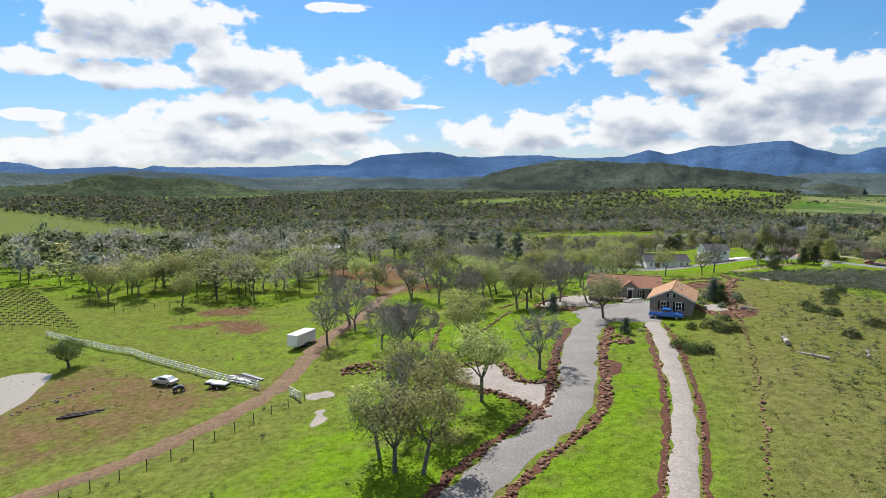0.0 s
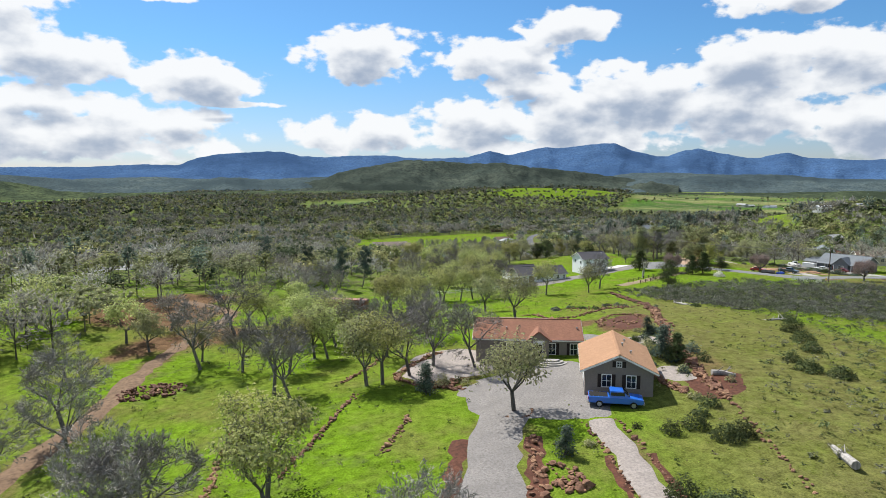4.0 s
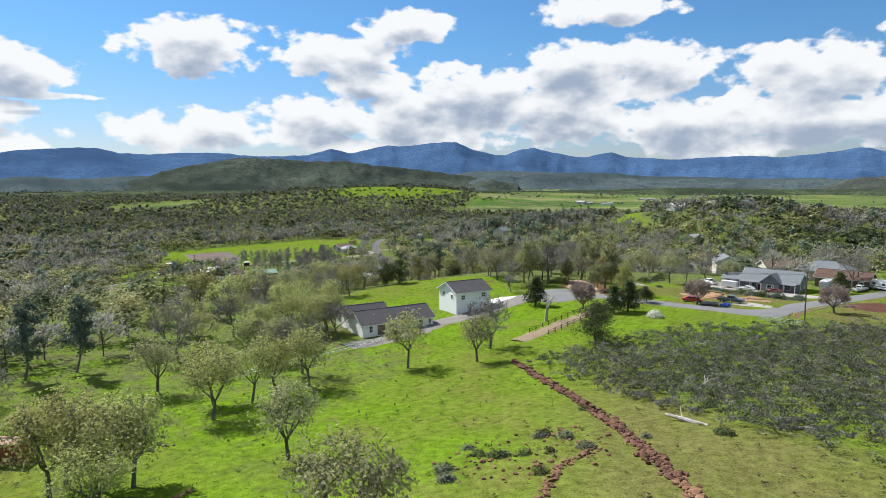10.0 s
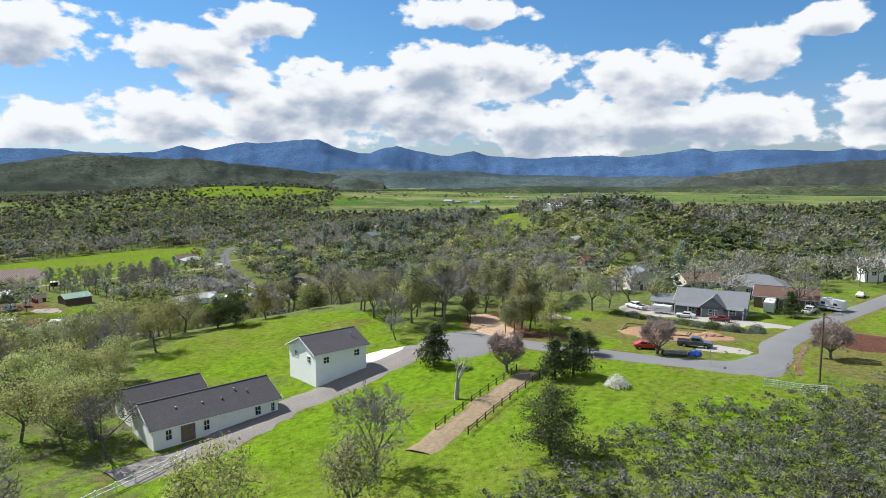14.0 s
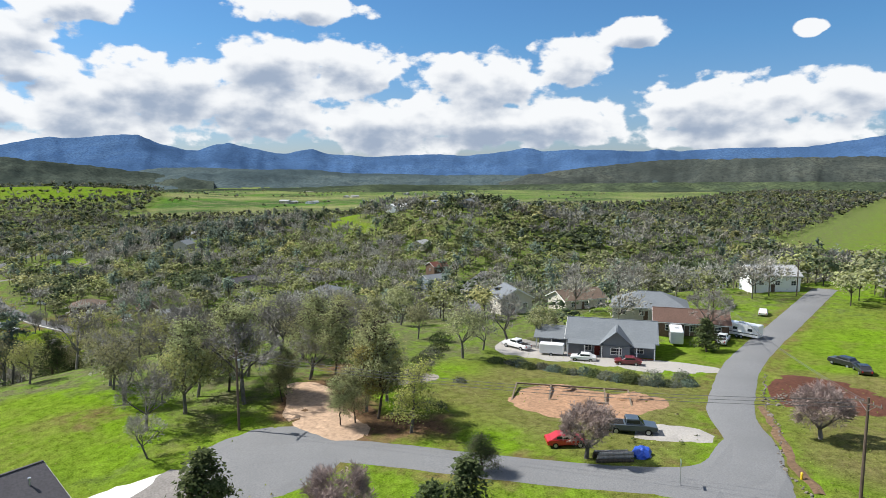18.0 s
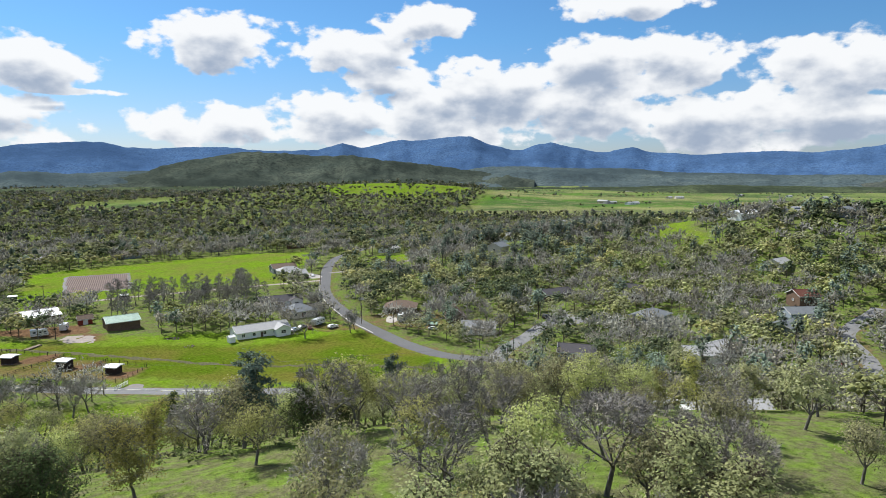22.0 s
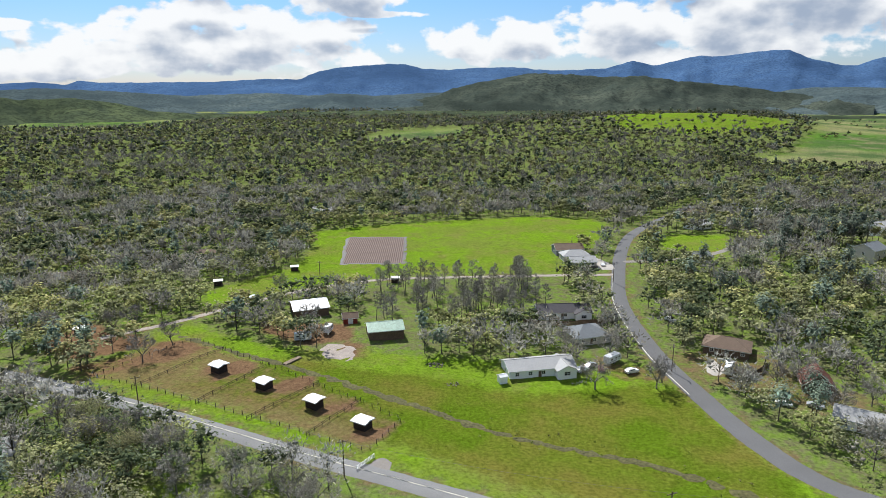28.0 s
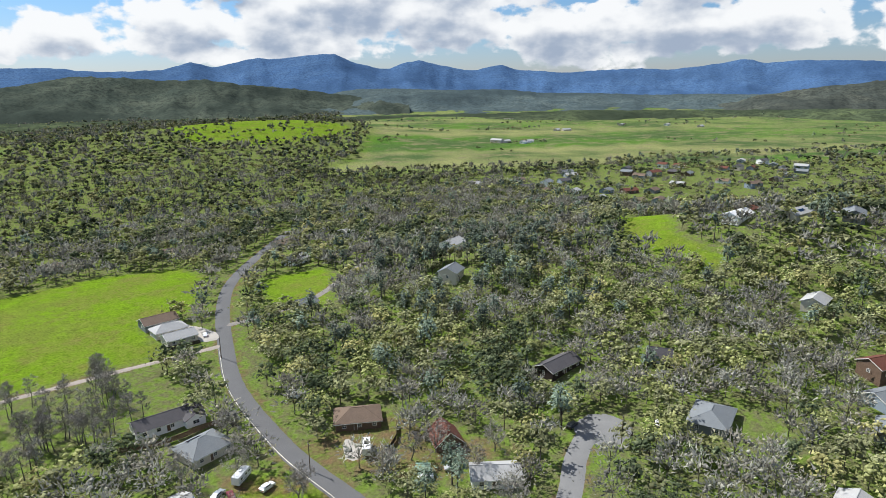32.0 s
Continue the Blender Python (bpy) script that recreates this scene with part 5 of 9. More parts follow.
def pickup(x, y, yaw, col, label, name="pickup_truck"):
    t = thing(name, x, y, yaw, None, label, "pickup truck", "parked vehicles")
    body = [(-2.9, 0.5), (2.75, 0.5), (2.9, 0.7), (2.85, 1.05), (1.5, 1.2), (-2.9, 1.2)]
    part("body", bevelled(prism(body, -0.97, 0.97), 0.05), col, t)
    part("cab", bevelled(prism([(-0.75, 1.15), (1.5, 1.15), (0.75, 1.85), (-0.6, 1.87)], -0.9, 0.9, 0.12, 1.3), 0.05), col, t)
    part("windscreen", prism([(1.42, 1.24), (1.46, 1.25), (0.82, 1.80), (0.78, 1.80)], -0.76, 0.76), M_GLASS, t)
    for s in (-1, 1):
        g = boxes((-0.55, 0.9, s * 0.845 - 0.02, s * 0.845 + 0.02, 1.25, 1.72))
        part("side_window", g, M_GLASS, t)
    part("rear_window", boxes((-0.73, -0.69, -0.65, 0.65, 1.28, 1.72)), M_GLASS, t)
    part("load_bed", boxes((-2.8, -0.85, -0.8, 0.8, 1.19, 1.215)), M_DARK, t)
    part("front_bumper", boxes((2.86, 3.0, -0.95, 0.95, 0.45, 0.68)), M_METAL, t)
    part("rear_bumper", boxes((-3.0, -2.86, -0.95, 0.95, 0.45, 0.68)), M_METAL, t)
    lamps(t, 2.86, -2.93, 0.9, 0.75)
    wheel_set(t, (1.85, -1.75), 0.88, 0.4)
    return t


def car(x, y, yaw, col, label, name="car", suv=False):
    t = thing(name, x, y, yaw, None, label, "car", "parked vehicles")
    k = 0.22 if suv else 0
    part("body", bevelled(prism([(-2.2, 0.35), (2.15, 0.35), (2.25, 0.6), (2.1, 0.85 + k), (1.0, 0.95 + k), (-1.9, 1.0 + k), (-2.25, 0.85 + k)], -0.9, 0.9), 0.06), col, t)
    part("cabin", bevelled(prism([(-1.85, 0.95 + k), (1.05, 0.92 + k), (0.4, 1.42 + k), (-1.0 - 2.5 * k, 1.45 + k)], -0.85, 0.85, 0.14, 1.2 + k), 0.05), col, t)
    part("windscreen", prism([(0.98, 0.99 + k), (1.02, 1.0 + k), (0.45, 1.40 + k), (0.42, 1.38 + k)], -0.7, 0.7), M_GLASS, t)
    for s in (-1, 1):
        part("side_window", boxes((-1.2, 0.45, s * 0.79 - 0.03, s * 0.79 + 0.03, 1.02 + k, 1.33 + k)), M_GLASS, t)
    lamps(t, 2.18, -2.25, 0.7, 0.65)
    wheel_set(t, (1.35, -1.35), 0.8, 0.33)
    return t


def camper(x, y, yaw, label, length=7.0, name="camper_trailer", stripe=None):
    t = thing(name, x, y, yaw, None, label, "camper", "parked vehicles")
    h = 2.9
    part("body", bevelled(prism([(-length / 2, 0.55), (length / 2, 0.55), (length / 2 + 0.3, 1.4), (length / 2, h - 0.4), (length / 2 - 0.5, h), (-length / 2, h)], -1.2, 1.2), 0.1, 2), P_WHITE, t)
    part("stripe", boxes((-length / 2 + 0.2, length / 2 - 0.2, -1.22, 1.22, 1.1, 1.25)), stripe or P_GREY, t)
    for s in (-1, 1):
        for k in (-0.28, 0.1, 0.34):
            part("side_window", boxes((k * length - 0.45, k * length + 0.45, s * 1.2 - 0.03, s * 1.2 + 0.03, 1.65, 2.2)), M_GLASS, t)
    part("camper_door", boxes((0.2 * length - 0.35, 0.2 * length + 0.35, -1.235, -1.2, 0.65, 2.35)), M_WHITE_TRIM, t)
    part("roof_unit", bevelled(boxes((-0.5, 0.5, -0.35, 0.35, h, h + 0.3)), 0.06), P_WHITE, t)
    part("drawbar", boxes((length / 2, length / 2 + 1.2, -0.06, 0.06, 0.5, 0.6)), M_METAL, t)
    wheel_set(t, (-0.45, 0.4), 1.08, 0.36)
    return t


# -- posts, poles, fences --
def utility_pole(x, y, yaw, h, label, arm=True, can=True):
    t = thing("utility_pole", x, y, yaw, None, label, "utility pole", "poles along the road")
    part("pole", rod(bmesh.new(), (0, 0, -0.5), (0, 0, h), 0.16, 0.11, 8), M_POLE, t)
    if arm:
        a = part("crossarm", boxes((-1.2, 1.2, -0.06, 0.06, h - 0.6, h - 0.46)), M_POLE, t)
        for s in (-1.1, -0.45, 0.45, 1.1):
            part("insulator", rod(bmesh.new(), (s, 0, h - 0.46), (s, 0, h - 0.26), 0.05, 0.03, 6), M_METAL, a)
        part("brace", rod(rod(bmesh.new(), (0, 0.07, h - 1.2), (0.7, 0.07, h - 0.55), 0.025, n=4), (0, 0.07, h - 1.2), (-0.7, 0.07, h - 0.55), 0.025, n=4), M_METAL, t)
    if can:
        part("transformer", rod(bmesh.new(), (0.32, 0, h - 2.1), (0.32, 0, h - 1.2), 0.24, n=10), M_METAL, t)
    return t


def wires(spans, r=0.022):
    for a, b, sag in spans:
        cu = bpy.data.curves.new("overhead_wire", "CURVE")
        cu.dimensions, cu.bevel_depth, cu.bevel_resolution = "3D", r, 0
        sp = cu.splines.new("POLY")
        n = 14
        sp.points.add(n)
        for i in range(n + 1):
            u = i / n
            q = Vector(a).lerp(Vector(b), u)
            sp.points[i].co = (q.x, q.y, q.z - 4 * sag * u * (1 - u), 1)
        cu.materials.append(M_WIRE)
        tagged(new("overhead_wire", cu), "thin dark overhead wire between poles", "wire", "overhead wires")


def along(pts, step):
    """Points at even steps along a line, with the heading."""
    out, carry = [], 0.0
    for (x0, y0), (x1, y1) in zip(pts, pts[1:]):
        ln = math.hypot(x1 - x0, y1 - y0)
        s = carry
        while s < ln:
            out.append((x0 + (x1 - x0) * s / ln, y0 + (y1 - y0) * s / ln, math.degrees(math.atan2(y1 - y0, x1 - x0))))
            s += step
        carry = s - ln
    out.append((*pts[-1], out[-1][2]))
    return out


def fence(name, pts, step, h, material, label, rails=(0.5, 0.9), thick=0.05, post=0.06, rail_h=0.06, wire=False):
    spots = along(pts, step)
    x0, y0, _ = spots[0]
    t = thing(name, x0, y0, 0, None, label, "fence")
    z0 = t.matrix_basis.translation.z
    pm = bpy.data.meshes.new("post")
    bm = boxes((-post, post, -post, post, -0.3, h))
    bm.to_mesh(pm)
    bm.free()
    pm.materials.append(material)
    pos = []
    for x, y, a in spots:
        q = Vector((x - x0, y - y0, surf(x, y) - z0))
        pos.append(q)
        o = new("post", pm)
        o.parent = t
        o.matrix_basis = pose(*q, 0, 0, a)
    for a, b in zip(pos, pos[1:]):
        bm = bmesh.new()
        for r in rails:
            if wire:
                rod(bm, a + Vector((0, 0, r)), b + Vector((0, 0, r)), 0.012, n=3)
            else:
                m = look(a + Vector((0, 0, r)), b + Vector((0, 0, r)))
                box(bm, -thick / 2, thick / 2, -rail_h, rail_h, -(b - a).length, 0, m)
        part("wire" if wire else "rail", bm, M_WIRE if wire else material, t)
    return t


# -- rocks --
def rock_mesh(seed, squash=0.65):
    bm = bmesh.new()
    bmesh.ops.create_icosphere(bm, subdivisions=1, radius=0.5)
    r = random.Random(seed)
    for v in bm.verts:
        v.co *= r.uniform(0.68, 1.2)
        v.co.z *= squash
    m = bpy.data.meshes.new("stone")
    bm.to_mesh(m)
    bm.free()
    return m


ROCKS, ROCKS_GREY = [], []
for k in range(6):
    for lst, mm in ((ROCKS, M_ROCK), (ROCKS_GREY, M_ROCK_GREY)):
        q = rock_mesh(k)
        q.materials.append(mm)
        lst.append(q)


def stones(name, spots, label, category="stone border", size=(0.35, 0.9), meshes=None, limit=260, seed=3, group=""):
    """A row or heap of stones > each stone; past the limit they are joined into one part."""
    r = random.Random(seed)
    meshes = meshes or ROCKS
    x0, y0 = spots[0][:2]
    t = thing(name, x0, y0, 0, None, label, category, group)
    z0 = t.matrix_basis.translation.z
    extra_v, extra_f = [], []
    for i, sp in enumerate(spots):
        x, y = sp[:2]
        up = sp[2] if len(sp) > 2 else 0.0
        s = r.uniform(*size) * (1.3 if r.random() < 0.12 else 0.8)
        m = pose(x - x0, y - y0, surf(x, y) - z0 + up + 0.14 * s, r.uniform(-25, 25), r.uniform(-25, 25), r.uniform(0, 360)) @ Matrix.Diagonal((s * r.uniform(0.8, 1.3), s, s * r.uniform(0.8, 1.2), 1))
        if i < limit:
            o = new("stone", r.choice(meshes))
            o.parent = t
            o.matrix_basis = m
        else:
            me = r.choice(meshes)
            n = len(extra_v)
            extra_v += [tuple(m @ v.co) for v in me.vertices]
            extra_f += [tuple(n + j for j in p.vertices) for p in me.polygons]
    if extra_v:
        o = soup("rubble", extra_v, extra_f, meshes[0].materials[0], t)
        o["kind"] = "stuff"
    return t


def scatter_line(pts, step, width, seed, rows=1):
    r = random.Random(seed)
    out = []
    for x, y, a in along(smooth_line(pts), step * 0.7):
        for _ in range(rows):
            u, v = r.gauss(0, width * 0.8), r.gauss(0, width * 0.8)
            out.append((x + u, y + v, r.uniform(0, 0.3) * max(0, 1 - math.hypot(u, v) / width) if rows > 1 else 0.0))
    return out


# -- trees --
def limb_tree(seed, height, spread, trunk_r, levels=3, limbs=5, low=0.25, droop=0.0, leader=False):
    """Trunk and limbs as tapering segments, and the tips of the twigs."""
    r = random.Random(seed)
    segs, tips = [], []

    def grow(p, d, length, rad, level):
        n = 3 if level < levels else 2
        for i in range(n):
            d = (d + Vector((r.gauss(0, 0.22), r.gauss(0, 0.22), r.gauss(0.05 - droop * level, 0.12)))).normalized()
            q = p + d * length / n
            r1 = rad * (1 - 0.55 / n)
            segs.append((p, q, rad, r1, level))
            if level >= 2 and i < n - 1:
                tips.append((q, d))
            if level < levels and i > 0:
                for _ in range(r.choice((1, 2))):
                    ax = Vector((r.gauss(0, 1), r.gauss(0, 1), r.gauss(0.15, 0.45))).normalized()
                    grow(q, (d * 0.55 + ax * 0.75).normalized(), length * r.uniform(0.5, 0.75), r1 * 0.6, level + 1)
            p, rad = q, r1
        tips.append((p, d))
    base, lean = Vector((0, 0, -0.3)), Vector((r.gauss(0, 0.12), r.gauss(0, 0.12), 1)).normalized()
    top = base + lean * (height * low + 0.3)
    segs.append((base, base + Vector((0, 0, 0.5)), trunk_r * 1.5, trunk_r * 1.05, 0))
    segs.append((base + Vector((0, 0, 0.5)), top, trunk_r * 1.05, trunk_r * 0.85, 0))
    a0 = r.uniform(0, 6.28)
    if leader:
        p, rad = top, trunk_r * 0.85
        n = limbs * 2
        for k in range(n):
            u = (k + 1) / n
            q = Vector((top.x + r.gauss(0, 0.12 * height / 12) + 0.05 * k, top.y + r.gauss(0, 0.12 * height / 12), height * (low + (0.95 - low) * u)))
            segs.append((p, q, rad, trunk_r * (0.85 - 0.75 * u), 1))
            a = a0 + 2.4 * k + r.gauss(0, 0.3)
            d = Vector((math.cos(a), math.sin(a), r.uniform(0.1, 0.6))).normalized()
            grow(q, d, height * spread * (0.42 - 0.22 * u) * r.uniform(0.7, 1.25), trunk_r * 0.35 * (1.1 - u), 2)
            p, rad = q, trunk_r * (0.85 - 0.75 * u)
        tips.append((p, Vector((0, 0, 1))))
    for k in range(0 if leader else limbs):
        a = a0 + 6.28 * k / limbs + r.gauss(0, 0.25)
        up = r.uniform(0.75, 1.7)
        d = Vector((math.cos(a) * spread, math.sin(a) * spread, up)).normalized()
        grow(top, d, height * r.uniform(0.42, 0.6), trunk_r * r.uniform(0.45, 0.65), 1)
    k = height * 0.93 / max(t[0].z for t in tips)
    wide = 1.0 if leader else 0.37 * height * (1.15 if low < 0.2 else 1.0)

    def rounded(p):
        """Draws the far ends of the limbs in, so that the crown has a rounded outline."""
        p = p * k
        if leader or p.z < height * low * 0.9:
            return p
        c = Vector((0, 0, height * 0.58))
        o = p - c
        n = math.hypot(o.x / wide, o.y / wide, o.z / (height * 0.44))
        return p if n < 0.6 else c + o * ((0.6 + 0.4 * math.tanh((n - 0.6) / 0.4)) / n)
    segs = [(rounded(p), rounded(q), a * 0.92, b * 0.92, l) for p, q, a, b, l in segs]
    return segs, [(rounded(p), d) for p, d in tips]


def tubes(segs):
    V, F = [], []
    for p, q, r0, r1, level in segs:
        n = 6 if level == 0 else (4 if level == 1 else 3)
        rot = (q - p).to_track_quat("Z", "Y")
        b = len(V)
        for c, rad in ((p, r0), (q, r1)):
            for i in range(n):
                V.append(tuple(c + rot @ Vector((rad * math.cos(6.2832 * i / n), rad * math.sin(6.2832 * i / n), 0))))
        for i in range(n):
            F.append((b + i, b + (i + 1) % n, b + n + (i + 1) % n, b + n + i))
    return V, F


def leaves(tips, per, size, spread, seed, flat=0.0):
    """Small folded leaf sprays round the tips of the twigs."""
    r = random.Random(seed)
    V, F = [], []
    mid = sum((p for p, d in tips), Vector()) / len(tips) - Vector((0, 0, 0.5))
    for p, d in tips:
        for _ in range(per):
            c = p + Vector((r.gauss(0, spread), r.gauss(0, spread), r.gauss(0.0, spread * 0.7)))
            s = size * r.uniform(0.55, 1.35)
            w = ((c - mid).normalized() * 0.9 + Vector((r.gauss(0, 0.5), r.gauss(0, 0.5), r.gauss(0.5, 0.5)))).normalized()
            u = w.cross(Vector((r.gauss(0, 1), r.gauss(0, 1), r.gauss(0, 1)))).normalized()
            v = w.cross(u)
            b = len(V)
            V += [tuple(c + u * s), tuple(c + v * s * 0.75 - u * s * 0.5 + w * s * 0.2), tuple(c - v * s * 0.75 - u * s * 0.5)]
            F.append((b, b + 1, b + 2))
    return V, F


def twigs(tips, per, length, seed, thick=0.03):
    """Fine forked twigs fanning from the ends of the limbs."""
    r = random.Random(seed)
    V, F = [], []
    for p, d in tips:
        for _ in range(per):
            u = (d * 0.8 + Vector((r.gauss(0, 0.55), r.gauss(0, 0.55), r.gauss(0.15, 0.45)))).normalized() * length * r.uniform(0.5, 1.3)
            c = p + Vector((r.gauss(0, 0.16), r.gauss(0, 0.16), r.gauss(0, 0.16)))
            o = u.orthogonal().normalized()
            o = (Matrix.Rotation(r.uniform(0, 6.28), 3, u.normalized()) @ o) * thick
            side = (u * 0.5 + o * (length * 10 + 4)).normalized() * length * r.uniform(0.3, 0.6)
            b = len(V)
            V += [tuple(c - o), tuple(c + o), tuple(c + u), tuple(c + u * 0.35 - o.cross(u).normalized() * thick * 0.7), tuple(c + u * 0.5), tuple(c + u * 0.4 + side)]
            F += [(b, b + 1, b + 2), (b + 3, b + 4, b + 5)]
    return V, F


PROTO = {}


def tree_proto(kind, seed, height, spread, trunk_r, bark, crown_m, label, count=2400, size=0.15, puff=0.45, low=0.3, limbs=5, levels=3, bare=False, droop=0.0, name="oak_tree", leader=False, fine=0.9):
    """A tree > trunk with limbs and fine twigs, crown of leaf sprays or of bare twigs."""
    segs, tips = limb_tree(seed, height, spread, trunk_r, levels, limbs, low, droop, leader)
    r = random.Random(seed + 500)
    if not leader and count > 500:
        # small side shoots that fill out the dome of the crown
        for _ in range(int(len(tips) * 0.45)):
            d = Vector((r.gauss(0, 1), r.gauss(0, 1), r.gauss(0.35, 0.8))).normalized()
            u = r.uniform(0.5, 0.97)
            tips.append((Vector((d.x * 0.36 * height * u, d.y * 0.36 * height * u, height * (0.58 + 0.37 * d.z * u))), d))
    if len(tips) > count:
        tips = r.sample(tips, count)
    per = max(1, round(count / len(tips)))
    t = new(name)
    V, F = tubes(segs)
    if bare:
        soup("trunk", V, F, bark, t, True)
        soup("crown", *twigs(tips, per, size, seed), crown_m, t)
    else:
        soup("trunk", V, F, bark, t, True)
        lv, lf = leaves(tips, per, size, puff, seed)
        tv, tf = twigs(tips, max(1, per // 6), fine, seed, 0.02)
        n, m = len(lv), len(lf)
        c = soup("crown", lv + tv, list(lf) + [tuple(k + n for k in f) for f in tf], crown_m, t)
        c.data.materials.append(bark)
        c.data.polygons.foreach_set("material_index", [0] * m + [1] * len(tf))
    tagged(t, label, "tree", "oaks and pines")
    PROTO.setdefault(kind, []).append(t)


def conifer_proto(kind, seed, height, radius, bark, crown_m, label, tiers=16, per=26, size=0.4, first=0.12, name="pine_tree", gaps=0.0):
    r = random.Random(seed)
    segs = [(Vector((0, 0, -0.3)), Vector((0.1, 0, height * 0.5)), 0.22, 0.15, 0), (Vector((0.1, 0, height * 0.5)), Vector((0, 0.05, height)), 0.15, 0.03, 0)]
    tips = []
    for k in range(tiers):
        u = k / (tiers - 1)
        z = height * (first + (0.97 - first) * u)
        rad = radius * (1 - u) ** 0.75 * r.uniform(0.75, 1.15) + 0.25
        for j in range(5):
            if r.random() < gaps:
                continue
            a = r.uniform(0, 6.28)
            q = Vector((math.cos(a) * rad, math.sin(a) * rad, z + rad * 0.15))
            segs.append((Vector((0, 0, z)), q, 0.05, 0.02, 2))
            for s in (0.45, 0.75, 1.0):
                tips.append((Vector((0, 0, z)).lerp(q, s), q.normalized()))
    t = new(name)
    soup("trunk", *tubes(segs), bark, t, True)
    soup("crown", *leaves(tips, max(2, per // 5), size, 0.35, seed), crown_m, t)
    tagged(t, label, "tree", "oaks and pines")
    PROTO.setdefault(kind, []).append(t)


for s in range(3):
    tree_proto("oak", 11 + s, 9.0, 0.85, 0.22, M_BARK, M_LEAF_OAK, "young-leaved yellow-green blue oak with grey limbs", count=2600, size=0.152, puff=0.5, low=0.36, name="blue_oak")
    tree_proto("olive", 31 + s, 8.8, 0.9, 0.24, M_BARK, M_LEAF_OLIVE, "olive-green oak with dark spreading limbs", count=2600, size=0.15, puff=0.5, low=0.33, name="olive_oak")
    tree_proto("bare", 51 + s, 9.4, 0.8, 0.22, M_BARK, M_TWIG, "leafless grey oak with fine twigs", count=1700, size=0.7, bare=True, low=0.32, name="bare_oak")
for s in range(2):
    tree_proto("oak_far", 14 + s, 8.6, 0.9, 0.24, M_BARK, M_LEAF_OAK, "young-leaved yellow-green blue oak with grey limbs", count=1500, size=0.24, puff=0.42, limbs=4, name="blue_oak")
    tree_proto("olive_far", 34 + s, 8.4, 0.95, 0.24, M_BARK, M_LEAF_OLIVE, "olive-green oak with dark spreading limbs", count=1500, size=0.24, puff=0.42, limbs=4, name="olive_oak")
    tree_proto("bare_far", 55 + s, 9.2, 0.85, 0.24, M_BARK, M_TWIG, "leafless grey oak with fine twigs", count=750, size=1.15, bare=True, limbs=4, name="bare_oak")
    tree_proto("thin_bare", 61 + s, 10.5, 0.45, 0.16, M_BARK, M_TWIG, "tall slender leafless tree of the farm copse", count=700, size=0.8, bare=True, low=0.3, limbs=5, leader=True, name="bare_tree")
for s in range(2):
    tree_proto("evergreen", 71 + s, 7.4, 0.95, 0.26, M_BARK_BROWN, M_LEAF_DARK, "dense dark evergreen oak", count=6200, size=0.125, puff=0.65, low=0.03, limbs=6, name="live_oak", leader=True)
tree_proto("evergreen_far", 74, 7.5, 0.8, 0.28, M_BARK_BROWN, M_LEAF_DARK, "dense dark evergreen oak", count=2200, size=0.3, puff=0.65, low=0.14, limbs=5, name="live_oak")
for s in range(2):
    tree_proto("tall", 81 + s, 11.0, 0.55, 0.17, M_BARK_BROWN, M_LEAF_GROVE, "tall slender olive-grey oak of the street grove", count=6200, size=0.125, puff=0.6, low=0.22, limbs=6, name="tall_oak", leader=True)
tree_proto("yellow", 91, 9.5, 0.6, 0.22, M_BARK, M_LEAF_YELLOW, "yellow-green oak in new leaf", count=4200, size=0.13, puff=0.6, low=0.15, name="yellow_oak", leader=True, limbs=6)
for s in range(2):
    tree_proto("pine", 101 + s, 13.0, 0.5, 0.22, M_BARK, M_LEAF_PINE, "tall thin blue-grey foothill pine", count=2600, size=0.24, puff=0.42, low=0.22, limbs=6, name="pine_tree", leader=True)
tree_proto("blossom", 111, 6.4, 1.2, 0.24, M_BARK, M_LEAF_BUD, "pinkish-grey budding tree beside the street", count=3600, size=0.8, bare=True, low=0.2, limbs=6, name="budding_tree")
tree_proto("willow", 115, 6.5, 1.0, 0.3, M_BARK, M_LEAF_WILLOW, "bright green willow beside the pond", count=4200, size=0.16, puff=0.55, low=0.15, limbs=6, droop=0.05, name="willow_tree")
tree_proto("dead", 118, 6.5, 0.8, 0.36, M_DEADWOOD, M_DEADWOOD, "bleached dead oak with a broken crown", count=60, size=0.6, bare=True, low=0.5, limbs=3, levels=2, name="dead_oak")
conifer_proto("conifer", 121, 6.5, 2.3, M_BARK_BROWN, M_LEAF_DARK, "dark green cedar with level branches", per=60, size=0.2, name="cedar_tree")
conifer_proto("bluespruce", 125, 4.6, 1.3, M_BARK_BROWN, M_LEAF_PINE, "small blue-green spruce in the garden", per=70, size=0.15, first=0.02, tiers=12, name="spruce_tree")
for k in PROTO:
    for t in PROTO[k]:
        t.matrix_basis = pose(0, -400, gz(0, -400))


def plant(kind, x, y, scale=1.0, seed=None, label=""):
    r = random.Random((seed or 0) * 7919 + int(x * 13) + int(y * 29))
    src = r.choice(PROTO[kind])
    s = scale * r.uniform(0.92, 1.1)
    o = copy_thing(src, pose(x, y, surf(x, y) - 0.05, r.uniform(-3, 3), r.uniform(-3, 3), r.uniform(0, 360)) @ Matrix.Diagonal((s * r.uniform(0.92, 1.1), s * r.uniform(0.92, 1.1), s, 1)))
    if label:
        o["label"] = label
    return o


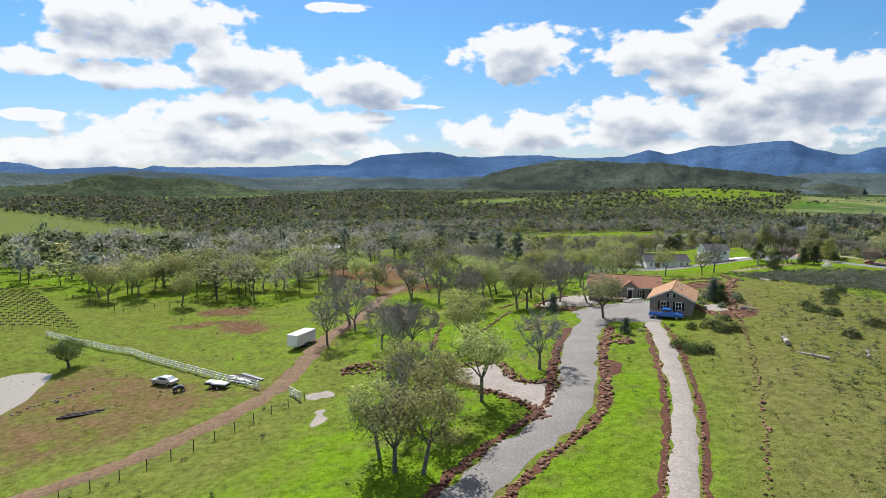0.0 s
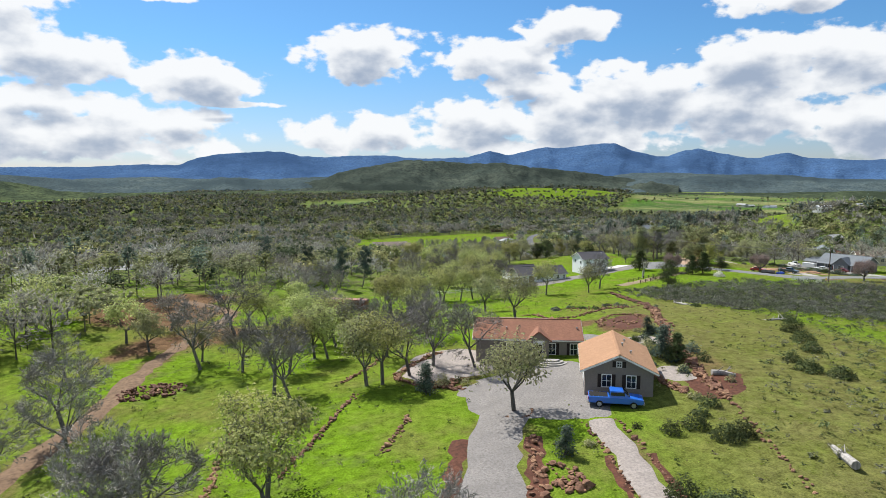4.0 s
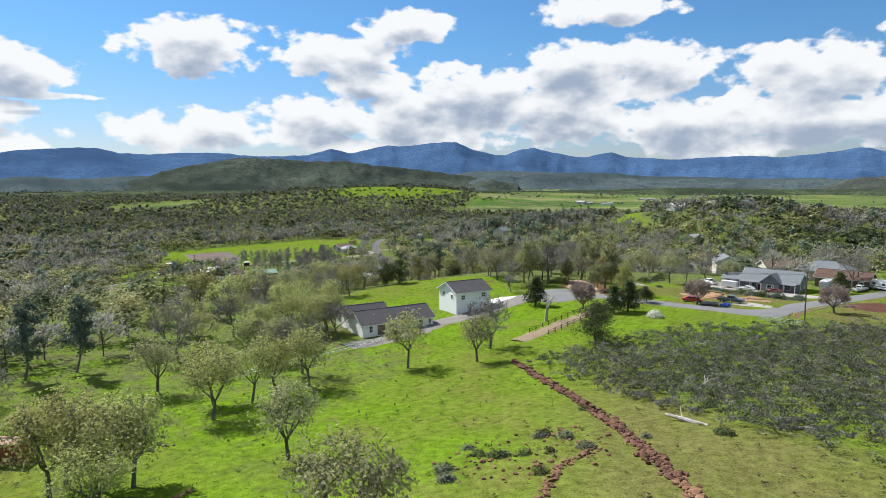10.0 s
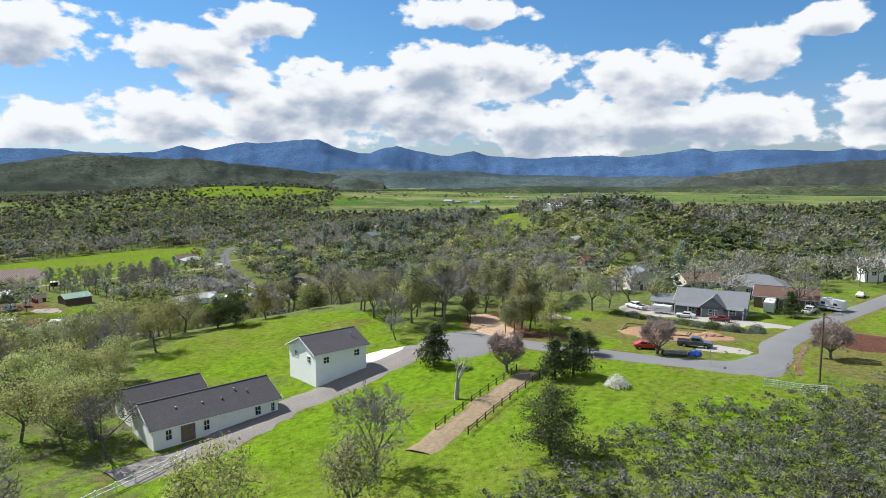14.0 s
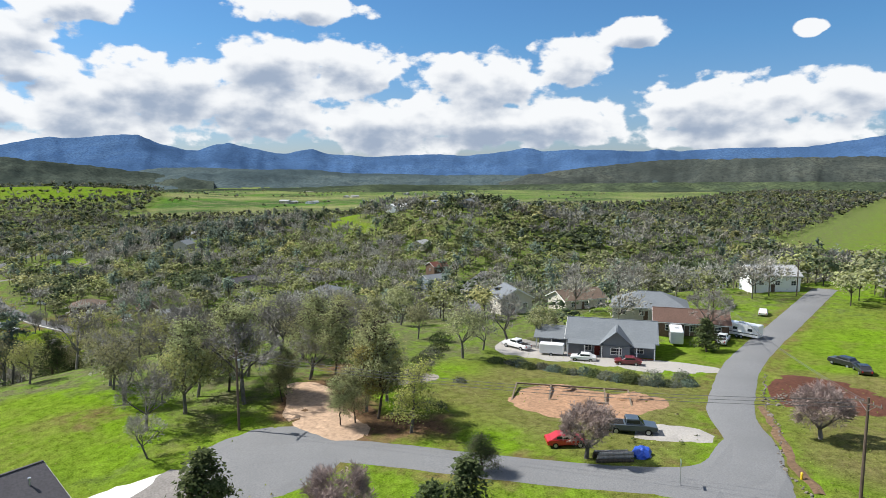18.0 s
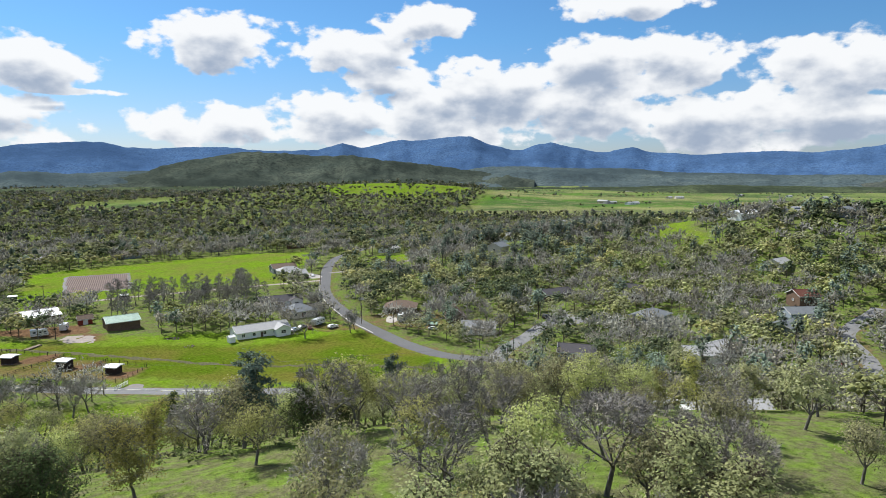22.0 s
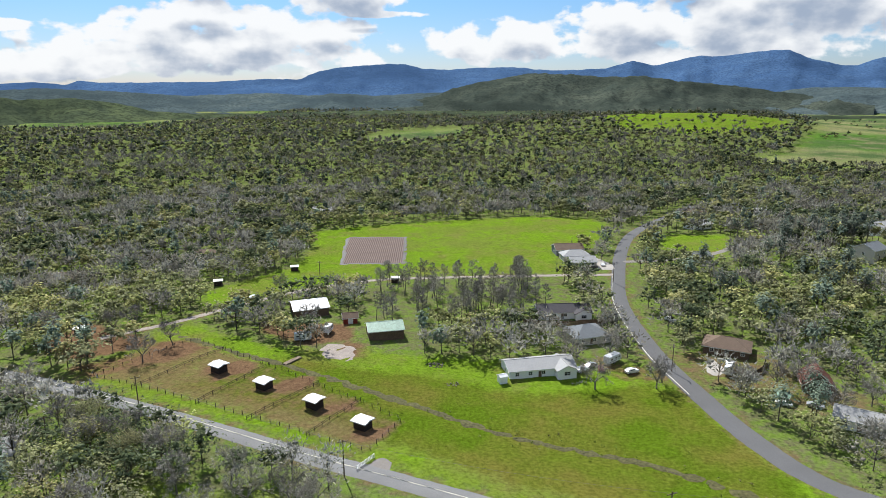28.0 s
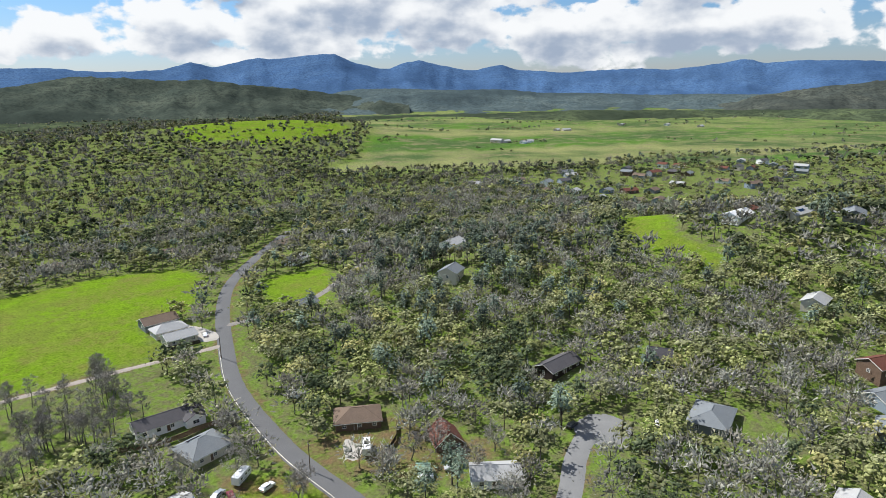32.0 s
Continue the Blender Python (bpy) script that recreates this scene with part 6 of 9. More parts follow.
def shrub_mesh(seed, mat_, n=70, size=0.22, rad=0.7, h=0.8):
    r = random.Random(seed)
    tips = []
    for _ in range(n):
        a, u = r.uniform(0, 6.28), math.sqrt(r.random())
        tips.append((Vector((math.cos(a) * u * rad, math.sin(a) * u * rad, h * (0.15 + 0.85 * (1 - u * u)) * r.uniform(0.35, 1.0))), Vector((0, 0, 1))))
    V, F = leaves(tips, 2, size, 0.14, seed)
    for k in range(5):
        b = len(V)
        a = 6.28 * k / 5
        V += [(0.04, 0, -0.1), (-0.04, 0.03, -0.1), (math.cos(a) * rad * 0.6, math.sin(a) * rad * 0.6, h * 0.6)]
        F.append((b, b + 1, b + 2))
    m = bpy.data.meshes.new("shrub")
    m.from_pydata(V, [], F)
    m.materials.append(mat_)
    return m


# ---- hilltop: house, garage, drive ----
house("ranch_house", 40.2, 141.3, -19, 14.5, 8.5, 2.9, 1.7, M_TAUPE, M_ROOF_RUST, "taupe ranch house with a rust-red shingle roof and white-trimmed windows", group="hilltop houses",
      windows=[("f", -2.2, 1.6, 1.5, 0.95), ("f", 3.4, 1.4, 0.9, 1.5), ("f", 6.4, 1.4, 0.9, 1.5), ("r", -1.5, 1.6, 1.0, 1.0), ("l", 1.5, 1.6, 1.2, 1.0), ("b", 2, 1.6, 1.2, 1.0)], doors=[("f", 1.5, 1.0, 2.1, M_DARKWALL)], shutters=M_DARKWALL,
      vent=[(-4.5, -1.2, 4.0), (-3, -2.4, 3.6), (7, -2.2, 3.7)])
house("garage", 44.4, 122.6, -24, 7.5, 10.8, 2.8, 1.75, M_TAUPE, M_ROOF_TAN, "taupe garage with a tan shingle roof and two shuttered windows", "garage", roof="y", group="hilltop houses",
      windows=[("f", -1.35, 1.5, 0.95, 1.35), ("f", 1.35, 1.5, 0.95, 1.35), ("f", 0, 3.45, 0.45, 0.5)], garage=[("l", -2.6, 3.2), ("l", 1.6, 3.2)], shutters=M_DARKWALL, vent=[(1.2, 2.5, 4.0), (0.7, -0.5, 4.3), (1.5, -2.5, 3.9)])
pickup(40.6, 115.4, -24, P_BLUE, "bright blue pickup truck parked before the garage")

# ---- hill: white houses ----
house("long_white_house", 90.3, 261.8, 3, 17.5, 8.5, 2.9, 2.1, M_WHITE, M_ROOF_CHAR, "long white single-storey house with a charcoal shingle roof", group="white houses",
      windows=[("f", -6.8, 1.6, 0.7, 1.3), ("f", -1.8, 1.6, 0.7, 1.3), ("f", 5.6, 1.7, 0.8, 1.2), ("f", 7.9, 1.7, 0.5, 1.2), ("r", 0, 1.6, 1.2, 1.0)], doors=[("f", -4.3, 1.9, 2.3, M_WOOD)], vent=[(-5, -2, 3.9), (-1.5, -2.2, 3.8), (1.2, -2.3, 3.8), (3.5, -1.2, 4.4), (5, -2, 4.0)])
house("low_grey_roof_house", 87.0, 272.0, 3, 11.0, 7.0, 2.6, 1.9, M_WHITE, M_ROOF_CHAR, "white annex with a charcoal roof behind the long house", roof="x", group="white houses", windows=plain_windows(11, 7, 2.6, 2))
house("white_garage_building", 112.3, 266.6, 2, 9.6, 8.6, 5.0, 1.9, M_WHITE, M_ROOF_CHAR, "two-storey white building with a charcoal roof and small windows", group="white houses",
      windows=[("f", -2.9, 3.6, 0.95, 0.95), ("f", 2.9, 3.8, 0.95, 0.95), ("l", 2.2, 3.6, 0.8, 0.95), ("l", -1.8, 3.8, 0.8, 0.95), ("r", 0, 3.6, 1.0, 1.0)], garage=[("r", 0, 5.0)], vent=[(3.3, -2.0, 6.4)])

# ---- hill: street ----
house("grey_porch_house", 210.0, 251.4, -69, 15.5, 11.0, 3.4, 2.5, M_GREYWALL, M_ROOF_GREY, "slate-grey house with a white-posted porch and grey roof", group="street houses", porch=(15.2, 2.4, 0),
      windows=[("f", -4, 1.8, 1.2, 1.2), ("f", 5, 1.8, 1.4, 1.2), ("r", -2, 1.8, 1.4, 1.3), ("r", 2, 1.8, 1.4, 1.3), ("l", 0, 1.8, 1.2, 1.2)], wing=(1.0, -5.2, 4.6, 5.0, "y"), doors=[("f", -2.4, 1.0, 2.1, M_REDWALL)])
gh = next(o for o in bpy.data.objects if o.name.startswith("grey_porch_house"))
part("carport_roof", gable_roof(6.0, 8.0, 2.6, 1.5, "x", 0.3), M_ROOF_GREY, gh).matrix_basis = pose(-10.9, 0, 0)
part("carport_wall", boxes((-13.7, -7.76, 0.2, 3.9, -0.5, 2.6)), M_GREYWALL, gh)
part("carport_beam", boxes((-13.9, -7.76, -3.9, -3.6, 2.35, 2.6)), M_WHITE_TRIM, gh)
for k in range(3):
    part("carport_post", boxes((-13.8 + 2.8 * k, -13.6 + 2.8 * k, -3.85, -3.65, -0.4, 2.4)), M_WHITE_TRIM, gh)
for k in range(5):
    if k not in (1, 2, 3):
        part("porch_railing", boxes((-7.4 + k * 3.0, -4.6 + k * 3.0, -7.82, -7.76, 0.85, 0.95), *[(-7.3 + k * 3.0 + q * 0.26, -7.25 + k * 3.0 + q * 0.26, -7.81, -7.77, 0.2, 0.86) for q in range(11)], (-7.4 + k * 3.0, -4.6 + k * 3.0, -7.82, -7.76, 0.16, 0.24)), M_REDWALL, gh)
pickup(165.6, 230.9, -62, P_GREY, "dark slate pickup truck parked on a short drive")
car(157.2, 235.0, -50, P_RED, "shiny red car under the budding tree")
VALLEY = [
    (234, 288, -40, 8, 9, 4.6, 2.0, M_CREAM, M_ROOF_GREY, "y", "pale two-storey house with solar panels on its grey roof"),
    (247, 276, -30, 12, 8, 2.8, 1.8, M_CREAM, M_ROOF_BROWN, "x", "cream house with a brown roof below the hill"),
    (241, 255, -70, 16, 11, 3.0, 2.6, M_CREAM, M_ROOF_GREY, "hip", "tan house with a broad grey roof beside the street"),
    (231, 243, -70, 14, 9, 2.8, 1.8, M_BROWNWALL, M_ROOF_RUSTY, "x", "brown house with a low rust-brown roof"),
    (286, 238, -60, 12, 10, 4.5, 2.0, M_WHITE, M_ROOF_PALE, "x", "tall white house with a pale roof up the street"),
    (208, 201, 20, 13, 10, 4.8, 2.2, M_CREAM, M_ROOF_GREY, "x", "cream two-storey house above the bark terrace"),
    (167.0, 502.5, 10, 21, 9, 2.8, 1.7, M_WHITE, M_ROOF_PALE, "x", "long white farmhouse with a pale grey roof in the pasture"),
    (188, 527, 15, 13, 11, 2.8, 2.4, M_CREAM, M_ROOF_GREY, "hip", "pale house with a grey hipped roof and solar panels"),
    (184, 549, 2, 20, 8, 2.8, 1.9, M_WHITE, M_ROOF_CHAR, "x", "white house with a charcoal roof behind a board fence"),
    (206, 612, 5, 12, 8, 2.8, 1.8, M_CREAM, M_ROOF_PALE, "x", "pale house with a light roof beside the main road"),
    (205, 623, 5, 13, 8, 2.8, 2.0, M_CREAM, M_ROOF_PALE, "hip", "pale house with a light hipped roof"),
    (204, 635, 5, 14, 9, 2.8, 2.0, M_GREYWALL, M_ROOF_BROWN, "x", "grey-brown house with a brown roof beside the road"),
    (232, 514, -28, 14, 10, 2.7, 2.2, M_BROWNWALL, M_ROOF_BROWN, "hip", "brown house with a hipped brown roof"),
    (246, 487, -20, 8, 9, 2.2, 3.6, M_BROWNWALL, M_ROOF_RED, "y", "steep-roofed brown chalet among oaks"),
    (245, 464, -35, 13, 8, 2.8, 1.7, M_WHITE, M_ROOF_PALE, "x", "white house with a pale grey roof beside the road"),
    (257, 417, -40, 12, 8, 2.8, 1.8, M_BLUEWALL, M_ROOF_CHAR, "x", "blue-grey house with a charcoal roof"),
    (292, 395, -35, 13, 8, 2.8, 1.8, M_WHITE, M_ROOF_PALE, "x", "white house with a pale roof among bare oaks"),
    (237, 369, -25, 19, 11, 3.0, 2.0, M_CREAM, M_ROOF_PALE, "hip", "house with a broad pale grey roof on the slope"),
    (244, 345, -25, 18, 10, 3.2, 1.8, M_WHITE, M_ROOF_PALE, "x", "white house with a pale grey roof and concrete drive"),
    (313, 442, 20, 15, 11, 2.9, 2.2, M_GREYWALL, M_ROOF_GREY, "hip", "grey house with a hipped roof by the turning circle"),
    (304, 496, 5, 16, 8, 2.7, 1.8, M_DARKWALL, M_ROOF_CHAR, "x", "dark house with a charcoal roof deep in oaks"),
    (333, 474, 30, 7, 8, 2.4, 3.6, M_DARKWALL, M_ROOF_CHAR, "y", "small dark cabin with a steep green-black roof"),
    (322, 580, 30, 10, 9, 4.8, 2.2, M_CREAM, M_ROOF_GREY, "x", "two-storey pale house on the wooded slope"),
    (353, 618, 20, 13, 9, 4.8, 2.0, M_WHITE, M_ROOF_PALE, "x", "white two-storey house on the wooded hill"),
    (262, 612, 10, 10, 7, 2.8, 1.8, M_WHITE, M_ROOF_GREY, "x", "small white house beside the main road"),
    (293, 688, 25, 14, 9, 3.2, 1.9, M_WHITE, M_ROOF_PALE, "x", "white house at the far end of the road"),
    (309, 738, 10, 16, 9, 3, 1.8, M_CREAM, M_ROOF_BROWN, "x", "pale house with a brown roof at the road's end"),
    (363, 412, -20, 13, 9, 3, 1.8, M_BLUEWALL, M_ROOF_GREY, "x", "blue-grey house near the foot of the hill"),
    (376, 420, -20, 9, 9, 5, 2.0, M_BROWNWALL, M_ROOF_RED, "x", "tall brown house with a dark red roof"),
    (300, 398, 10, 12, 8, 2.8, 1.6, M_CREAM, M_ROOF_PALE, "x", "pale house half hidden by trees"),
    (345, 405, 15, 11, 8, 2.8, 1.6, M_GREYWALL, M_ROOF_GREY, "x", "grey house half hidden by trees"),
]
for x, y, yaw, w, d, h, rise, wm, rm, kind, lab in VALLEY:
    house("house", x, y, yaw, w, d, h, rise, wm, rm, lab, roof=kind, windows=plain_windows(w, d, h, max(2, int(w / 4)), 2 if d > 9 else 1), doors=[("f", -0.8, 1.0, 2.05, M_BROWNWALL)], wing=(w * 0.34, -2.4, 6.0, d, "y") if w > 19 else None, solar=(-3, 2.6, 4, 1) if "solar" in lab else None)

# ---- farm ----
house("green_roofed_barn", 117.5, 528.5, 12, 12, 9, 3.4, 1.7, M_BROWNWALL, M_ROOF_GREEN, "brown barn with a weathered green metal roof", "barn", over=0.4)
house("pale_roofed_barn", 87, 552, 20, 13, 12, 3.4, 1.8, M_BROWNWALL, M_ROOF_WHITE, "dark barn with a pale metal roof", "barn", over=0.4)
for x, y in ((70, 496.5), (86, 486), (102, 475.5), (116, 465.5)):
    house("field_shelter", x, y, -33, 3.6, 3.2, 2.4, 0.25, M_DARKWALL, M_ROOF_WHITE, "small dark timber field shelter with a white metal roof", "shed", over=0.55, group="field shelters in the paddocks", trim=M_ROOF_WHITE)

# ---- stone borders and rubble ----
stones("drive_border", [p for o in (-3.5, 3.5) for p in scatter_line(side_line(WAY_DRIVE[:6] if o > 0 else WAY_DRIVE[:7], o), 0.75, 0.45, 4, 2)], "border of rough red volcanic stones along the gravel drive", group="stone borders", limit=260)
stones("path_border", [p for o in (-1.75, 1.75) for p in scatter_line(side_line(WAY_PATH, o), 0.6, 0.2, 5, 1)], "low edging of red stones along the pale path", size=(0.25, 0.6), group="stone borders", limit=170)
stones("spur_border", scatter_line(smooth_line(SPUR_EDGE, 1.5), 0.55, 0.5, 6, 3), "border of red stones round the turning spur", group="stone borders", limit=150)
stones("meadow_stone_line", scatter_line([(23, 42), (33, 63), (39, 77), (46, 94), (50.5, 106), (52.9, 113.2)], 0.7, 0.3, 8, 1), "long low line of red stones across the meadow", size=(0.25, 0.6), group="stone lines", limit=150)
stones("garden_stone_wall", scatter_line([(52.9, 113.2), (54.2, 117.5), (56.2, 123.7), (58.5, 129.8), (61.7, 138.3), (66, 145.5)], 0.42, 0.45, 19, 4), "broad low wall of tumbled red stones below the garden", group="stone lines", limit=160)
stones("ridge_stone_line", scatter_line([(66, 145.5), (68, 151), (73, 160), (80, 174), (88, 194), (95, 218)], 0.42, 0.5, 9, 4), "long broad line of tumbled red stones over the hill", group="stone lines", limit=260)
stones("hollow_stone_line", scatter_line([(52, 174), (54.2, 172), (53.8, 166), (57.6, 162.5), (63, 166), (68.3, 170.6), (75, 173.2)], 0.5, 0.35, 10, 2), "curved line of red stones on the slope", size=(0.3, 0.7), group="stone lines", limit=80)
stones("hollow_stone_ring", scatter_line([(56.5, 149.5), (57.3, 152.2), (60, 156.5), (63.5, 159.4), (67.9, 158.9), (67.4, 155)], 0.45, 0.35, 11, 3), "red stones round the scraped earth hollow", size=(0.25, 0.6), group="stone lines", limit=120)


def heap(cx, cy, rx, ry, n, seed, high=0.0):
    r = random.Random(seed)
    out = []
    for _ in range(n):
        a, u = r.uniform(0, 6.28), math.sqrt(r.random())
        out.append((cx + rx * u * math.cos(a), cy + ry * u * math.sin(a), high * (1 - u) * r.random()))
    return out


for cx, cy, rx, ry, n, high, lab in ((-12, 101, 5, 3, 120, 0.6, "heap of red rubble beside the track"), (-13, 150, 5, 4, 150, 0.7, "spread heap of reddish rubble by the track"), (70, 176, 11, 7, 150, 0.0, "wide scatter of reddish boulders on the slope"), (40, 166, 7, 6, 120, 0.1, "dark red boulders scattered on the grass"), (51, 163, 8, 4, 70, 0.0, "loose red boulders on the slope"), (62, 152, 3, 3, 26, 0.1, "red stones lying in the scraped hollow"),
                                     (26, 132, 3, 2, 60, 0.6, "heap of red stones by the gravel garden"), (28.8, 102, 1.6, 3, 60, 0.4, "red stones piled on the drive's island"), (49.6, 121, 0.8, 6, 110, 0.3, "bank of red stones along the garage"), (51.5, 137, 1.5, 3, 50, 0.3, "red stones edging the gravel court"),
                                     (-26, 226, 6, 3, 110, 0.5, "rubble heap on the bare earth"), (36, 206, 4, 3, 60, 0.4, "heap of dark field stones"), (50, 152, 3, 2, 60, 0.4, "red stones on the bare slope"), (192, 219, 4, 2, 60, 0.3, "pale stones edging the terrace")):
    stones("rock_heap", heap(cx, cy, rx, ry, n, int(cx * 3 + cy), high), lab, "rock heap", limit=25, group="rock heaps", size=(0.16, 0.62) if cy > 159 else (0.35, 0.9), seed=int(cx + cy), meshes=ROCKS if cy < 180 else ROCKS_GREY)
stones("tree_ring", [(29.8 + 2.0 * math.cos(a), 117.8 + 2.0 * math.sin(a)) for a in np.arange(0, 6.2, 0.22)], "ring of red stones round the forecourt oak", limit=40, group="stone borders", size=(0.35, 0.6))
stones("terrace_wall", scatter_line([(29, 148), (23, 143), (20, 137), (24, 131), (27, 128)], 0.5, 0.3, 21, 2), "rough red stone edging of the gravel garden", limit=100, group="stone borders")
stones("street_stone_edge", scatter_line([(157, 210), (165, 215), (176, 217), (190, 221), (206, 224)], 0.7, 0.25, 23, 1), "pale stones edging the street", limit=90, size=(0.25, 0.5), meshes=ROCKS_GREY, group="stone borders")

# ---- hilltop: house details ----
def house_frame(x, y, yaw):
    return Matrix.Translation((x, y, 0)) @ Matrix.Rotation(radians(yaw), 4, "Z")


rh = next(o for o in bpy.data.objects if o.name.startswith("ranch_house"))
part("porch_gable", gable_wall(2.8, 2.2, 2.9, 1.1, "y"), M_TAUPE, rh).matrix_basis = pose(1.5, -3.95, 0)
part("porch_gable_roof", gable_roof(2.8, 3.4, 2.9, 1.1, "y", 0.3), M_ROOF_RUST, rh).matrix_basis = pose(1.5, -3.5, 0)
fr = part("porch_trim", boxes((-0.75, 0.75, -0.06, 0.02, 2.35, 2.75)), M_WHITE_TRIM, rh)
fr.matrix_basis = pose(1.5, -5.06, 0)
door(rh, pose(1.5, -5.06, 0.1), 1.0, 2.1, M_DARKWALL, M_WHITE_TRIM)
patio = thing("patio_cover", 41.7, 149.6, -19, None, "flat tan metal patio cover behind the ranch house", "patio cover")
part("cover_panel", boxes((-5.2, 5.2, -2.2, 2.2, 2.75, 2.87)), M_TAUPE, patio)
for k in range(7):
    part("cover_rib", boxes((-5.2 + k * 1.7, -5.1 + k * 1.7, -2.2, 2.2, 2.872, 2.91)), M_ROOF_BROWN, patio)
for sx in (-5, 0, 5):
    part("cover_post", boxes((sx - 0.08, sx + 0.08, 1.8, 1.96, -0.3, 2.75)), M_WHITE_TRIM, patio)
deck = thing("front_deck", 37.8, 134.9, -19, None, "timber deck with railings before the ranch house", "deck")
part("deck_floor", boxes((-3.6, 1.2, -1.2, 1.7, 0.42, 0.52)), M_WOOD, deck)
part("deck_skirt", boxes((-3.5, 1.1, -1.1, 1.6, -0.4, 0.42)), M_BROWNWALL, deck)
for k in range(9):
    part("baluster_post", boxes((-3.55 + k * 0.58, -3.45 + k * 0.58, -1.18, -1.08, 0.52, 1.42)), M_WOOD, deck)
part("handrail", boxes((-3.6, 1.2, -1.2, -1.06, 1.42, 1.5)), M_WOOD, deck)
part("mid_rail", boxes((-3.6, 1.2, -1.16, -1.1, 0.92, 0.98)), M_WOOD, deck)
steps = thing("front_steps", 40.3, 132.6, -19, None, "four curved pale stone steps up to the front door", "steps")
for k in range(4):
    bm = bmesh.new()
    rad = 2.7 - 0.5 * k
    ring = [(rad * math.cos(a), -rad * 0.85 * math.sin(a)) for a in np.linspace(0, math.pi, 12)]
    lo, hi = [bm.verts.new((*q, -0.3 if k == 0 else 0.17 * k)) for q in ring], [bm.verts.new((*q, 0.17 * (k + 1))) for q in ring]
    bm.faces.new(hi[::-1])
    for i in range(12):
        bm.faces.new((lo[i], lo[(i + 1) % 12], hi[(i + 1) % 12], hi[i]))
    bmesh.ops.recalc_face_normals(bm, faces=bm.faces[:])
    part("step", bm, M_CONCRETE, steps)


def bush(x, y, rad, h, mat_, label, seed, n=220, size=0.12):
    t = thing("bush", x, y, seed * 47 % 360, None, label, "bush", "garden bushes")
    m = shrub_mesh(seed, mat_, int(n * min(2.5, rad * rad)), size, rad, h)
    o = new("foliage", m)
    o.parent = t
    return t


for k, (x, y, rad, h) in enumerate(((42, 107, 1.0, 1.5), (45, 107.5, 1.3, 1.8), (46, 104, 1.5, 1.7), (48, 104.5, 1.3, 1.6), (36, 96, 1.4, 2.0), (37, 93.5, 1.5, 1.8), (39, 93.5, 1.3, 1.6), (50, 112, 1.0, 1.5), (47.5, 110, 0.8, 1.2), (71, 124, 1.2, 1.4), (81, 133, 1.8, 1.8), (89, 144, 1.8, 2.0),
                                    (70, 120, 1.7, 1.7), (72, 117, 1.6, 1.6), (94, 151, 1.5, 1.6), (78, 128, 1.4, 1.6), (84, 139, 1.5, 1.4), (75, 110, 1.8, 1.6), (66, 102, 1.5, 1.4), (70, 96, 1.7, 1.5))):
    bush(x, y, rad, h, M_LEAF_DARK, "rounded dark green bush on the meadow", 300 + k)
for k, (x, y, rad, h) in enumerate(((62, 143, 1.0, 1.5), (60, 144, 0.7, 0.6), (56.2, 138.3, 0.8, 0.9), (53, 134.5, 0.9, 1.6), (54, 131.5, 1.2, 2.2), (55.6, 127.4, 1.3, 1.8), (53.8, 122.6, 0.7, 1.0), (49.7, 114.3, 0.8, 0.7), (51, 131, 0.7, 0.8), (51.6, 126.4, 0.7, 0.7), (27.6, 129.7, 0.6, 1.2), (57, 135.5, 0.8, 0.8), (59, 140, 0.7, 0.6), (25, 131, 1.0, 1.9), (27, 131.5, 0.6, 1.1), (55, 127, 1.1, 1.6), (52, 130, 0.9, 1.3), (56, 138, 0.8, 0.9), (61, 142, 0.7, 1.4), (54, 123, 0.8, 1.1), (59, 126, 0.9, 1.4), (60, 130, 1.1, 1.6), (57, 118, 0.6, 0.9), (53, 135, 0.7, 0.8), (58, 139, 0.7, 0.8), (62, 137, 0.8, 1.0), (37.5, 135.5, 0.8, 1.0), (41, 136.5, 0.6, 0.8), (33.5, 107, 0.6, 0.6), (39.5, 109, 0.5, 0.5))):
    bush(x, y, rad, h, M_LEAF_PINE if k % 3 == 0 else (M_LEAF_OLIVE if k % 3 == 1 else M_LEAF_DARK), "planted garden shrub among gravel and stones", 340 + k)
plant("bluespruce", 54.2, 128.3, 0.85)
plant("conifer", 55.2, 126.4, 0.55)
plant("bluespruce", 60.6, 142.2, 0.55)
plant("bluespruce", 22.5, 129.5, 0.75)
plant("bluespruce", 30.5, 106, 0.6)
plant("willow", -70, 117.5, 1.0)
plant("dead", 118, 240, 1.0)
bush(135.5, 225.5, 1.7, 1.8, M_LEAF_PALE, "white-flowering bush on the grass", 371)
r = random.Random(44)
for k, (x, y, a) in enumerate(along([(187, 262), (188, 255), (190, 249), (188.5, 243), (189, 236), (193, 232)], 1.9)):
    bush(x + r.gauss(0, 0.5), y + r.gauss(0, 0.4), r.uniform(1.0, 1.7), r.uniform(0.9, 1.7), (M_LEAF_DARK, M_LEAF_SCRUB, M_LEAF_PINE)[k % 3], "low grey-green hedge bush before the grey house", 380 + k)
for k, (x, y, rad, h) in enumerate(((191, 237, 2.2, 2.3), (189, 240, 2.0, 2.0), (196, 234, 1.6, 1.5), (159.5, 254, 0.9, 0.9), (171, 259, 1.0, 0.8), (177, 271, 2.0, 1.8), (182, 273, 2.2, 1.9), (188, 276, 2.0, 2.2), (172, 274, 1.8, 1.6), (194, 280, 2.4, 2.4))):
    bush(x, y, rad, h, M_LEAF_DARK if k % 2 else M_LEAF_SCRUB, "wild grey-green bush on the slope", 420 + k)


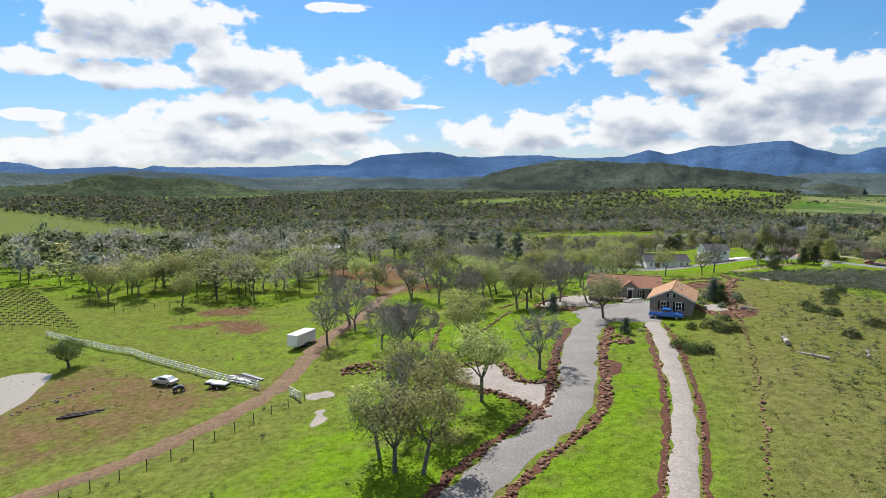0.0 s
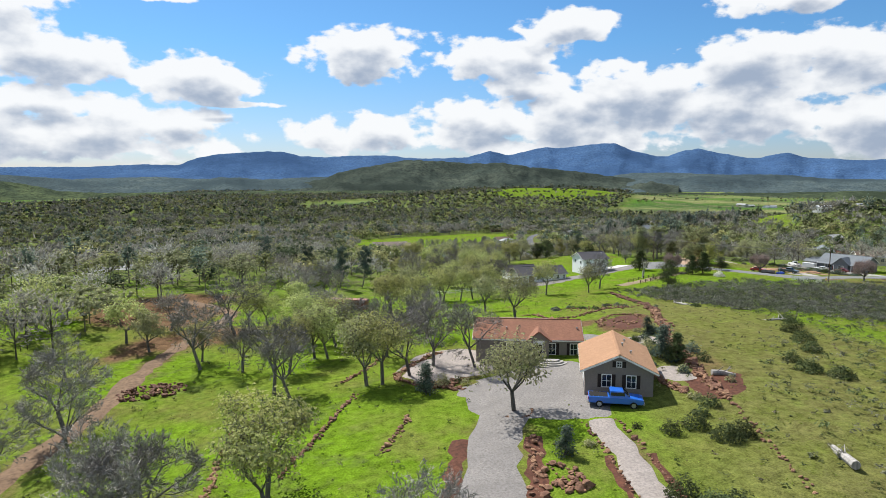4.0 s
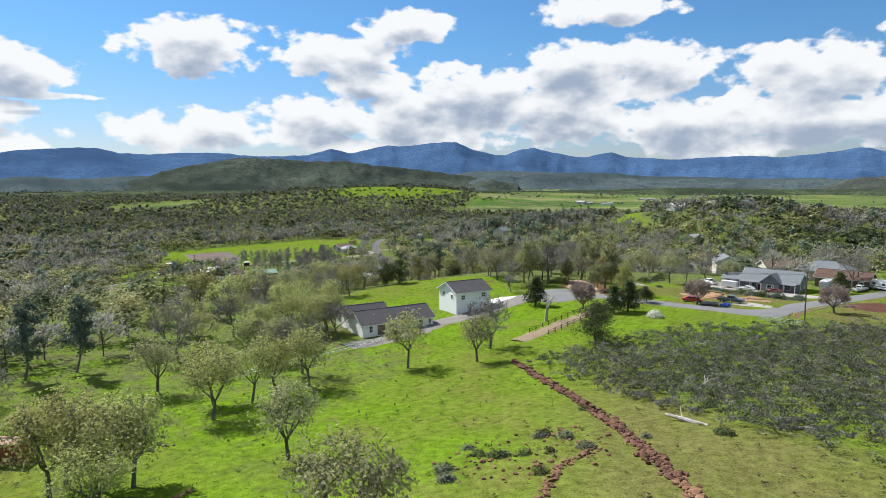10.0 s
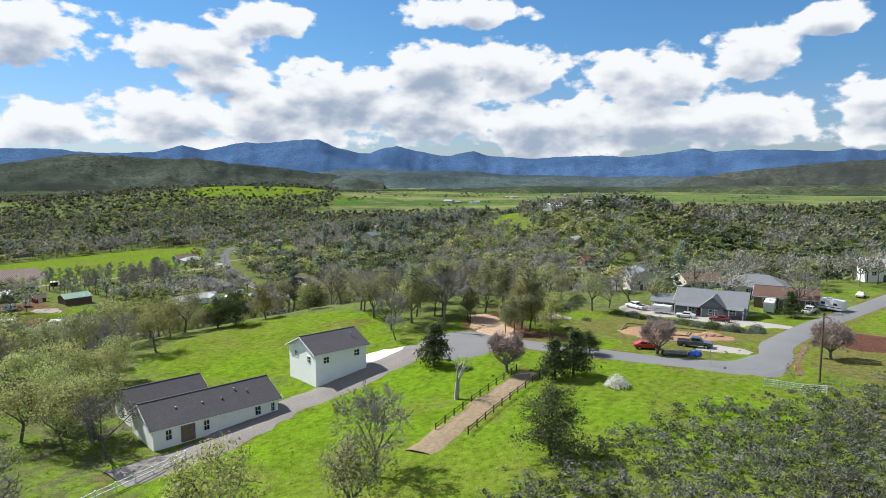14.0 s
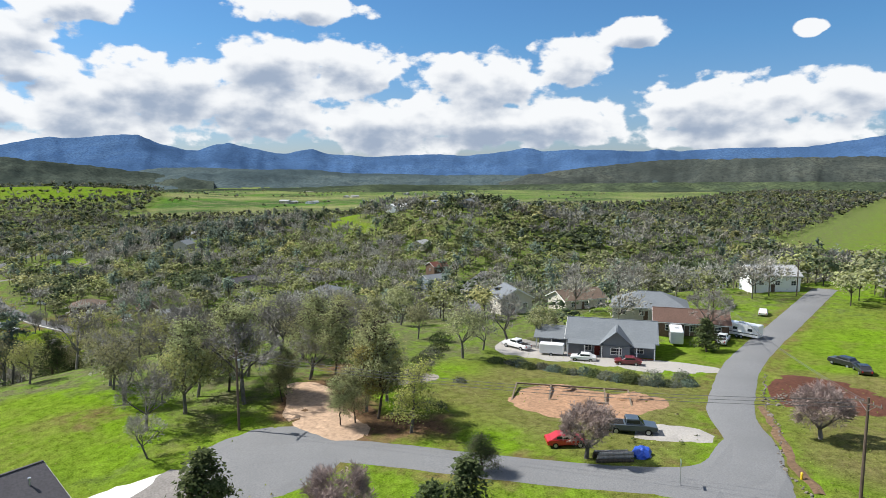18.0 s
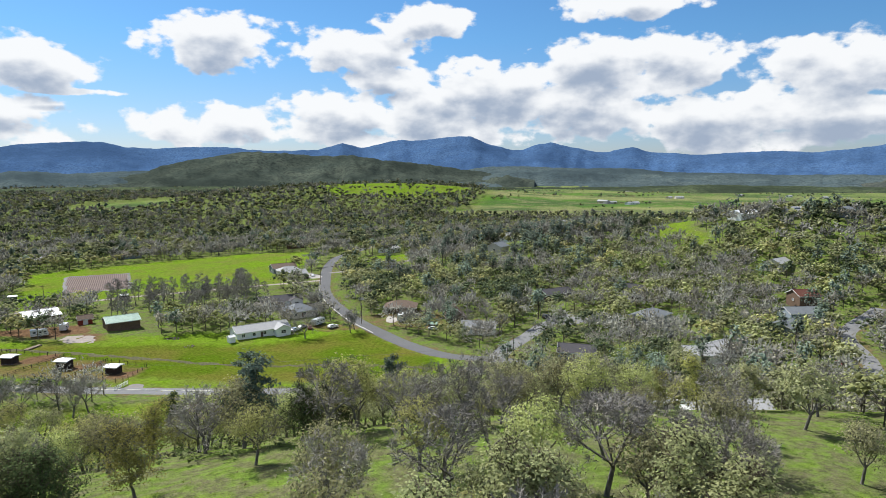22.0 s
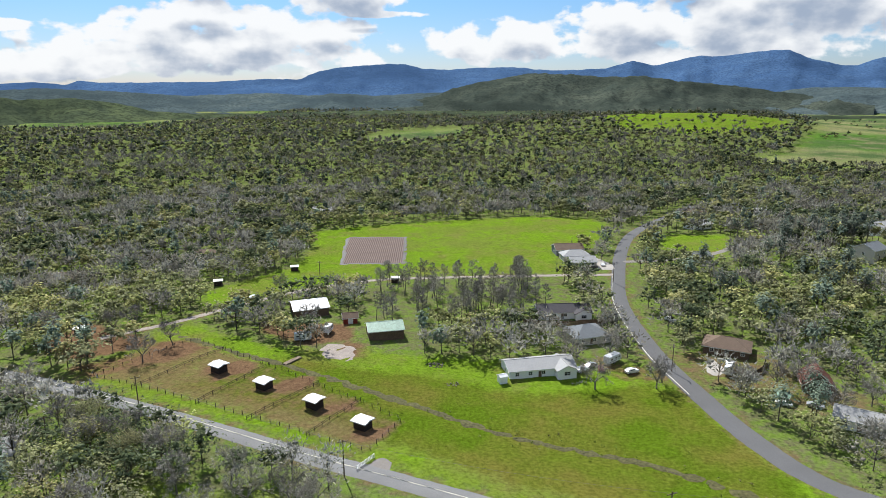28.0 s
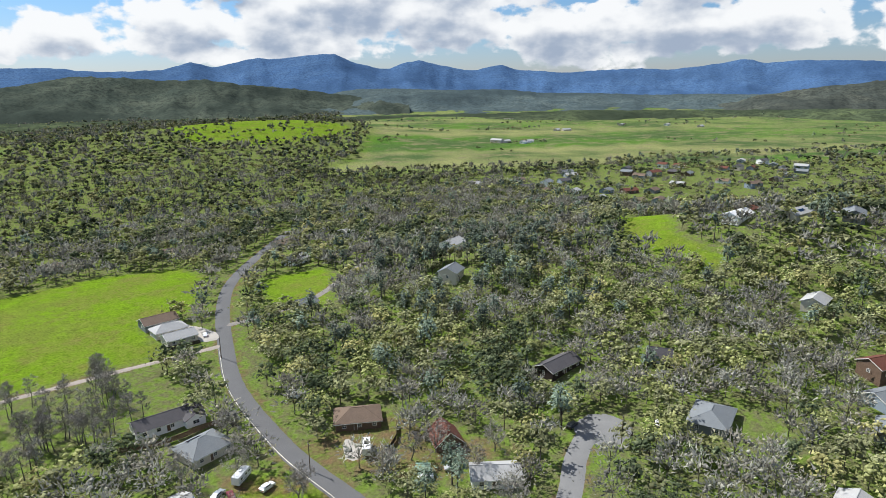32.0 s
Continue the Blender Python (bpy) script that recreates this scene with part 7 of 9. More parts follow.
def fallen_log(x, y, yaw, ln, rad, label, seed, mat_=None):
    r = random.Random(seed)
    t = thing("fallen_log", x, y, yaw, None, label, "log", "fallen logs")
    bm = bmesh.new()
    rod(bm, (-ln / 2, 0, rad * 0.8), (0, r.gauss(0, 0.15), rad * 0.75), rad, rad * 0.9, 8)
    rod(bm, (0, 0, rad * 0.75), (ln / 2, r.gauss(0, 0.3), rad * 0.6), rad * 0.9, rad * 0.55, 8)
    part("log", bm, mat_ or M_DEADWOOD, t)
    for k in range(3):
        a = (r.uniform(-0.3, 0.45) * ln, 0, rad)
        part("branch", rod(bmesh.new(), a, (a[0] + r.uniform(0.3, 1.2), r.gauss(0, 0.9), rad + r.uniform(0.2, 0.9)), 0.08, 0.03, 5), mat_ or M_DEADWOOD, t)


for k, (x, y, yaw, ln, rad) in enumerate(((57.6, 120.2, -20, 2.6, 0.35), (53, 98, 75, 4.0, 0.4), (53.5, 91, 130, 4.5, 0.2), (89, 175, 100, 5, 0.3), (104, 186, 20, 6, 0.25), (110, 188, 40, 5, 0.22), (90, 150, 10, 7, 0.2), (98, 168, 140, 4, 0.2), (62, 92, 60, 4, 0.2))):
    fallen_log(x, y, yaw, ln, rad, "weathered grey fallen log in the grass", 500 + k)

r = random.Random(88)
for k in range(16):
    bush(70 + r.gauss(0, 7), 176 + r.gauss(0, 4.5), r.uniform(0.5, 1.0), r.uniform(0.4, 0.8), (M_LEAF_DARK, M_LEAF_SCRUB)[k % 2], "low grey-green shrub among boulders", 460 + k)

# ---- west field: trailer, fence, lumber ----
tr = thing("enclosed_trailer", -27.2, 121.5, 68, None, "white enclosed cargo trailer parked beside the track", "trailer")
part("body", bevelled(boxes((-3.1, 3.1, -1.2, 1.2, 0.55, 2.75)), 0.06), P_WHITE, tr)
part("roof_panel", boxes((-3.05, 3.05, -1.15, 1.15, 2.752, 2.79)), M_ROOF_WHITE, tr)
part("rear_door", boxes((-3.14, -3.1, -1.05, 1.05, 0.65, 2.6)), M_WHITE_TRIM, tr)
for k in range(6):
    part("side_rib", boxes((-2.8 + k * 1.1, -2.76 + k * 1.1, -1.215, -1.2, 0.6, 2.7)), M_WHITE_TRIM, tr)
part("fender", boxes((-0.9, 0.9, -1.32, -1.2, 0.72, 0.86)), M_METAL, tr)
part("drawbar", boxes((3.1, 4.3, -0.07, 0.07, 0.45, 0.58)), M_METAL, tr)
wheel_set(tr, (-0.42, 0.42), 1.1, 0.35)
fence("white_rail_fence", [(-86, 137), (-61, 123), (-28.5, 96.5)], 2.4, 1.35, M_WHITE_TRIM, "long white three-rail fence across the meadow", (0.4, 0.8, 1.2), 0.06, 0.07, 0.08)
fence("white_gate_wing", [(-22.5, 92), (-20.5, 89.5)], 1.6, 1.3, M_WHITE_TRIM, "short white rail wing beside the track gate", (0.4, 0.8, 1.2), 0.06, 0.07, 0.08)
fence("track_wire_fence", [(-20, 90), (-27, 80), (-34, 70), (-46, 58), (-58, 46)], 3.0, 1.2, M_POST, "thin wire fence with dark posts along the track", (0.4, 0.75, 1.1), wire=True, post=0.04)
fence("vineyard_fence", [(-104, 176), (-80, 157), (-60, 166), (-40, 182)], 3.5, 1.2, M_POST, "wire fence with dark posts beside the vineyard", (0.5, 1.0), wire=True, post=0.05)
lp = thing("lumber_pile", -32, 101.5, -38, None, "stacked grey and white boards beside the fence", "lumber pile")
r = random.Random(9)
for k in range(14):
    z0, y0 = 0.16 * (k // 4), -1.2 + 0.75 * (k % 4) + r.uniform(-0.1, 0.1)
    part("board", boxes((-2.4 + r.uniform(-0.5, 0.5), 2.2 + r.uniform(-0.5, 0.5), y0, y0 + 0.62, z0 + 0.05, z0 + 0.19)), (M_WHITE_TRIM, M_DARKWALL, M_GREYWALL)[k % 3], lp)
for x, y in ((-36.5, 100), (-35, 98.5)):
    ft = thing("utility_trailer", x, y, -15, None, "small flat utility trailer with a white cover", "trailer")
    part("bed", boxes((-1.3, 1.3, -0.75, 0.75, 0.5, 0.75)), M_DARKWALL, ft)
    part("cover", bevelled(boxes((-1.25, 1.25, -0.7, 0.7, 0.752, 1.0)), 0.08), P_WHITE, ft)
    wheel_set(ft, (0,), 0.8, 0.3)
car(-46, 103.5, 160, P_SILVER, "silver sedan parked on the brown field")
qd = thing("quad_bike", -42, 99.5, 30, None, "small dark quad bike on the brown field", "quad bike")
part("body", bevelled(boxes((-0.8, 0.8, -0.35, 0.35, 0.45, 0.85), (-0.3, 0.5, -0.3, 0.3, 0.85, 1.0)), 0.05), P_BLACK, qd)
part("handlebar", rod(bmesh.new(), (0.4, -0.4, 1.15), (0.4, 0.4, 1.15), 0.03), M_METAL, qd)
wheel_set(qd, (0.6, -0.6), 0.45, 0.3, 0.22)
bt = thing("beam_stack", -53, 91, 25, None, "dark timber beams lying on the brown field", "timber")
for k, (a, b) in enumerate(((-3, 3), (-2.6, 2.2), (-2.0, 3.2))):
    part("beam", boxes((a, b, -0.4 + 0.4 * k, -0.1 + 0.4 * k, 0.02, 0.3 + 0.05 * k)), M_DARKWALL, bt)
stones("pond_stones", scatter_line([(-66, 90), (-62, 98), (-58, 104)], 0.8, 0.6, 61, 1), "dark stones along the pond bank", size=(0.3, 0.7), meshes=ROCKS_GREY, limit=40, group="rock heaps")
for pts, sd in (([(14, 133), (10, 124), (5, 113)], 71), ([(0, 129), (-1, 119), (-2, 107)], 72), ([(19, 122), (15, 114)], 73), ([(20, 150), (13, 140)], 74), ([(40, 190), (30, 182), (20, 176)], 75)):
    stones("terrace_stone_line", scatter_line(pts, 0.55, 0.3, sd, 2), "broken terrace line of dark red stones on the slope", size=(0.25, 0.65), limit=60, group="stone lines", seed=sd)
V, F = [], []
for k in range(16):
    for x, y, a in along([(-150 + k * 2.5, 192 - k * 3.2), (-112 + k * 2.0, 176 - k * 2.3)], 2.2):
        z, b = surf(x, y), len(V)
        V += [(x - 0.05, y, z - 0.1), (x + 0.05, y, z - 0.1), (x + 0.05, y, z + 1.3), (x - 0.05, y, z + 1.3), (x - 0.5, y - 0.2, z + 1.0), (x + 0.5, y + 0.2, z + 1.0), (x + 0.45, y + 0.2, z + 1.25), (x - 0.45, y - 0.2, z + 1.2)]
        F += [(b, b + 1, b + 2, b + 3), (b + 4, b + 5, b + 6, b + 7)]
tagged(soup("vine_rows", V, F, M_WOOD), "rows of bare vines on posts and wires", "vineyard", kind="stuff")

# ---- container ----
ct = thing("shipping_container", 20, 211.5, -25, None, "rust-red shipping container under the oaks", "container")
part("body", boxes((-5.2, 5.2, -1.2, 1.2, 0.1, 2.6)), M_CONTAINER, ct)
for k in range(33):
    x = -5.1 + k * 0.31
    part("corrugation", boxes((x, x + 0.14, -1.24, -1.2, 0.2, 2.5)), M_CONTAINER, ct)
part("roof_sheet", boxes((-5.2, 5.2, -1.22, 1.22, 2.6, 2.66)), M_CONTAINER, ct)

# ---- white houses and street furniture ----
fence("white_field_fence", [(48, 233), (62, 241), (72, 246.5), (84, 251.5)], 2.4, 1.2, M_WHITE_TRIM, "white two-rail fence along the gravel drive", (0.5, 1.0), 0.06, 0.06, 0.07)
for off in (-2.3, 2.3):
    fence("path_rail_fence", side_line([(110, 231.5), (118, 234.5), (132, 239)], off)[::1], 2.4, 1.1, M_POST, "dark split-rail fence along the brown path", (0.5, 0.9), 0.05, 0.06, 0.04)
fence("white_street_gate", [(149.5, 211.5), (151, 208.5), (153.5, 205)], 1.6, 1.2, M_WHITE_TRIM, "white rail gate at the street corner", (0.3, 0.6, 0.9, 1.15), 0.05, 0.06, 0.05)
utility_pole(139, 268.2, 20, 9.6, "weathered utility pole with a crossarm and transformer")
utility_pole(159, 208, 60, 10.2, "tall weathered utility pole beside the street", can=False)
utility_pole(229, 238, 70, 9.5, "utility pole beside the hill street")
utility_pole(277, 230, 80, 9.5, "utility pole farther up the hill street", can=False)
for x, y, yaw in ((114, 443.5, 20), (56, 473.5, 20), (208.5, 500, 80), (180, 424.5, 20), (233, 419, 45), (44, 453, 20), (84, 596, 0), (214, 586, 70), (283, 452, 30)):
    utility_pole(x, y, yaw, 9.2, "dark utility pole beside the valley road", can=(x == 233))


def top_of(x, y, h, off=0.0):
    return (x + off, y + off * 0.3, surf(x, y) + h)


wires([(top_of(139, 268.2, 9.1, o), top_of(159, 208, 9.7, o), 1.2) for o in (-0.9, 0, 0.9)] + [(top_of(159, 208, 9.7, o), top_of(229, 238, 9.0, o), 1.2) for o in (-0.5, 0.5)]
      + [(top_of(229, 238, 9, 0), top_of(277, 230, 9, 0), 0.8)] + [(top_of(56, 473.5, 8.8), top_of(114, 443.5, 8.8), 1.2), (top_of(114, 443.5, 8.8), top_of(180, 424.5, 8.8), 1.2), (top_of(180, 424.5, 8.8), top_of(233, 419, 8.8), 1.0)])
sg = thing("street_sign", 154, 221.8, 20, None, "small green street name sign on a post", "street sign")
part("post", rod(bmesh.new(), (0, 0, -0.2), (0, 0, 2.6), 0.04), M_METAL, sg)
part("sign_plate", boxes((-0.45, 0.45, -0.02, 0.02, 2.35, 2.6)), M_ROOF_GREEN, sg)
fh = thing("fire_hydrant", 163, 213, 0, None, "yellow fire hydrant beside the street", "hydrant")
P_YELLOW = paint("yellow_paint", (0.75, 0.5, 0.03))
part("barrel", rod(rod(bmesh.new(), (0, 0, -0.1), (0, 0, 0.6), 0.13, 0.12, 8), (0, 0, 0.6), (0, 0, 0.75), 0.14, 0.05, 8), P_YELLOW, fh)
part("outlet", rod(bmesh.new(), (-0.22, 0, 0.45), (0.22, 0, 0.45), 0.06), P_YELLOW, fh)
lg = thing("log_stack", 156.3, 229.2, -50, None, "stack of cut logs beside the street", "log pile")
for k in range(9):
    yy, zz = -0.6 + 0.4 * (k % 4) + (0.2 if k >= 4 else 0), 0.2 + 0.34 * (k // 4)
    part("log", rod(bmesh.new(), (-2 + 0.2 * (k % 3), yy, zz), (1.9 - 0.15 * (k % 2), yy, zz), 0.19, 0.17, 8), M_DEADWOOD if k % 3 else M_BARK_BROWN, lg)
tp = thing("tarpaulin_heap", 159.4, 227.4, 10, None, "crumpled bright blue tarpaulin over a heap", "tarpaulin")
bm = bmesh.new()
bmesh.ops.create_icosphere(bm, subdivisions=3, radius=1.0)
for v in bm.verts:
    n_ = noise.fractal(v.co * 2.1, 1.0, 2.0, 4)
    v.co = Vector((v.co.x * 1.5, v.co.y * 1.0, max(-0.2, v.co.z) * 0.75)) * (1 + 0.28 * n_)
part("sheet", bm, M_TARP, tp)
tb = thing("footing_forms", 173, 242, -65, None, "timber footing forms laid out on the bare plot", "timber")
for k, (a, b, c, d) in enumerate(((-8, 8, -6, -5.8), (-8, 8, 5.8, 6), (-8, -7.8, -6, 6), (7.8, 8, -6, 6), (-3, -2.8, -3, 6), (2, 2.2, -6, 1), (-3, 5, -0.2, 0), (4.5, 4.7, 0, 6))):
    part("form_board", boxes((a, b, c, d, 0.0, 0.2)), M_WOOD, tb)
for k, (x, y, rx, ry, n, h) in enumerate(((172, 241, 4, 3, 1, 0), (178, 246, 3, 3, 1, 0), (167, 238, 3, 2.5, 1, 0), (180, 236, 4, 2.5, 1, 0))):
    dm = thing("earth_mound", x, y, k * 50, None, "low mound of dug orange earth", "earth mound", "earth mounds")
    bm = bmesh.new()
    bmesh.ops.create_icosphere(bm, subdivisions=3, radius=1.0)
    for v in bm.verts:
        q = 1 + 0.35 * noise.fractal(v.co * 1.7 + Vector((k, 0, 0)), 1.0, 2.0, 4)
        v.co = Vector((v.co.x * rx * 0.7, v.co.y * ry * 0.7, max(-0.15, v.co.z) * 0.6)) * q
    part("earth", bm, M_ORANGE_EARTH, dm)
pickup(199.6, 266.0, 80, P_WHITE, "white pickup truck beside the grey house")
bx = thing("box_trailer", 199.6, 258.6, 110, None, "small white box trailer on the concrete drive", "trailer")
part("body", bevelled(boxes((-2.2, 2.2, -1.0, 1.0, 0.5, 2.2)), 0.06), P_WHITE, bx)
part("rear_door", boxes((-2.24, -2.2, -0.9, 0.9, 0.6, 2.1)), M_WHITE_TRIM, bx)
wheel_set(bx, (0,), 0.95, 0.33)
car(198.8, 252.0, 110, P_WHITE, "white car on the concrete drive")
car(200.3, 244.5, 115, P_MAROON, "maroon car on the concrete drive")
camper(222, 243, 20, "white camper trailer beside the brown house")
pickup(225, 235, 5, P_WHITE, "white pickup truck beside the hill street")
camper(231, 233, 80, "white motor home with a dark stripe beside the street", 7.5, "motor_home", P_BLACK)
car(218, 214.5, 60, P_BLACK, "black car on the terrace drive", suv=True)
car(214, 211.5, 20, P_BLACK, "black sedan before the cream house")
car(252, 233, 10, P_WHITE, "white car up the hill street")

# ---- valley farm ----
PEN = [(34, 494), (54, 523), (126, 470), (118, 454)]
fence("paddock_fence", PEN + PEN[:1], 3.0, 1.2, M_POST, "dark post and wire fence round the paddocks", (0.4, 0.8, 1.1), wire=True, post=0.06)
for a, b in (((70, 476), (84, 501)), ((86, 467.5), (101, 489)), ((102.5, 460.5), (114, 479.5)), ((49, 485), (66, 514))):
    fence("paddock_divider", [a, b], 3.0, 1.2, M_POST, "dark post and rail fence between paddocks", (0.5, 1.0), 0.05, 0.06, 0.05)
fence("white_lane_gate", [(116.5, 446), (120, 451.5)], 1.5, 1.2, M_WHITE_TRIM, "white rail gate at the paddock lane", (0.3, 0.6, 0.9, 1.15), 0.05, 0.06, 0.05)
fence("red_yard_kerb", [(128, 411), (135, 427), (155, 417), (152, 405), (128, 411)], 3.0, 0.3, M_WOOD, "low timber edging round the red yard", (0.15,), 0.1, 0.06, 0.1)
patch("yard_lawn", [(140, 422.5), (150, 418), (151, 420), (142, 425.5)], M_LEAF_WILLOW, "small bright green lawn beside the red yard", "lawn", lift=0.12)
fb = thing("foot_bridge", 90, 505, 56, None, "plank footbridge over the ditch", "bridge")
for k in range(9):
    part("plank", boxes((-3.4 + k * 0.76, -2.7 + k * 0.76, -0.8, 0.8, 0.35, 0.43)), M_WOOD, fb)
for s in (-0.7, 0.7):
    part("beam", boxes((-3.5, 3.5, s - 0.08, s + 0.08, 0.1, 0.35)), M_WOOD, fb)
for x, y, yaw in ((40, 591, 15), (69, 614, 10), (10, 532, 30), (118, 593, 0)):
    house("small_shed", x, y, yaw, 3.4, 2.8, 2.3, 0.35, M_DARKWALL, M_ROOF_WHITE, "small dark shed with a pale metal roof", "shed", over=0.3, group="farm sheds", trim=M_ROOF_WHITE)
house("red_shed", 104, 541, 10, 5, 4, 2.6, 1.2, M_REDWALL, M_ROOF_BROWN, "small dark red shed among bare oaks", "shed", group="farm sheds", doors=[("f", 0, 1.6, 2.0, M_WHITE_TRIM)])
house("white_pump_shed", 155, 494.5, 20, 2.4, 2.2, 2.1, 0.5, M_WHITE, M_ROOF_WHITE, "small white shed at the farmhouse corner", "shed", over=0.15, group="farm sheds")
house("roadside_shed", 232, 479, -40, 3, 2.6, 2.2, 0.5, M_DARKWALL, M_ROOF_GREEN, "small dark shed beside the road", "shed", group="farm sheds")
camper(90, 522.5, 10, "white camper trailer in the farmyard", 5.5)
camper(97.5, 530, 80, "white horse trailer in the farmyard", 4.5, "horse_trailer")
camper(225.5, 498, 60, "white camper parked beside the brown house", 7.0)
camper(192, 508, 40, "white motor home under the oaks", 6.5, "motor_home")
for k, (x, y, yaw, c, lab) in enumerate(((181, 502, 30, P_WHITE, "white car beside the farmhouse"), (184.5, 505, 35, P_SILVER, "silver car beside the farmhouse"), (187, 502.5, 80, P_MAROON, "dark red car beside the farmhouse"), (196, 500, 20, P_WHITE, "white car under the road oaks"),
                                         (231, 476.5, -30, P_WHITE, "white four-wheel drive beside the road"), (239, 475, -30, P_SILVER, "silver car in the oak yard"), (223, 541, -60, P_WHITE, "white car under the oaks"), (61, 571, 40, P_WHITE, "white van on the farm lane"), (216, 611, 80, P_WHITE, "white car on the concrete drive"),
                                         (280, 468, 10, P_BLACK, "black car at the turning circle"), (300, 452, 30, P_WHITE, "white car beside the grey house"), (270, 388, 50, P_SILVER, "silver car beside the lane"), (262, 400, 60, P_WHITE, "white car beside the lane"), (318, 362, 20, P_WHITE, "white car on the side lane"), (328, 372, 60, P_RED, "red car on the side lane"), (315, 585, 60, P_BLACK, "black car before the slope house"), (290, 682, 10, P_WHITE, "white car at the road end house"))):
    car(x, y, yaw, c, lab, suv=k % 3 == 0)
fence("board_fence", [(168, 541), (180, 538), (197, 540)], 2.4, 1.8, M_BROWNWALL, "brown board fence behind the hipped house", (0.3, 0.65, 1.0, 1.35, 1.65), 0.03, 0.05, 0.16)
fence("dark_yard_fence", [(212, 604.5), (205, 605), (198, 605.5)], 2.4, 1.7, M_POST, "dark board fence round the roadside houses", (0.3, 0.65, 1.0, 1.35, 1.6), 0.03, 0.05, 0.16)
fence("camper_fence", [(228, 492), (236, 498), (240, 504)], 2.4, 1.8, M_POST, "dark board fence beside the camper", (0.3, 0.65, 1.0, 1.35, 1.65), 0.03, 0.05, 0.16)
fence("pasture_wire_fence", [(40, 545), (36, 580), (60, 612), (66, 660)], 3.5, 1.2, M_POST, "wire fence with dark posts along the arena field", (0.5, 1.0), wire=True, post=0.06)
for x, y, rx, n in ((135, 505, 3, 40), (140, 492, 2, 18)):
    stones("rubble_pile", heap(x, y, rx, rx * 0.7, n, int(x), 0.4), "small pile of rubble in the pasture", "rock heap", limit=20, group="rock heaps", meshes=ROCKS_GREY)

# ---- hilltop houses across the valley, and the town ----
for x, y, yaw, w, d, h, wm, rm, sol, lab in ((450, 512, 5, 18, 9, 3, M_WHITE, M_ROOF_WHITE, (-3, -2.4, 5, 1), "white house with a pale roof and solar panels on the hilltop"), (463, 490, 0, 18, 9, 3, M_CREAM, M_ROOF_PALE, (-2, -2.4, 5, 1), "pale hilltop house with solar panels"),
                                             (478, 470, 20, 15, 9, 3.4, M_GREYWALL, M_ROOF_GREY, None, "grey hilltop house among oaks"), (480, 545, 10, 16, 10, 3.2, M_CREAM, M_ROOF_GREY, None, "grey-roofed house behind the hill crest"), (497, 530, 0, 15, 9, 3, M_BROWNWALL, M_ROOF_RED, None, "brown house with a red roof on the hill"),
                                             (515, 515, 15, 14, 9, 5, M_CREAM, M_ROOF_CHAR, None, "tall dark-roofed house on the hill"), (535, 500, 5, 14, 9, 3, M_CREAM, M_ROOF_PALE, None, "cream house on the hill's far side"), (505, 440, 10, 14, 9, 3, M_BROWNWALL, M_ROOF_BROWN, None, "brown hilltop house among oaks"),
                                             (530, 428, 0, 13, 8, 3, M_GREYWALL, M_ROOF_CHAR, None, "dark hilltop house among oaks"), (402, 452, 10, 11, 8, 3, M_CREAM, M_ROOF_PALE, None, "pale house on the wooded slope")):
    house("hill_house", x, y, yaw, w, d, h, 1.9, wm, rm, lab, windows=plain_windows(w, d, h, 3, 1), solar=sol, group="hilltop houses across the valley", bars=0)
r = random.Random(77)
WALLS, ROOFS = [M_WHITE, M_CREAM, M_GREYWALL, M_BROWNWALL, M_BLUEWALL], [M_ROOF_PALE, M_ROOF_GREY, M_ROOF_BROWN, M_ROOF_RED, M_ROOF_CHAR]
WORDS = {M_WHITE.name: "white", M_CREAM.name: "cream", M_GREYWALL.name: "grey", M_BROWNWALL.name: "brown", M_BLUEWALL.name: "blue-grey", M_ROOF_PALE.name: "pale", M_ROOF_GREY.name: "grey", M_ROOF_BROWN.name: "brown", M_ROOF_RED.name: "dark red", M_ROOF_CHAR.name: "charcoal"}
spots = []
while len(spots) < 40:
    x, y = r.uniform(545, 980), r.uniform(590, 850)
    if y < 650 - 0.0 * x or y > 1000 - 0.3 * x + 60 or any(math.hypot(x - a, y - b) < 17 for a, b in spots):
        continue
    spots.append((x, y))
for x, y in spots + [(892, 1174), (905, 1168), (925, 1140), (940, 1150), (1179, 1302), (1195, 1290), (1410, 1312), (1476, 1235), (1475, 1150)]:
    wm, rm = r.choice(WALLS if y < 1000 else WALLS[:2]), r.choice(ROOFS if y < 1000 else ROOFS[:1])
    w = r.uniform(10, 15) * (1.5 if y > 1000 else 1)
    house("town_house" if y < 1000 else "farm_building", x, y, r.choice((10, 20, 100, -15)), w, 9, r.choice((2.8, 2.8, 4.8)), 2.0, wm, rm, f"{WORDS[wm.name]} house with a {WORDS[rm.name]} roof far across the valley", windows=[("f", -2.5, 1.6, 1.3, 1.1), ("f", 2.5, 1.6, 1.3, 1.1), ("l", 0, 1.6, 1.2, 1.1)], group="far houses", bars=0)
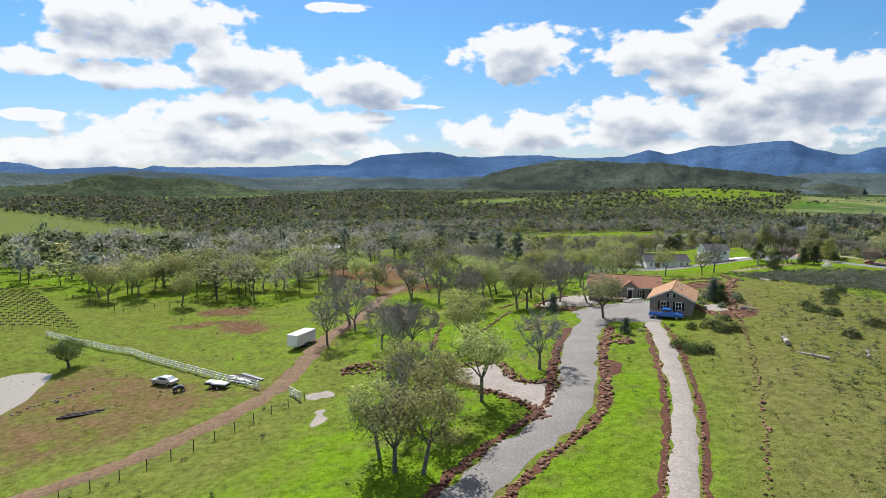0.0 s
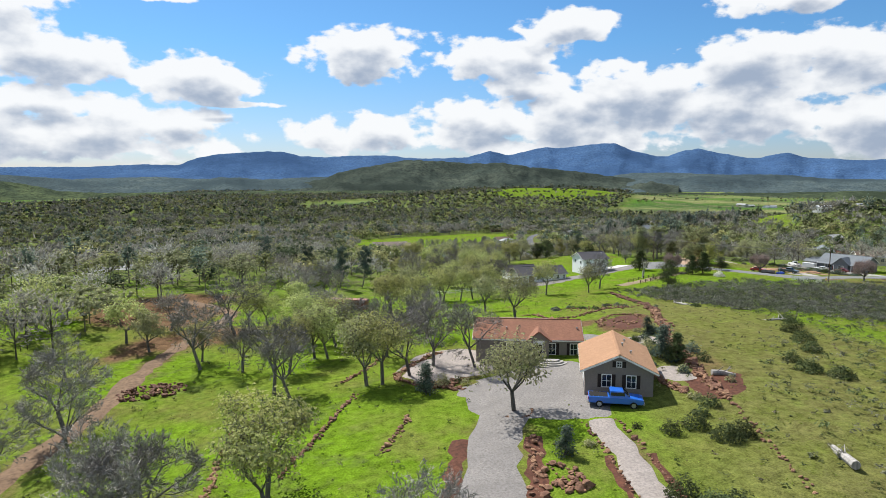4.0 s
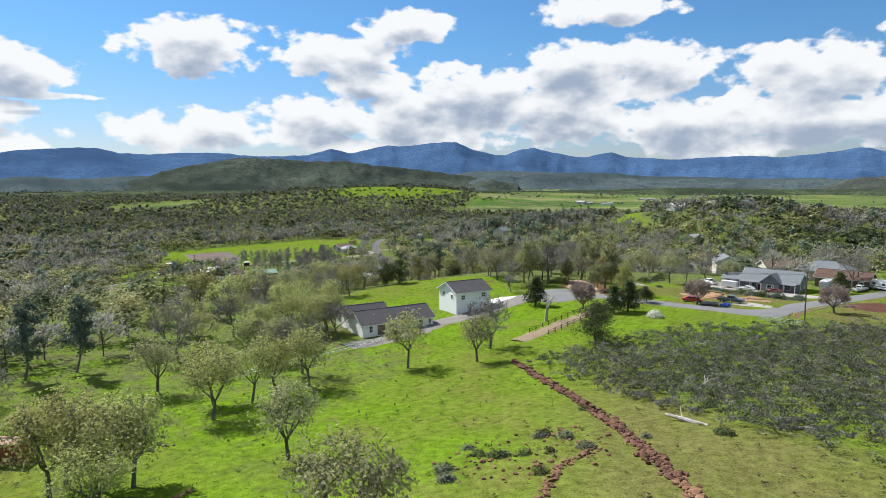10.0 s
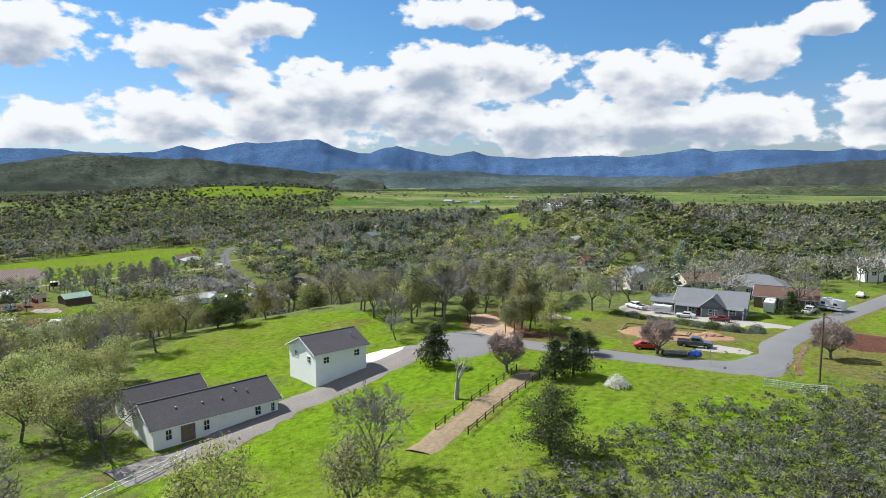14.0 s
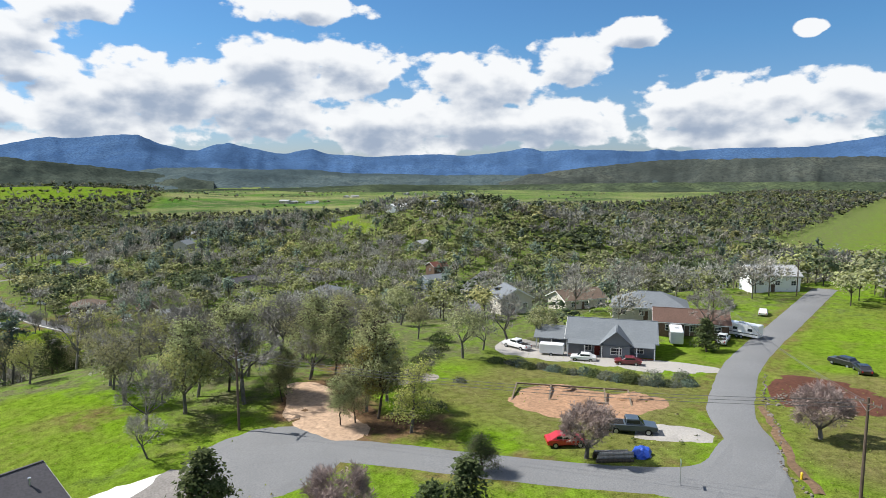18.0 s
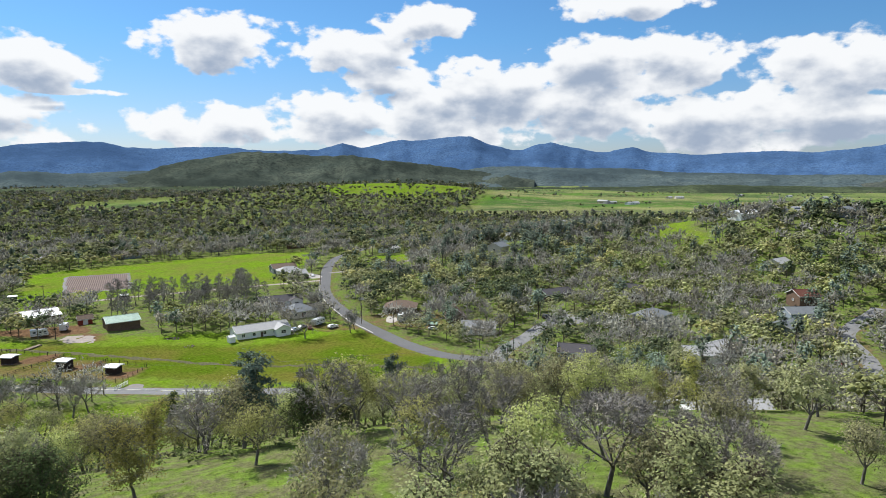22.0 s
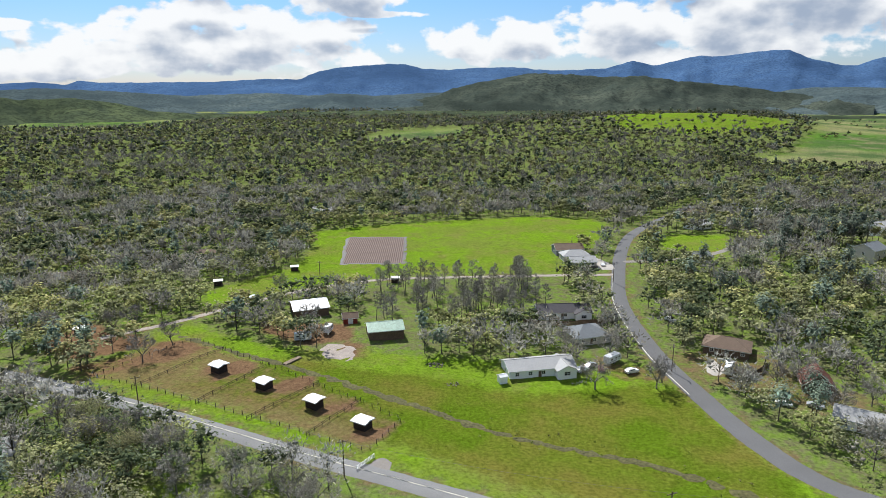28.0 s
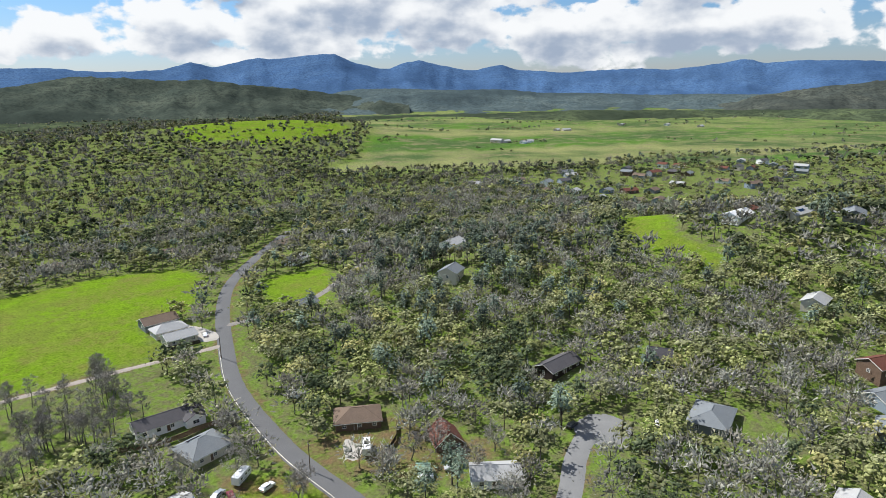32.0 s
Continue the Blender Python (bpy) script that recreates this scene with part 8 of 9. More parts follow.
for x, y, yaw, lab in ((-60, 330, 10, "grey-roofed house among the western oaks"), (-20, 345, -10, "pale house among the western oaks"), (5, 395, 0, "white house deep in the oaks"), (30, 450, 15, "white-roofed building beside the lane"), (20, 640, 5, "pale house in the woods beyond the field"), (-30, 600, 20, "grey house in the western woods"), (120, 760, 0, "brown house beyond the arena field"), (180, 770, 10, "pale house beyond the arena field"), (240, 760, -10, "grey house beyond the arena field"),
                       (60, 760, 0, "dark house in the far woods"), (340, 690, 10, "brown house on the far slope"), (355, 740, 0, "white house at the wood's edge"), (380, 660, 20, "grey house on the slope")):
    w = r.uniform(11, 16)
    house("house", x, y, yaw, w, 9, 2.9, 1.8, r.choice(WALLS), r.choice(ROOFS[:4]), lab, windows=plain_windows(w, 9, 2.9, 2, 1), bars=0)

# ---- woods ----
OPEN = [[(108, 534), (182, 540), (196, 560), (190, 592), (112, 590)], disc(322, 577, 14), disc(350, 611, 15), disc(262, 610, 10), disc(232, 511, 13), disc(246, 482, 11), disc(313, 437, 15), disc(302, 491, 11), [(100, 384), (165, 384), (190, 408), (160, 430), (90, 440), (84, 405)], [(108, 318), (132, 318), (128, 345), (112, 345)], [(4, 172), (24, 172), (27, 206), (8, 206)], [(38, 205), (100, 215), (100, 268), (78, 258), (60, 248), (44, 236)], disc(17, 200, 13), PASTURE, ARENA_FIELD, BALD, YARD, STRIP, HILLTOP, WEST_FIELD, VINEYARD, VALE, FIELD_NW, FIELD_MID, MEADOW_E]
HOUSE_SPOTS = np.array([(o.matrix_basis.translation.x, o.matrix_basis.translation.y) for o in bpy.data.objects if o.type == "EMPTY" and o.get("category") in ("house", "garage", "barn", "shed")])


def may_grow(x, y, gap=3.0):
    """Where a tree may stand: off the ways, fields and houses."""
    ok = way_clear(x, y) > np.where(y > 395, 4.5, 2.0)
    for p in OPEN:
        ok &= poly_dist(p, x, y) > 1.0
    for hx, hy in HOUSE_SPOTS:
        ok &= (np.hypot(x - hx, y - hy) > 8.5) & (np.hypot(x - hx + 3, (y - hy + 10) / 1.25) > (10.5 if (480 < hy < 660 and 40 < hx < 240) or (340 < hy < 372 and 230 < hx < 250) else 0))
    return ok


LOOKOUT = [(0, 0), (28, 115), (60, 168), (104, 213), (129, 257), (134, 316), (142, 352)]
NEAR_TREES = [("oak", -7, 68), ("oak", -2, 63), ("olive", -5, 64), ("oak", 0, 73), ("oak", 4, 110), ("bare", 14, 91), ("bare", -22, 120), ("oak", 5, 81), ("bare", -20, 136), ("bare", -8, 102), ("bare", -5, 105), ("oak", 18, 136),
              ("bare", 6, 137), ("oak", 12, 156), ("olive", 29.8, 117.8)]
NEAR_TREES += [("bare", 4, 140), ("bare", -1, 155), ("olive", 10, 157), ("olive", 16, 137), ("bare", 26, 141), ("bare", 22, 138), ("oak", 14, 166), ("oak", -2, 189), ("olive", 47.2, 165.3), ("bare", 31, 137), ("bare", 21, 152), ("bare", 13, 178)]
NEAR_TREES += [("oak", 29, 199), ("oak", 35, 195), ("oak", 46, 221), ("oak", 51, 219), ("oak", 61, 225), ("oak", 55, 221), ("oak", 28, 194), ("oak", 32, 192), ("oak", 45, 214), ("oak", 79, 227), ("olive", 90, 222), ("bare", 97, 229)]
NEAR_TREES += [("oak", x, y) for x, y in ((-67, 163), (-57, 178), (-52, 184), (-90, 171), (-83, 173), (-71, 193), (-45, 180), (-82, 181), (-94, 174), (-44, 198), (-60, 186), (-76, 184), (-88, 180))]
NEAR_TREES += [("bare", -18, 130), ("bare", -11, 113), ("oak", -6, 83), ("bare", -3, 76), ("bare", -7, 106), ("oak", 4, 107), ("oak", 6, 150), ("pine", -1, 273), ("pine", 12, 256), ("pine", 21, 246), ("pine", 28, 249), ("bare", 4, 262)]
NEAR_TREES += [("oak", 73, 265), ("oak", 69, 271), ("oak", 77, 267), ("olive", 60, 244), ("oak", 56, 252), ("bare", 62, 233), ("oak", 48, 256), ("oak", 63, 269), ("evergreen", 113, 218), ("conifer", 125, 254), ("blossom", 130, 242), ("small_evergreen", 146, 238.5), ("conifer", 135, 233), ("conifer", 132, 234)]
NEAR_TREES += [("blossom", 155, 231.6), ("blossom", 177, 213), ("conifer", 217.5, 236), ("bare", 226, 238), ("tall", 138, 278), ("bare", 133, 278), ("small_olive", 139, 285), ("tall", 146.3, 280.6), ("tall", 147.3, 279.2), ("small_tall", 150, 273), ("olive", 152, 284), ("tall", 159, 278), ("tall", 159, 273), ("small_tall", 148, 258), ("small_tall", 146.5, 259), ("tall", 151, 257), ("yellow", 152, 260), ("yellow", 157, 261), ("tall", 154, 262), ("yellow", 150, 251), ("olive", 136, 289), ("olive", 165, 287), ("bare", 176, 286), ("bare", 138, 296), ("evergreen", 115, 314), ("evergreen", 112, 317), ("small_bare", 129.3, 271.1), ("small_tall", 148.1, 271.5)]
# farm: bare oaks round the farmhouse, the road and the pens, and the thin trees of the copse
NEAR_TREES += [("bare", 182, 490), ("bare", 200, 489), ("bare", 203, 493), ("bare", 191, 510), ("bare", 178, 514), ("bare", 196, 530), ("bare", 233, 486), ("bare", 241, 485), ("bare", 241, 469), ("bare", 240, 452), ("bare", 222, 484), ("bare", 254, 474), ("bare", 1, 528), ("bare", 7, 522), ("bare", 23, 531), ("bare", 28, 534), ("bare", 44, 504), ("bare", 48, 518),
               ("bare", 19, 597), ("bare", 22, 483), ("bare", 43, 462), ("olive", 50, 462), ("bare", 90, 440), ("bare", 104, 434), ("bare", 96, 432), ("bare", 80, 436), ("olive", 66, 446), ("bare", 71, 577), ("bare", 77, 541), ("bare", 90, 536), ("bare", 54, 452), ("bare", 35, 450), ("bare", 61, 455), ("bare", 74, 447)]
NEAR_TREES += [("conifer", 131, 411.5), ("pine", 137, 330), ("pine", 147, 402), ("bare", 107.8, 425.6), ("bare", 111, 428), ("olive", 113.4, 400.6), ("bare", 88, 425), ("olive", 76, 415), ("oak", 97, 411), ("olive", 104, 404), ("bare", 64, 425)]
r = random.Random(15)
for k in range(85):
    x, y = r.uniform(112, 182), r.uniform(536, 592)
    if way_clear(np.array(x), np.array(y)) > 3 and min(math.hypot(x - a, y - b) for a, b in HOUSE_SPOTS) > 7.5 and not (174 < x < 206 and y < 552):
        NEAR_TREES.append(("thin_bare", x, y))
for kind, x, y in NEAR_TREES:
    plant(kind.replace('small_', ''), x, y, 1.2 if kind == 'tall' else 0.6 if kind.startswith('small') else 1.12 if y < 250 and kind in ('oak', 'olive', 'bare') else 1.1 if y > 400 else 1.0)

r = np.random.default_rng(17)


def thin(x, y, gap):
    """Keeps points at least a gap apart."""
    cell, keep = {}, []
    for i in range(len(x)):
        k = (int(x[i] // gap), int(y[i] // gap))
        if any((x[i] - x[j]) ** 2 + (y[i] - y[j]) ** 2 < gap * gap for a in (-1, 0, 1) for b in (-1, 0, 1) for j in cell.get((k[0] + a, k[1] + b), ())):
            continue
        cell.setdefault(k, []).append(i)
        keep.append(i)
    return np.array(keep)


def clumpy(x, y):
    return 0.5 + 0.5 * np.sin(x * 0.045 + 2 * np.sin(y * 0.031)) * np.sin(y * 0.052 + 1.7 * np.sin(x * 0.027))


n = 42000
tx, ty = r.uniform(-190, 590, n), r.uniform(150, 850, n)
dens = np.where(ty > 335, np.where(ty < 405, 0.3, 0.55) + 0.4 * clumpy(tx, ty), np.where(ty > 250, 0.10 + 0.2 * clumpy(tx, ty), 0.016 + 0.05 * clumpy(tx, ty)))
dens = np.where((tx < 60) & (ty < 240), np.where((tx < -28) & (ty > 168), 0.22, 0.11) * (0.4 + clumpy(tx, ty)), dens)
dens = np.where((tx > 160) & (ty < 335), np.where((tx < 262) & (ty < 312), 0.07, 0.35), dens)
ok = (r.random(n) < dens) & may_grow(tx, ty)
tx, ty = tx[ok], ty[ok]
k = thin(tx, ty, 5.0)
tx, ty = tx[k], ty[k]
dist = line_dist(LOOKOUT, tx, ty)
order = np.argsort(dist)
NEAR_COUNT = 250
for i in order[:NEAR_COUNT]:
    x, y = float(tx[i]), float(ty[i])
    u = random.Random(int(x * 91 + y * 17)).random()
    if 160 < x < 262 and y < 312:
        kind = "bare" if u < 0.6 else "olive"
    elif y > 310 and x > 60:
        kind = "olive" if u < 0.40 else "oak" if u < 0.60 else "bare" if u < 0.84 else "evergreen" if u < 0.88 else "pine" if u < 0.92 else "yellow"
    else:
        kind = "oak" if u < 0.45 else "bare" if u < 0.82 else "olive"
    if dist[i] > 62 and kind in ("oak", "olive", "bare", "evergreen"):
        kind += "_far"
    plant(kind, x, y, 0.82 + 0.4 * random.Random(int(x * 7 + y)).random())
mid = order[NEAR_COUNT:]


def woods(name, xs, ys, hs, rs, tints, bare, n_leaf, leaf, label, seed, trunk=True, lobes=7, clump=0.3):
    """Many small trees in one object: trunks, limbs, and clumps of leaf sprays or bare twigs round the limbs' ends."""
    r = np.random.default_rng(seed)
    m = len(xs)
    zs = ground_z(xs, ys)
    pine = (tints[:, 2] > 0.95 * tints[:, 0]) & (hs > 3)
    hs, rs = np.where(pine, hs * 1.4, hs), np.where(pine, rs * 0.62, rs)
    size = np.stack([rs, rs, hs * 0.38], 1)[:, None, :]
    foot = np.stack([xs, ys, zs], 1)[:, None, :]
    v = r.normal(size=(m, lobes, 3))
    v /= np.linalg.norm(v, axis=2, keepdims=True)
    v[..., 2] = np.abs(v[..., 2]) * 1.2 - 0.45
    ends = v * r.uniform(0.55, 1.0, (m, lobes, 1)) * size + foot
    ends[..., 2] += (hs * 0.6)[:, None]
    pick = r.integers(0, lobes, (m, n_leaf))
    c = np.take_along_axis(ends, pick[..., None].repeat(3, 2), 1) + r.normal(size=(m, n_leaf, 3)) * size * (0.24, 0.24, 0.22)
    inner = foot + r.normal(size=(m, n_leaf, 3)) * size * (0.38, 0.38, 0.38) + np.stack([0 * hs, 0 * hs, 0.62 * hs], 1)[:, None, :]
    c = np.where(r.random((m, n_leaf, 1)) < 0.3, inner, c)
    c[..., 2] = np.maximum(c[..., 2], (zs + 0.12 * hs)[:, None])
    s = leaf * r.uniform(0.5, 1.4, (m, n_leaf, 1))
    core = foot + np.stack([0 * hs, 0 * hs, 0.4 * hs], 1)[:, None, :]
    out = (c - core) / (np.linalg.norm(c - core, axis=2, keepdims=True) + 1e-6)
    w = out * 0.7 + np.array([0, 0, 0.75]) + 0.45 * r.normal(size=(m, n_leaf, 3))
    a = np.cross(w, r.normal(size=(m, n_leaf, 3)))
    bb = np.asarray(bare, float)[:, None, None]
    a = np.where(bb > 0, out + np.array([0, 0, 0.3]) + 0.6 * r.normal(size=(m, n_leaf, 3)), a)
    a /= np.linalg.norm(a, axis=2, keepdims=True) + 1e-9
    b = np.cross(np.where(bb > 0, r.normal(size=(m, n_leaf, 3)), w), a)
    b /= np.linalg.norm(b, axis=2, keepdims=True) + 1e-9
    lg, wd_ = s * (1 + 0.9 * bb), s * (0.8 - 0.36 * bb)
    q = np.stack([c + a * lg, c + b * wd_ - a * s * 0.5, c - b * wd_ - a * s * 0.5], 2).reshape(-1, 3)
    nq = m * n_leaf
    faces = np.arange(nq * 3).reshape(nq, 3)
    tint = np.repeat(tints, n_leaf * 3, axis=0)
    if clump:
        # a rough eight-sided clump of twigs and leaves at each limb's end
        heart = foot + np.stack([0 * hs, 0 * hs, 0.58 * hs], 1)[:, None, :]
        mid = heart + (ends - heart) * 0.85
        rad = size * clump * (1 - 0.3 * bb) * r.uniform(0.75, 1.25, (m, lobes, 1))
        six = np.array([(1, 0, 0), (0, 1, 0), (-1, 0, 0), (0, -1, 0), (0, 0, 1), (0, 0, -1)], float)
        cv = mid[:, :, None, :] + (six * r.uniform(0.7, 1.25, (m, lobes, 6, 1)) + 0.22 * r.normal(size=(m, lobes, 6, 3))) * rad[:, :, None, :]
        eight = np.array([(0, 1, 4), (1, 2, 4), (2, 3, 4), (3, 0, 4), (1, 0, 5), (2, 1, 5), (3, 2, 5), (0, 3, 5)])
        cf = (len(q) + 6 * np.arange(m * lobes))[:, None, None] + eight
        q, faces = np.concatenate([q, cv.reshape(-1, 3)]), np.concatenate([faces, cf.reshape(-1, 3)])
        tint = np.concatenate([tint, np.repeat(tints, lobes * 6, axis=0)])
    if trunk:
        w = 0.15 * hs / 8
        ang = np.array([0, 2.1, 4.2])
        lo = np.stack([np.stack([xs + w * np.cos(t), ys + w * np.sin(t), zs - 0.3], 1) for t in ang], 1)
        hi = np.stack([np.stack([xs + 0.5 * w * np.cos(t), ys + 0.5 * w * np.sin(t), zs + hs * 0.7], 1) for t in ang], 1)
        tv = np.concatenate([lo, hi], 1).reshape(-1, 3)
        base = (np.arange(m) * 6)[:, None] + len(q)
        tf = np.concatenate([base + np.array([t]) for t in ([0, 1, 4], [0, 4, 3], [1, 2, 5], [1, 5, 4], [2, 0, 3], [2, 3, 5])])
        q, faces = np.concatenate([q, tv]), np.concatenate([faces, tf])
        bark = np.array([[0.12, 0.105, 0.09, 1.0]])
        tint = np.concatenate([tint, np.tile(bark, (m * 6, 1))])
        if n_leaf > 60:
            root = foot + np.stack([0 * hs, 0 * hs, 0.32 * hs], 1)[:, None, :] + np.zeros((m, lobes, 3))
            d = r.normal(size=(m, lobes, 3))
            d *= 0.10 / np.linalg.norm(d, axis=2, keepdims=True)
            e = np.cross(d, ends - root)
            e *= 0.10 / (np.linalg.norm(e, axis=2, keepdims=True) + 1e-9)
            lv = np.stack([root + d, root - d, ends, root + e, root - e, ends], 2).reshape(-1, 3)
            faces = np.concatenate([faces, len(q) + np.arange(len(lv)).reshape(-1, 3)])
            q = np.concatenate([q, lv])
            tint = np.concatenate([tint, np.tile(bark, (len(lv), 1))])
    me = bpy.data.meshes.new(name)
    me.vertices.add(len(q))
    me.vertices.foreach_set("co", q.astype(np.float32).ravel())
    me.loops.add(len(faces) * 3)
    me.polygons.add(len(faces))
    me.loops.foreach_set("vertex_index", faces.astype(np.int32).ravel())
    me.polygons.foreach_set("loop_start", np.arange(0, len(faces) * 3, 3, dtype=np.int32))
    me.polygons.foreach_set("use_smooth", np.ones(len(faces), bool))
    me.update(calc_edges=True)
    colour_attr(me, "tint", tint)
    me.materials.append(M_LEAF_WOODS)
    return tagged(new(name, me), label, "woodland", kind="stuff")


# young green, olive, grey twigs, brown twigs, dark evergreen, grey-green pine, yellow
TINTS = np.array([(0.175, 0.185, 0.075, 1), (0.145, 0.15, 0.078, 1), (0.170, 0.166, 0.145, 1), (0.162, 0.152, 0.128, 1), (0.052, 0.067, 0.036, 1), (0.10, 0.13, 0.10, 1), (0.21, 0.20, 0.085, 1)])


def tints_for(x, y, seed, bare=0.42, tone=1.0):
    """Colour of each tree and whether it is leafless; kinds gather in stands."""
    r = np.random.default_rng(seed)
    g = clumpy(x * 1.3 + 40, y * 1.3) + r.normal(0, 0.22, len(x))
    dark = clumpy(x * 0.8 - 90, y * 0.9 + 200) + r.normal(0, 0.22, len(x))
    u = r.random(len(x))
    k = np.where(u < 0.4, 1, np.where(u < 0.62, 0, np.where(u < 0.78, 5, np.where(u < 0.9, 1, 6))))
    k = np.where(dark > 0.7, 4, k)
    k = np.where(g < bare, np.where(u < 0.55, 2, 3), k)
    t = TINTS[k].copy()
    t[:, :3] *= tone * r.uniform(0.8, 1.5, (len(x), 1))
    return t, (k == 2) | (k == 3)


mx, my = tx[mid], ty[mid]
away = line_dist(LOOKOUT, mx, my)
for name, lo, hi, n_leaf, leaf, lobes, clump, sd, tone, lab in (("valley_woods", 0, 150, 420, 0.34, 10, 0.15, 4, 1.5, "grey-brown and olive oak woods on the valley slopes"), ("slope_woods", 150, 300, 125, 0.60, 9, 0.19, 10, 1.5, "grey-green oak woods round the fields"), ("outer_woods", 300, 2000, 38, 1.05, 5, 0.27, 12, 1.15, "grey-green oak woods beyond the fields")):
    h = (away >= lo) & (away < hi)
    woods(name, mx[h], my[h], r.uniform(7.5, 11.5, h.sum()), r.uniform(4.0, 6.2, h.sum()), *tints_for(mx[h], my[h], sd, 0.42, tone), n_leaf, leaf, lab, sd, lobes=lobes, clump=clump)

# foothill pines round the houses on the wooded slope
px, py = r.normal(338, 34, 110), r.normal(588, 42, 110)
ok = may_grow(px, py)
px, py = px[ok], py[ok]
pt = np.tile((0.115, 0.145, 0.118, 1.0), (len(px), 1)) * r.uniform(0.8, 1.3, (len(px), 1))
woods("slope_pines", px, py, r.uniform(8, 12, len(px)), r.uniform(3.2, 4.6, len(px)), pt, np.zeros(len(px), bool), 150, 0.6, "blue-grey foothill pines round the slope houses", 14, lobes=9, clump=0.15)

# farther woods, thinning into the distance
n = 60000
ang, dd2 = np.radians(r.uniform(-48, 92, n)), 330 + 2500 * r.random(n) ** 1.25
wx, wy = 140 + dd2 * np.sin(ang), 330 + dd2 * np.cos(ang)
ok = ~((wx > -190) & (wx < 590) & (wy > 150) & (wy < 850)) & ~((wx > 560) & (wx < 990) & (wy > 600) & (wy < 1060 - 0.3 * wx))
for p in (VALE, FIELD_NW, FIELD_MID):
    ok &= poly_dist(p, wx, wy) > 2
ok &= (poly_dist(KNOLL_TOP, wx, wy) > 0) | (r.random(n) < 0.3 * clumpy(wx * 0.6, wy * 0.6))
wx, wy, dd2 = wx[ok], wy[ok], dd2[ok]
k = thin(wx, wy, 7.6)
wx, wy, dd2 = wx[k], wy[k], dd2[k]
ne = dd2 < 900
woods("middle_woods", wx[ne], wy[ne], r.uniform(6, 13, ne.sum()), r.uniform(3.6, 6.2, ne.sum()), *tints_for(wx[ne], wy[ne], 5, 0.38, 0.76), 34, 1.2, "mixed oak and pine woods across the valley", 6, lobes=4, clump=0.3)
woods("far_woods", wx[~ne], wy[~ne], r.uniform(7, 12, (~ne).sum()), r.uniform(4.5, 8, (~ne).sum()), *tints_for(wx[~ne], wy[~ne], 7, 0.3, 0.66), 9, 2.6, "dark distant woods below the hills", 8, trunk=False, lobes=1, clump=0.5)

# ---- brush and tufts ----
def brush(name, poly, n, seed, h, rad, n_leaf, leaf, tints, label, gap=1.0, twiggy=0.0):
    r = np.random.default_rng(seed)
    xs, ys = [p[0] for p in poly], [p[1] for p in poly]
    x, y = r.uniform(min(xs), max(xs), n), r.uniform(min(ys), max(ys), n)
    ok = (poly_dist(poly, x, y) < r.normal(-1, 4, n)) & (way_clear(x, y) > 1.0)
    x, y = x[ok], y[ok]
    k = thin(x, y, gap)
    x, y = x[k], y[k]
    t = np.array(tints)[r.integers(0, len(tints), len(x))]
    t = np.concatenate([t * r.uniform(0.7, 1.25, (len(x), 1)), np.ones((len(x), 1))], 1)
    hs = r.uniform(*h, len(x))
    return woods(name, x, y, hs, hs * rad, t, r.random(len(x)) < twiggy, n_leaf, leaf, label, seed, trunk=False, lobes=4, clump=0.0)


GREYS = [(0.12, 0.123, 0.102), (0.095, 0.108, 0.075), (0.155, 0.152, 0.135), (0.07, 0.088, 0.048)]
brush("chaparral", SCRUB, 8500, 31, (0.8, 1.8), 0.85, 84, 0.15, GREYS, "dense grey chaparral brush on the hill", 0.85, 0.4)
brush("sparse_chaparral", [(90, 168), (103, 164), (135, 147), (165, 140), (160, 120), (120, 108), (100, 118), (92, 145)], 700, 37, (0.4, 1.2), 0.8, 50, 0.11, GREYS[:2] + [(0.06, 0.085, 0.03)], "scattered grey and green brush at the scrub's edge", 1.9, 0.2)
brush("chaparral_slope", SCRUB_S, 1100, 32, (0.5, 1.7), 0.75, 44, 0.14, [(0.09, 0.12, 0.05), (0.12, 0.13, 0.07), (0.15, 0.15, 0.10)], "scattered green and grey brush on the slope", 1.6)
brush("hill_bushes", [(-120, 50), (60, 50), (130, 120), (190, 180), (200, 225), (100, 250), (60, 230), (0, 230), (-110, 200)], 800, 33, (0.25, 0.75), 0.8, 22, 0.12, [(0.08, 0.11, 0.03), (0.12, 0.14, 0.05), (0.15, 0.13, 0.08)], "small scattered bushes and weeds over the meadow", 3.0)
brush("meadow_weeds", [(28, 45), (62, 45), (112, 108), (116, 160), (90, 172), (72, 150), (52, 118), (38, 90)], 1500, 38, (0.2, 0.65), 0.8, 26, 0.085, [(0.06, 0.085, 0.03), (0.10, 0.115, 0.05), (0.15, 0.135, 0.09)], "dark weeds and small bushes over the dry meadow", 1.3, 0.15)
brush("slope_weeds", [(-30, 95), (30, 85), (34, 150), (52, 150), (100, 200), (98, 262), (40, 240), (-20, 200)], 1300, 39, (0.2, 0.6), 0.8, 22, 0.085, [(0.07, 0.11, 0.025), (0.10, 0.14, 0.03), (0.12, 0.11, 0.06)], "weeds and small bushes on the green slope", 1.6, 0.1)
brush("meadow_tufts", [(-120, 45), (60, 45), (130, 120), (200, 180), (205, 262), (130, 320), (60, 300), (-20, 240), (-120, 200)], 26000, 34, (0.10, 0.22), 0.9, 3, 0.10, [(0.15, 0.20, 0.02), (0.17, 0.21, 0.03), (0.19, 0.18, 0.06), (0.12, 0.15, 0.02)], "tufts of spring grass over the meadow", 0.8)
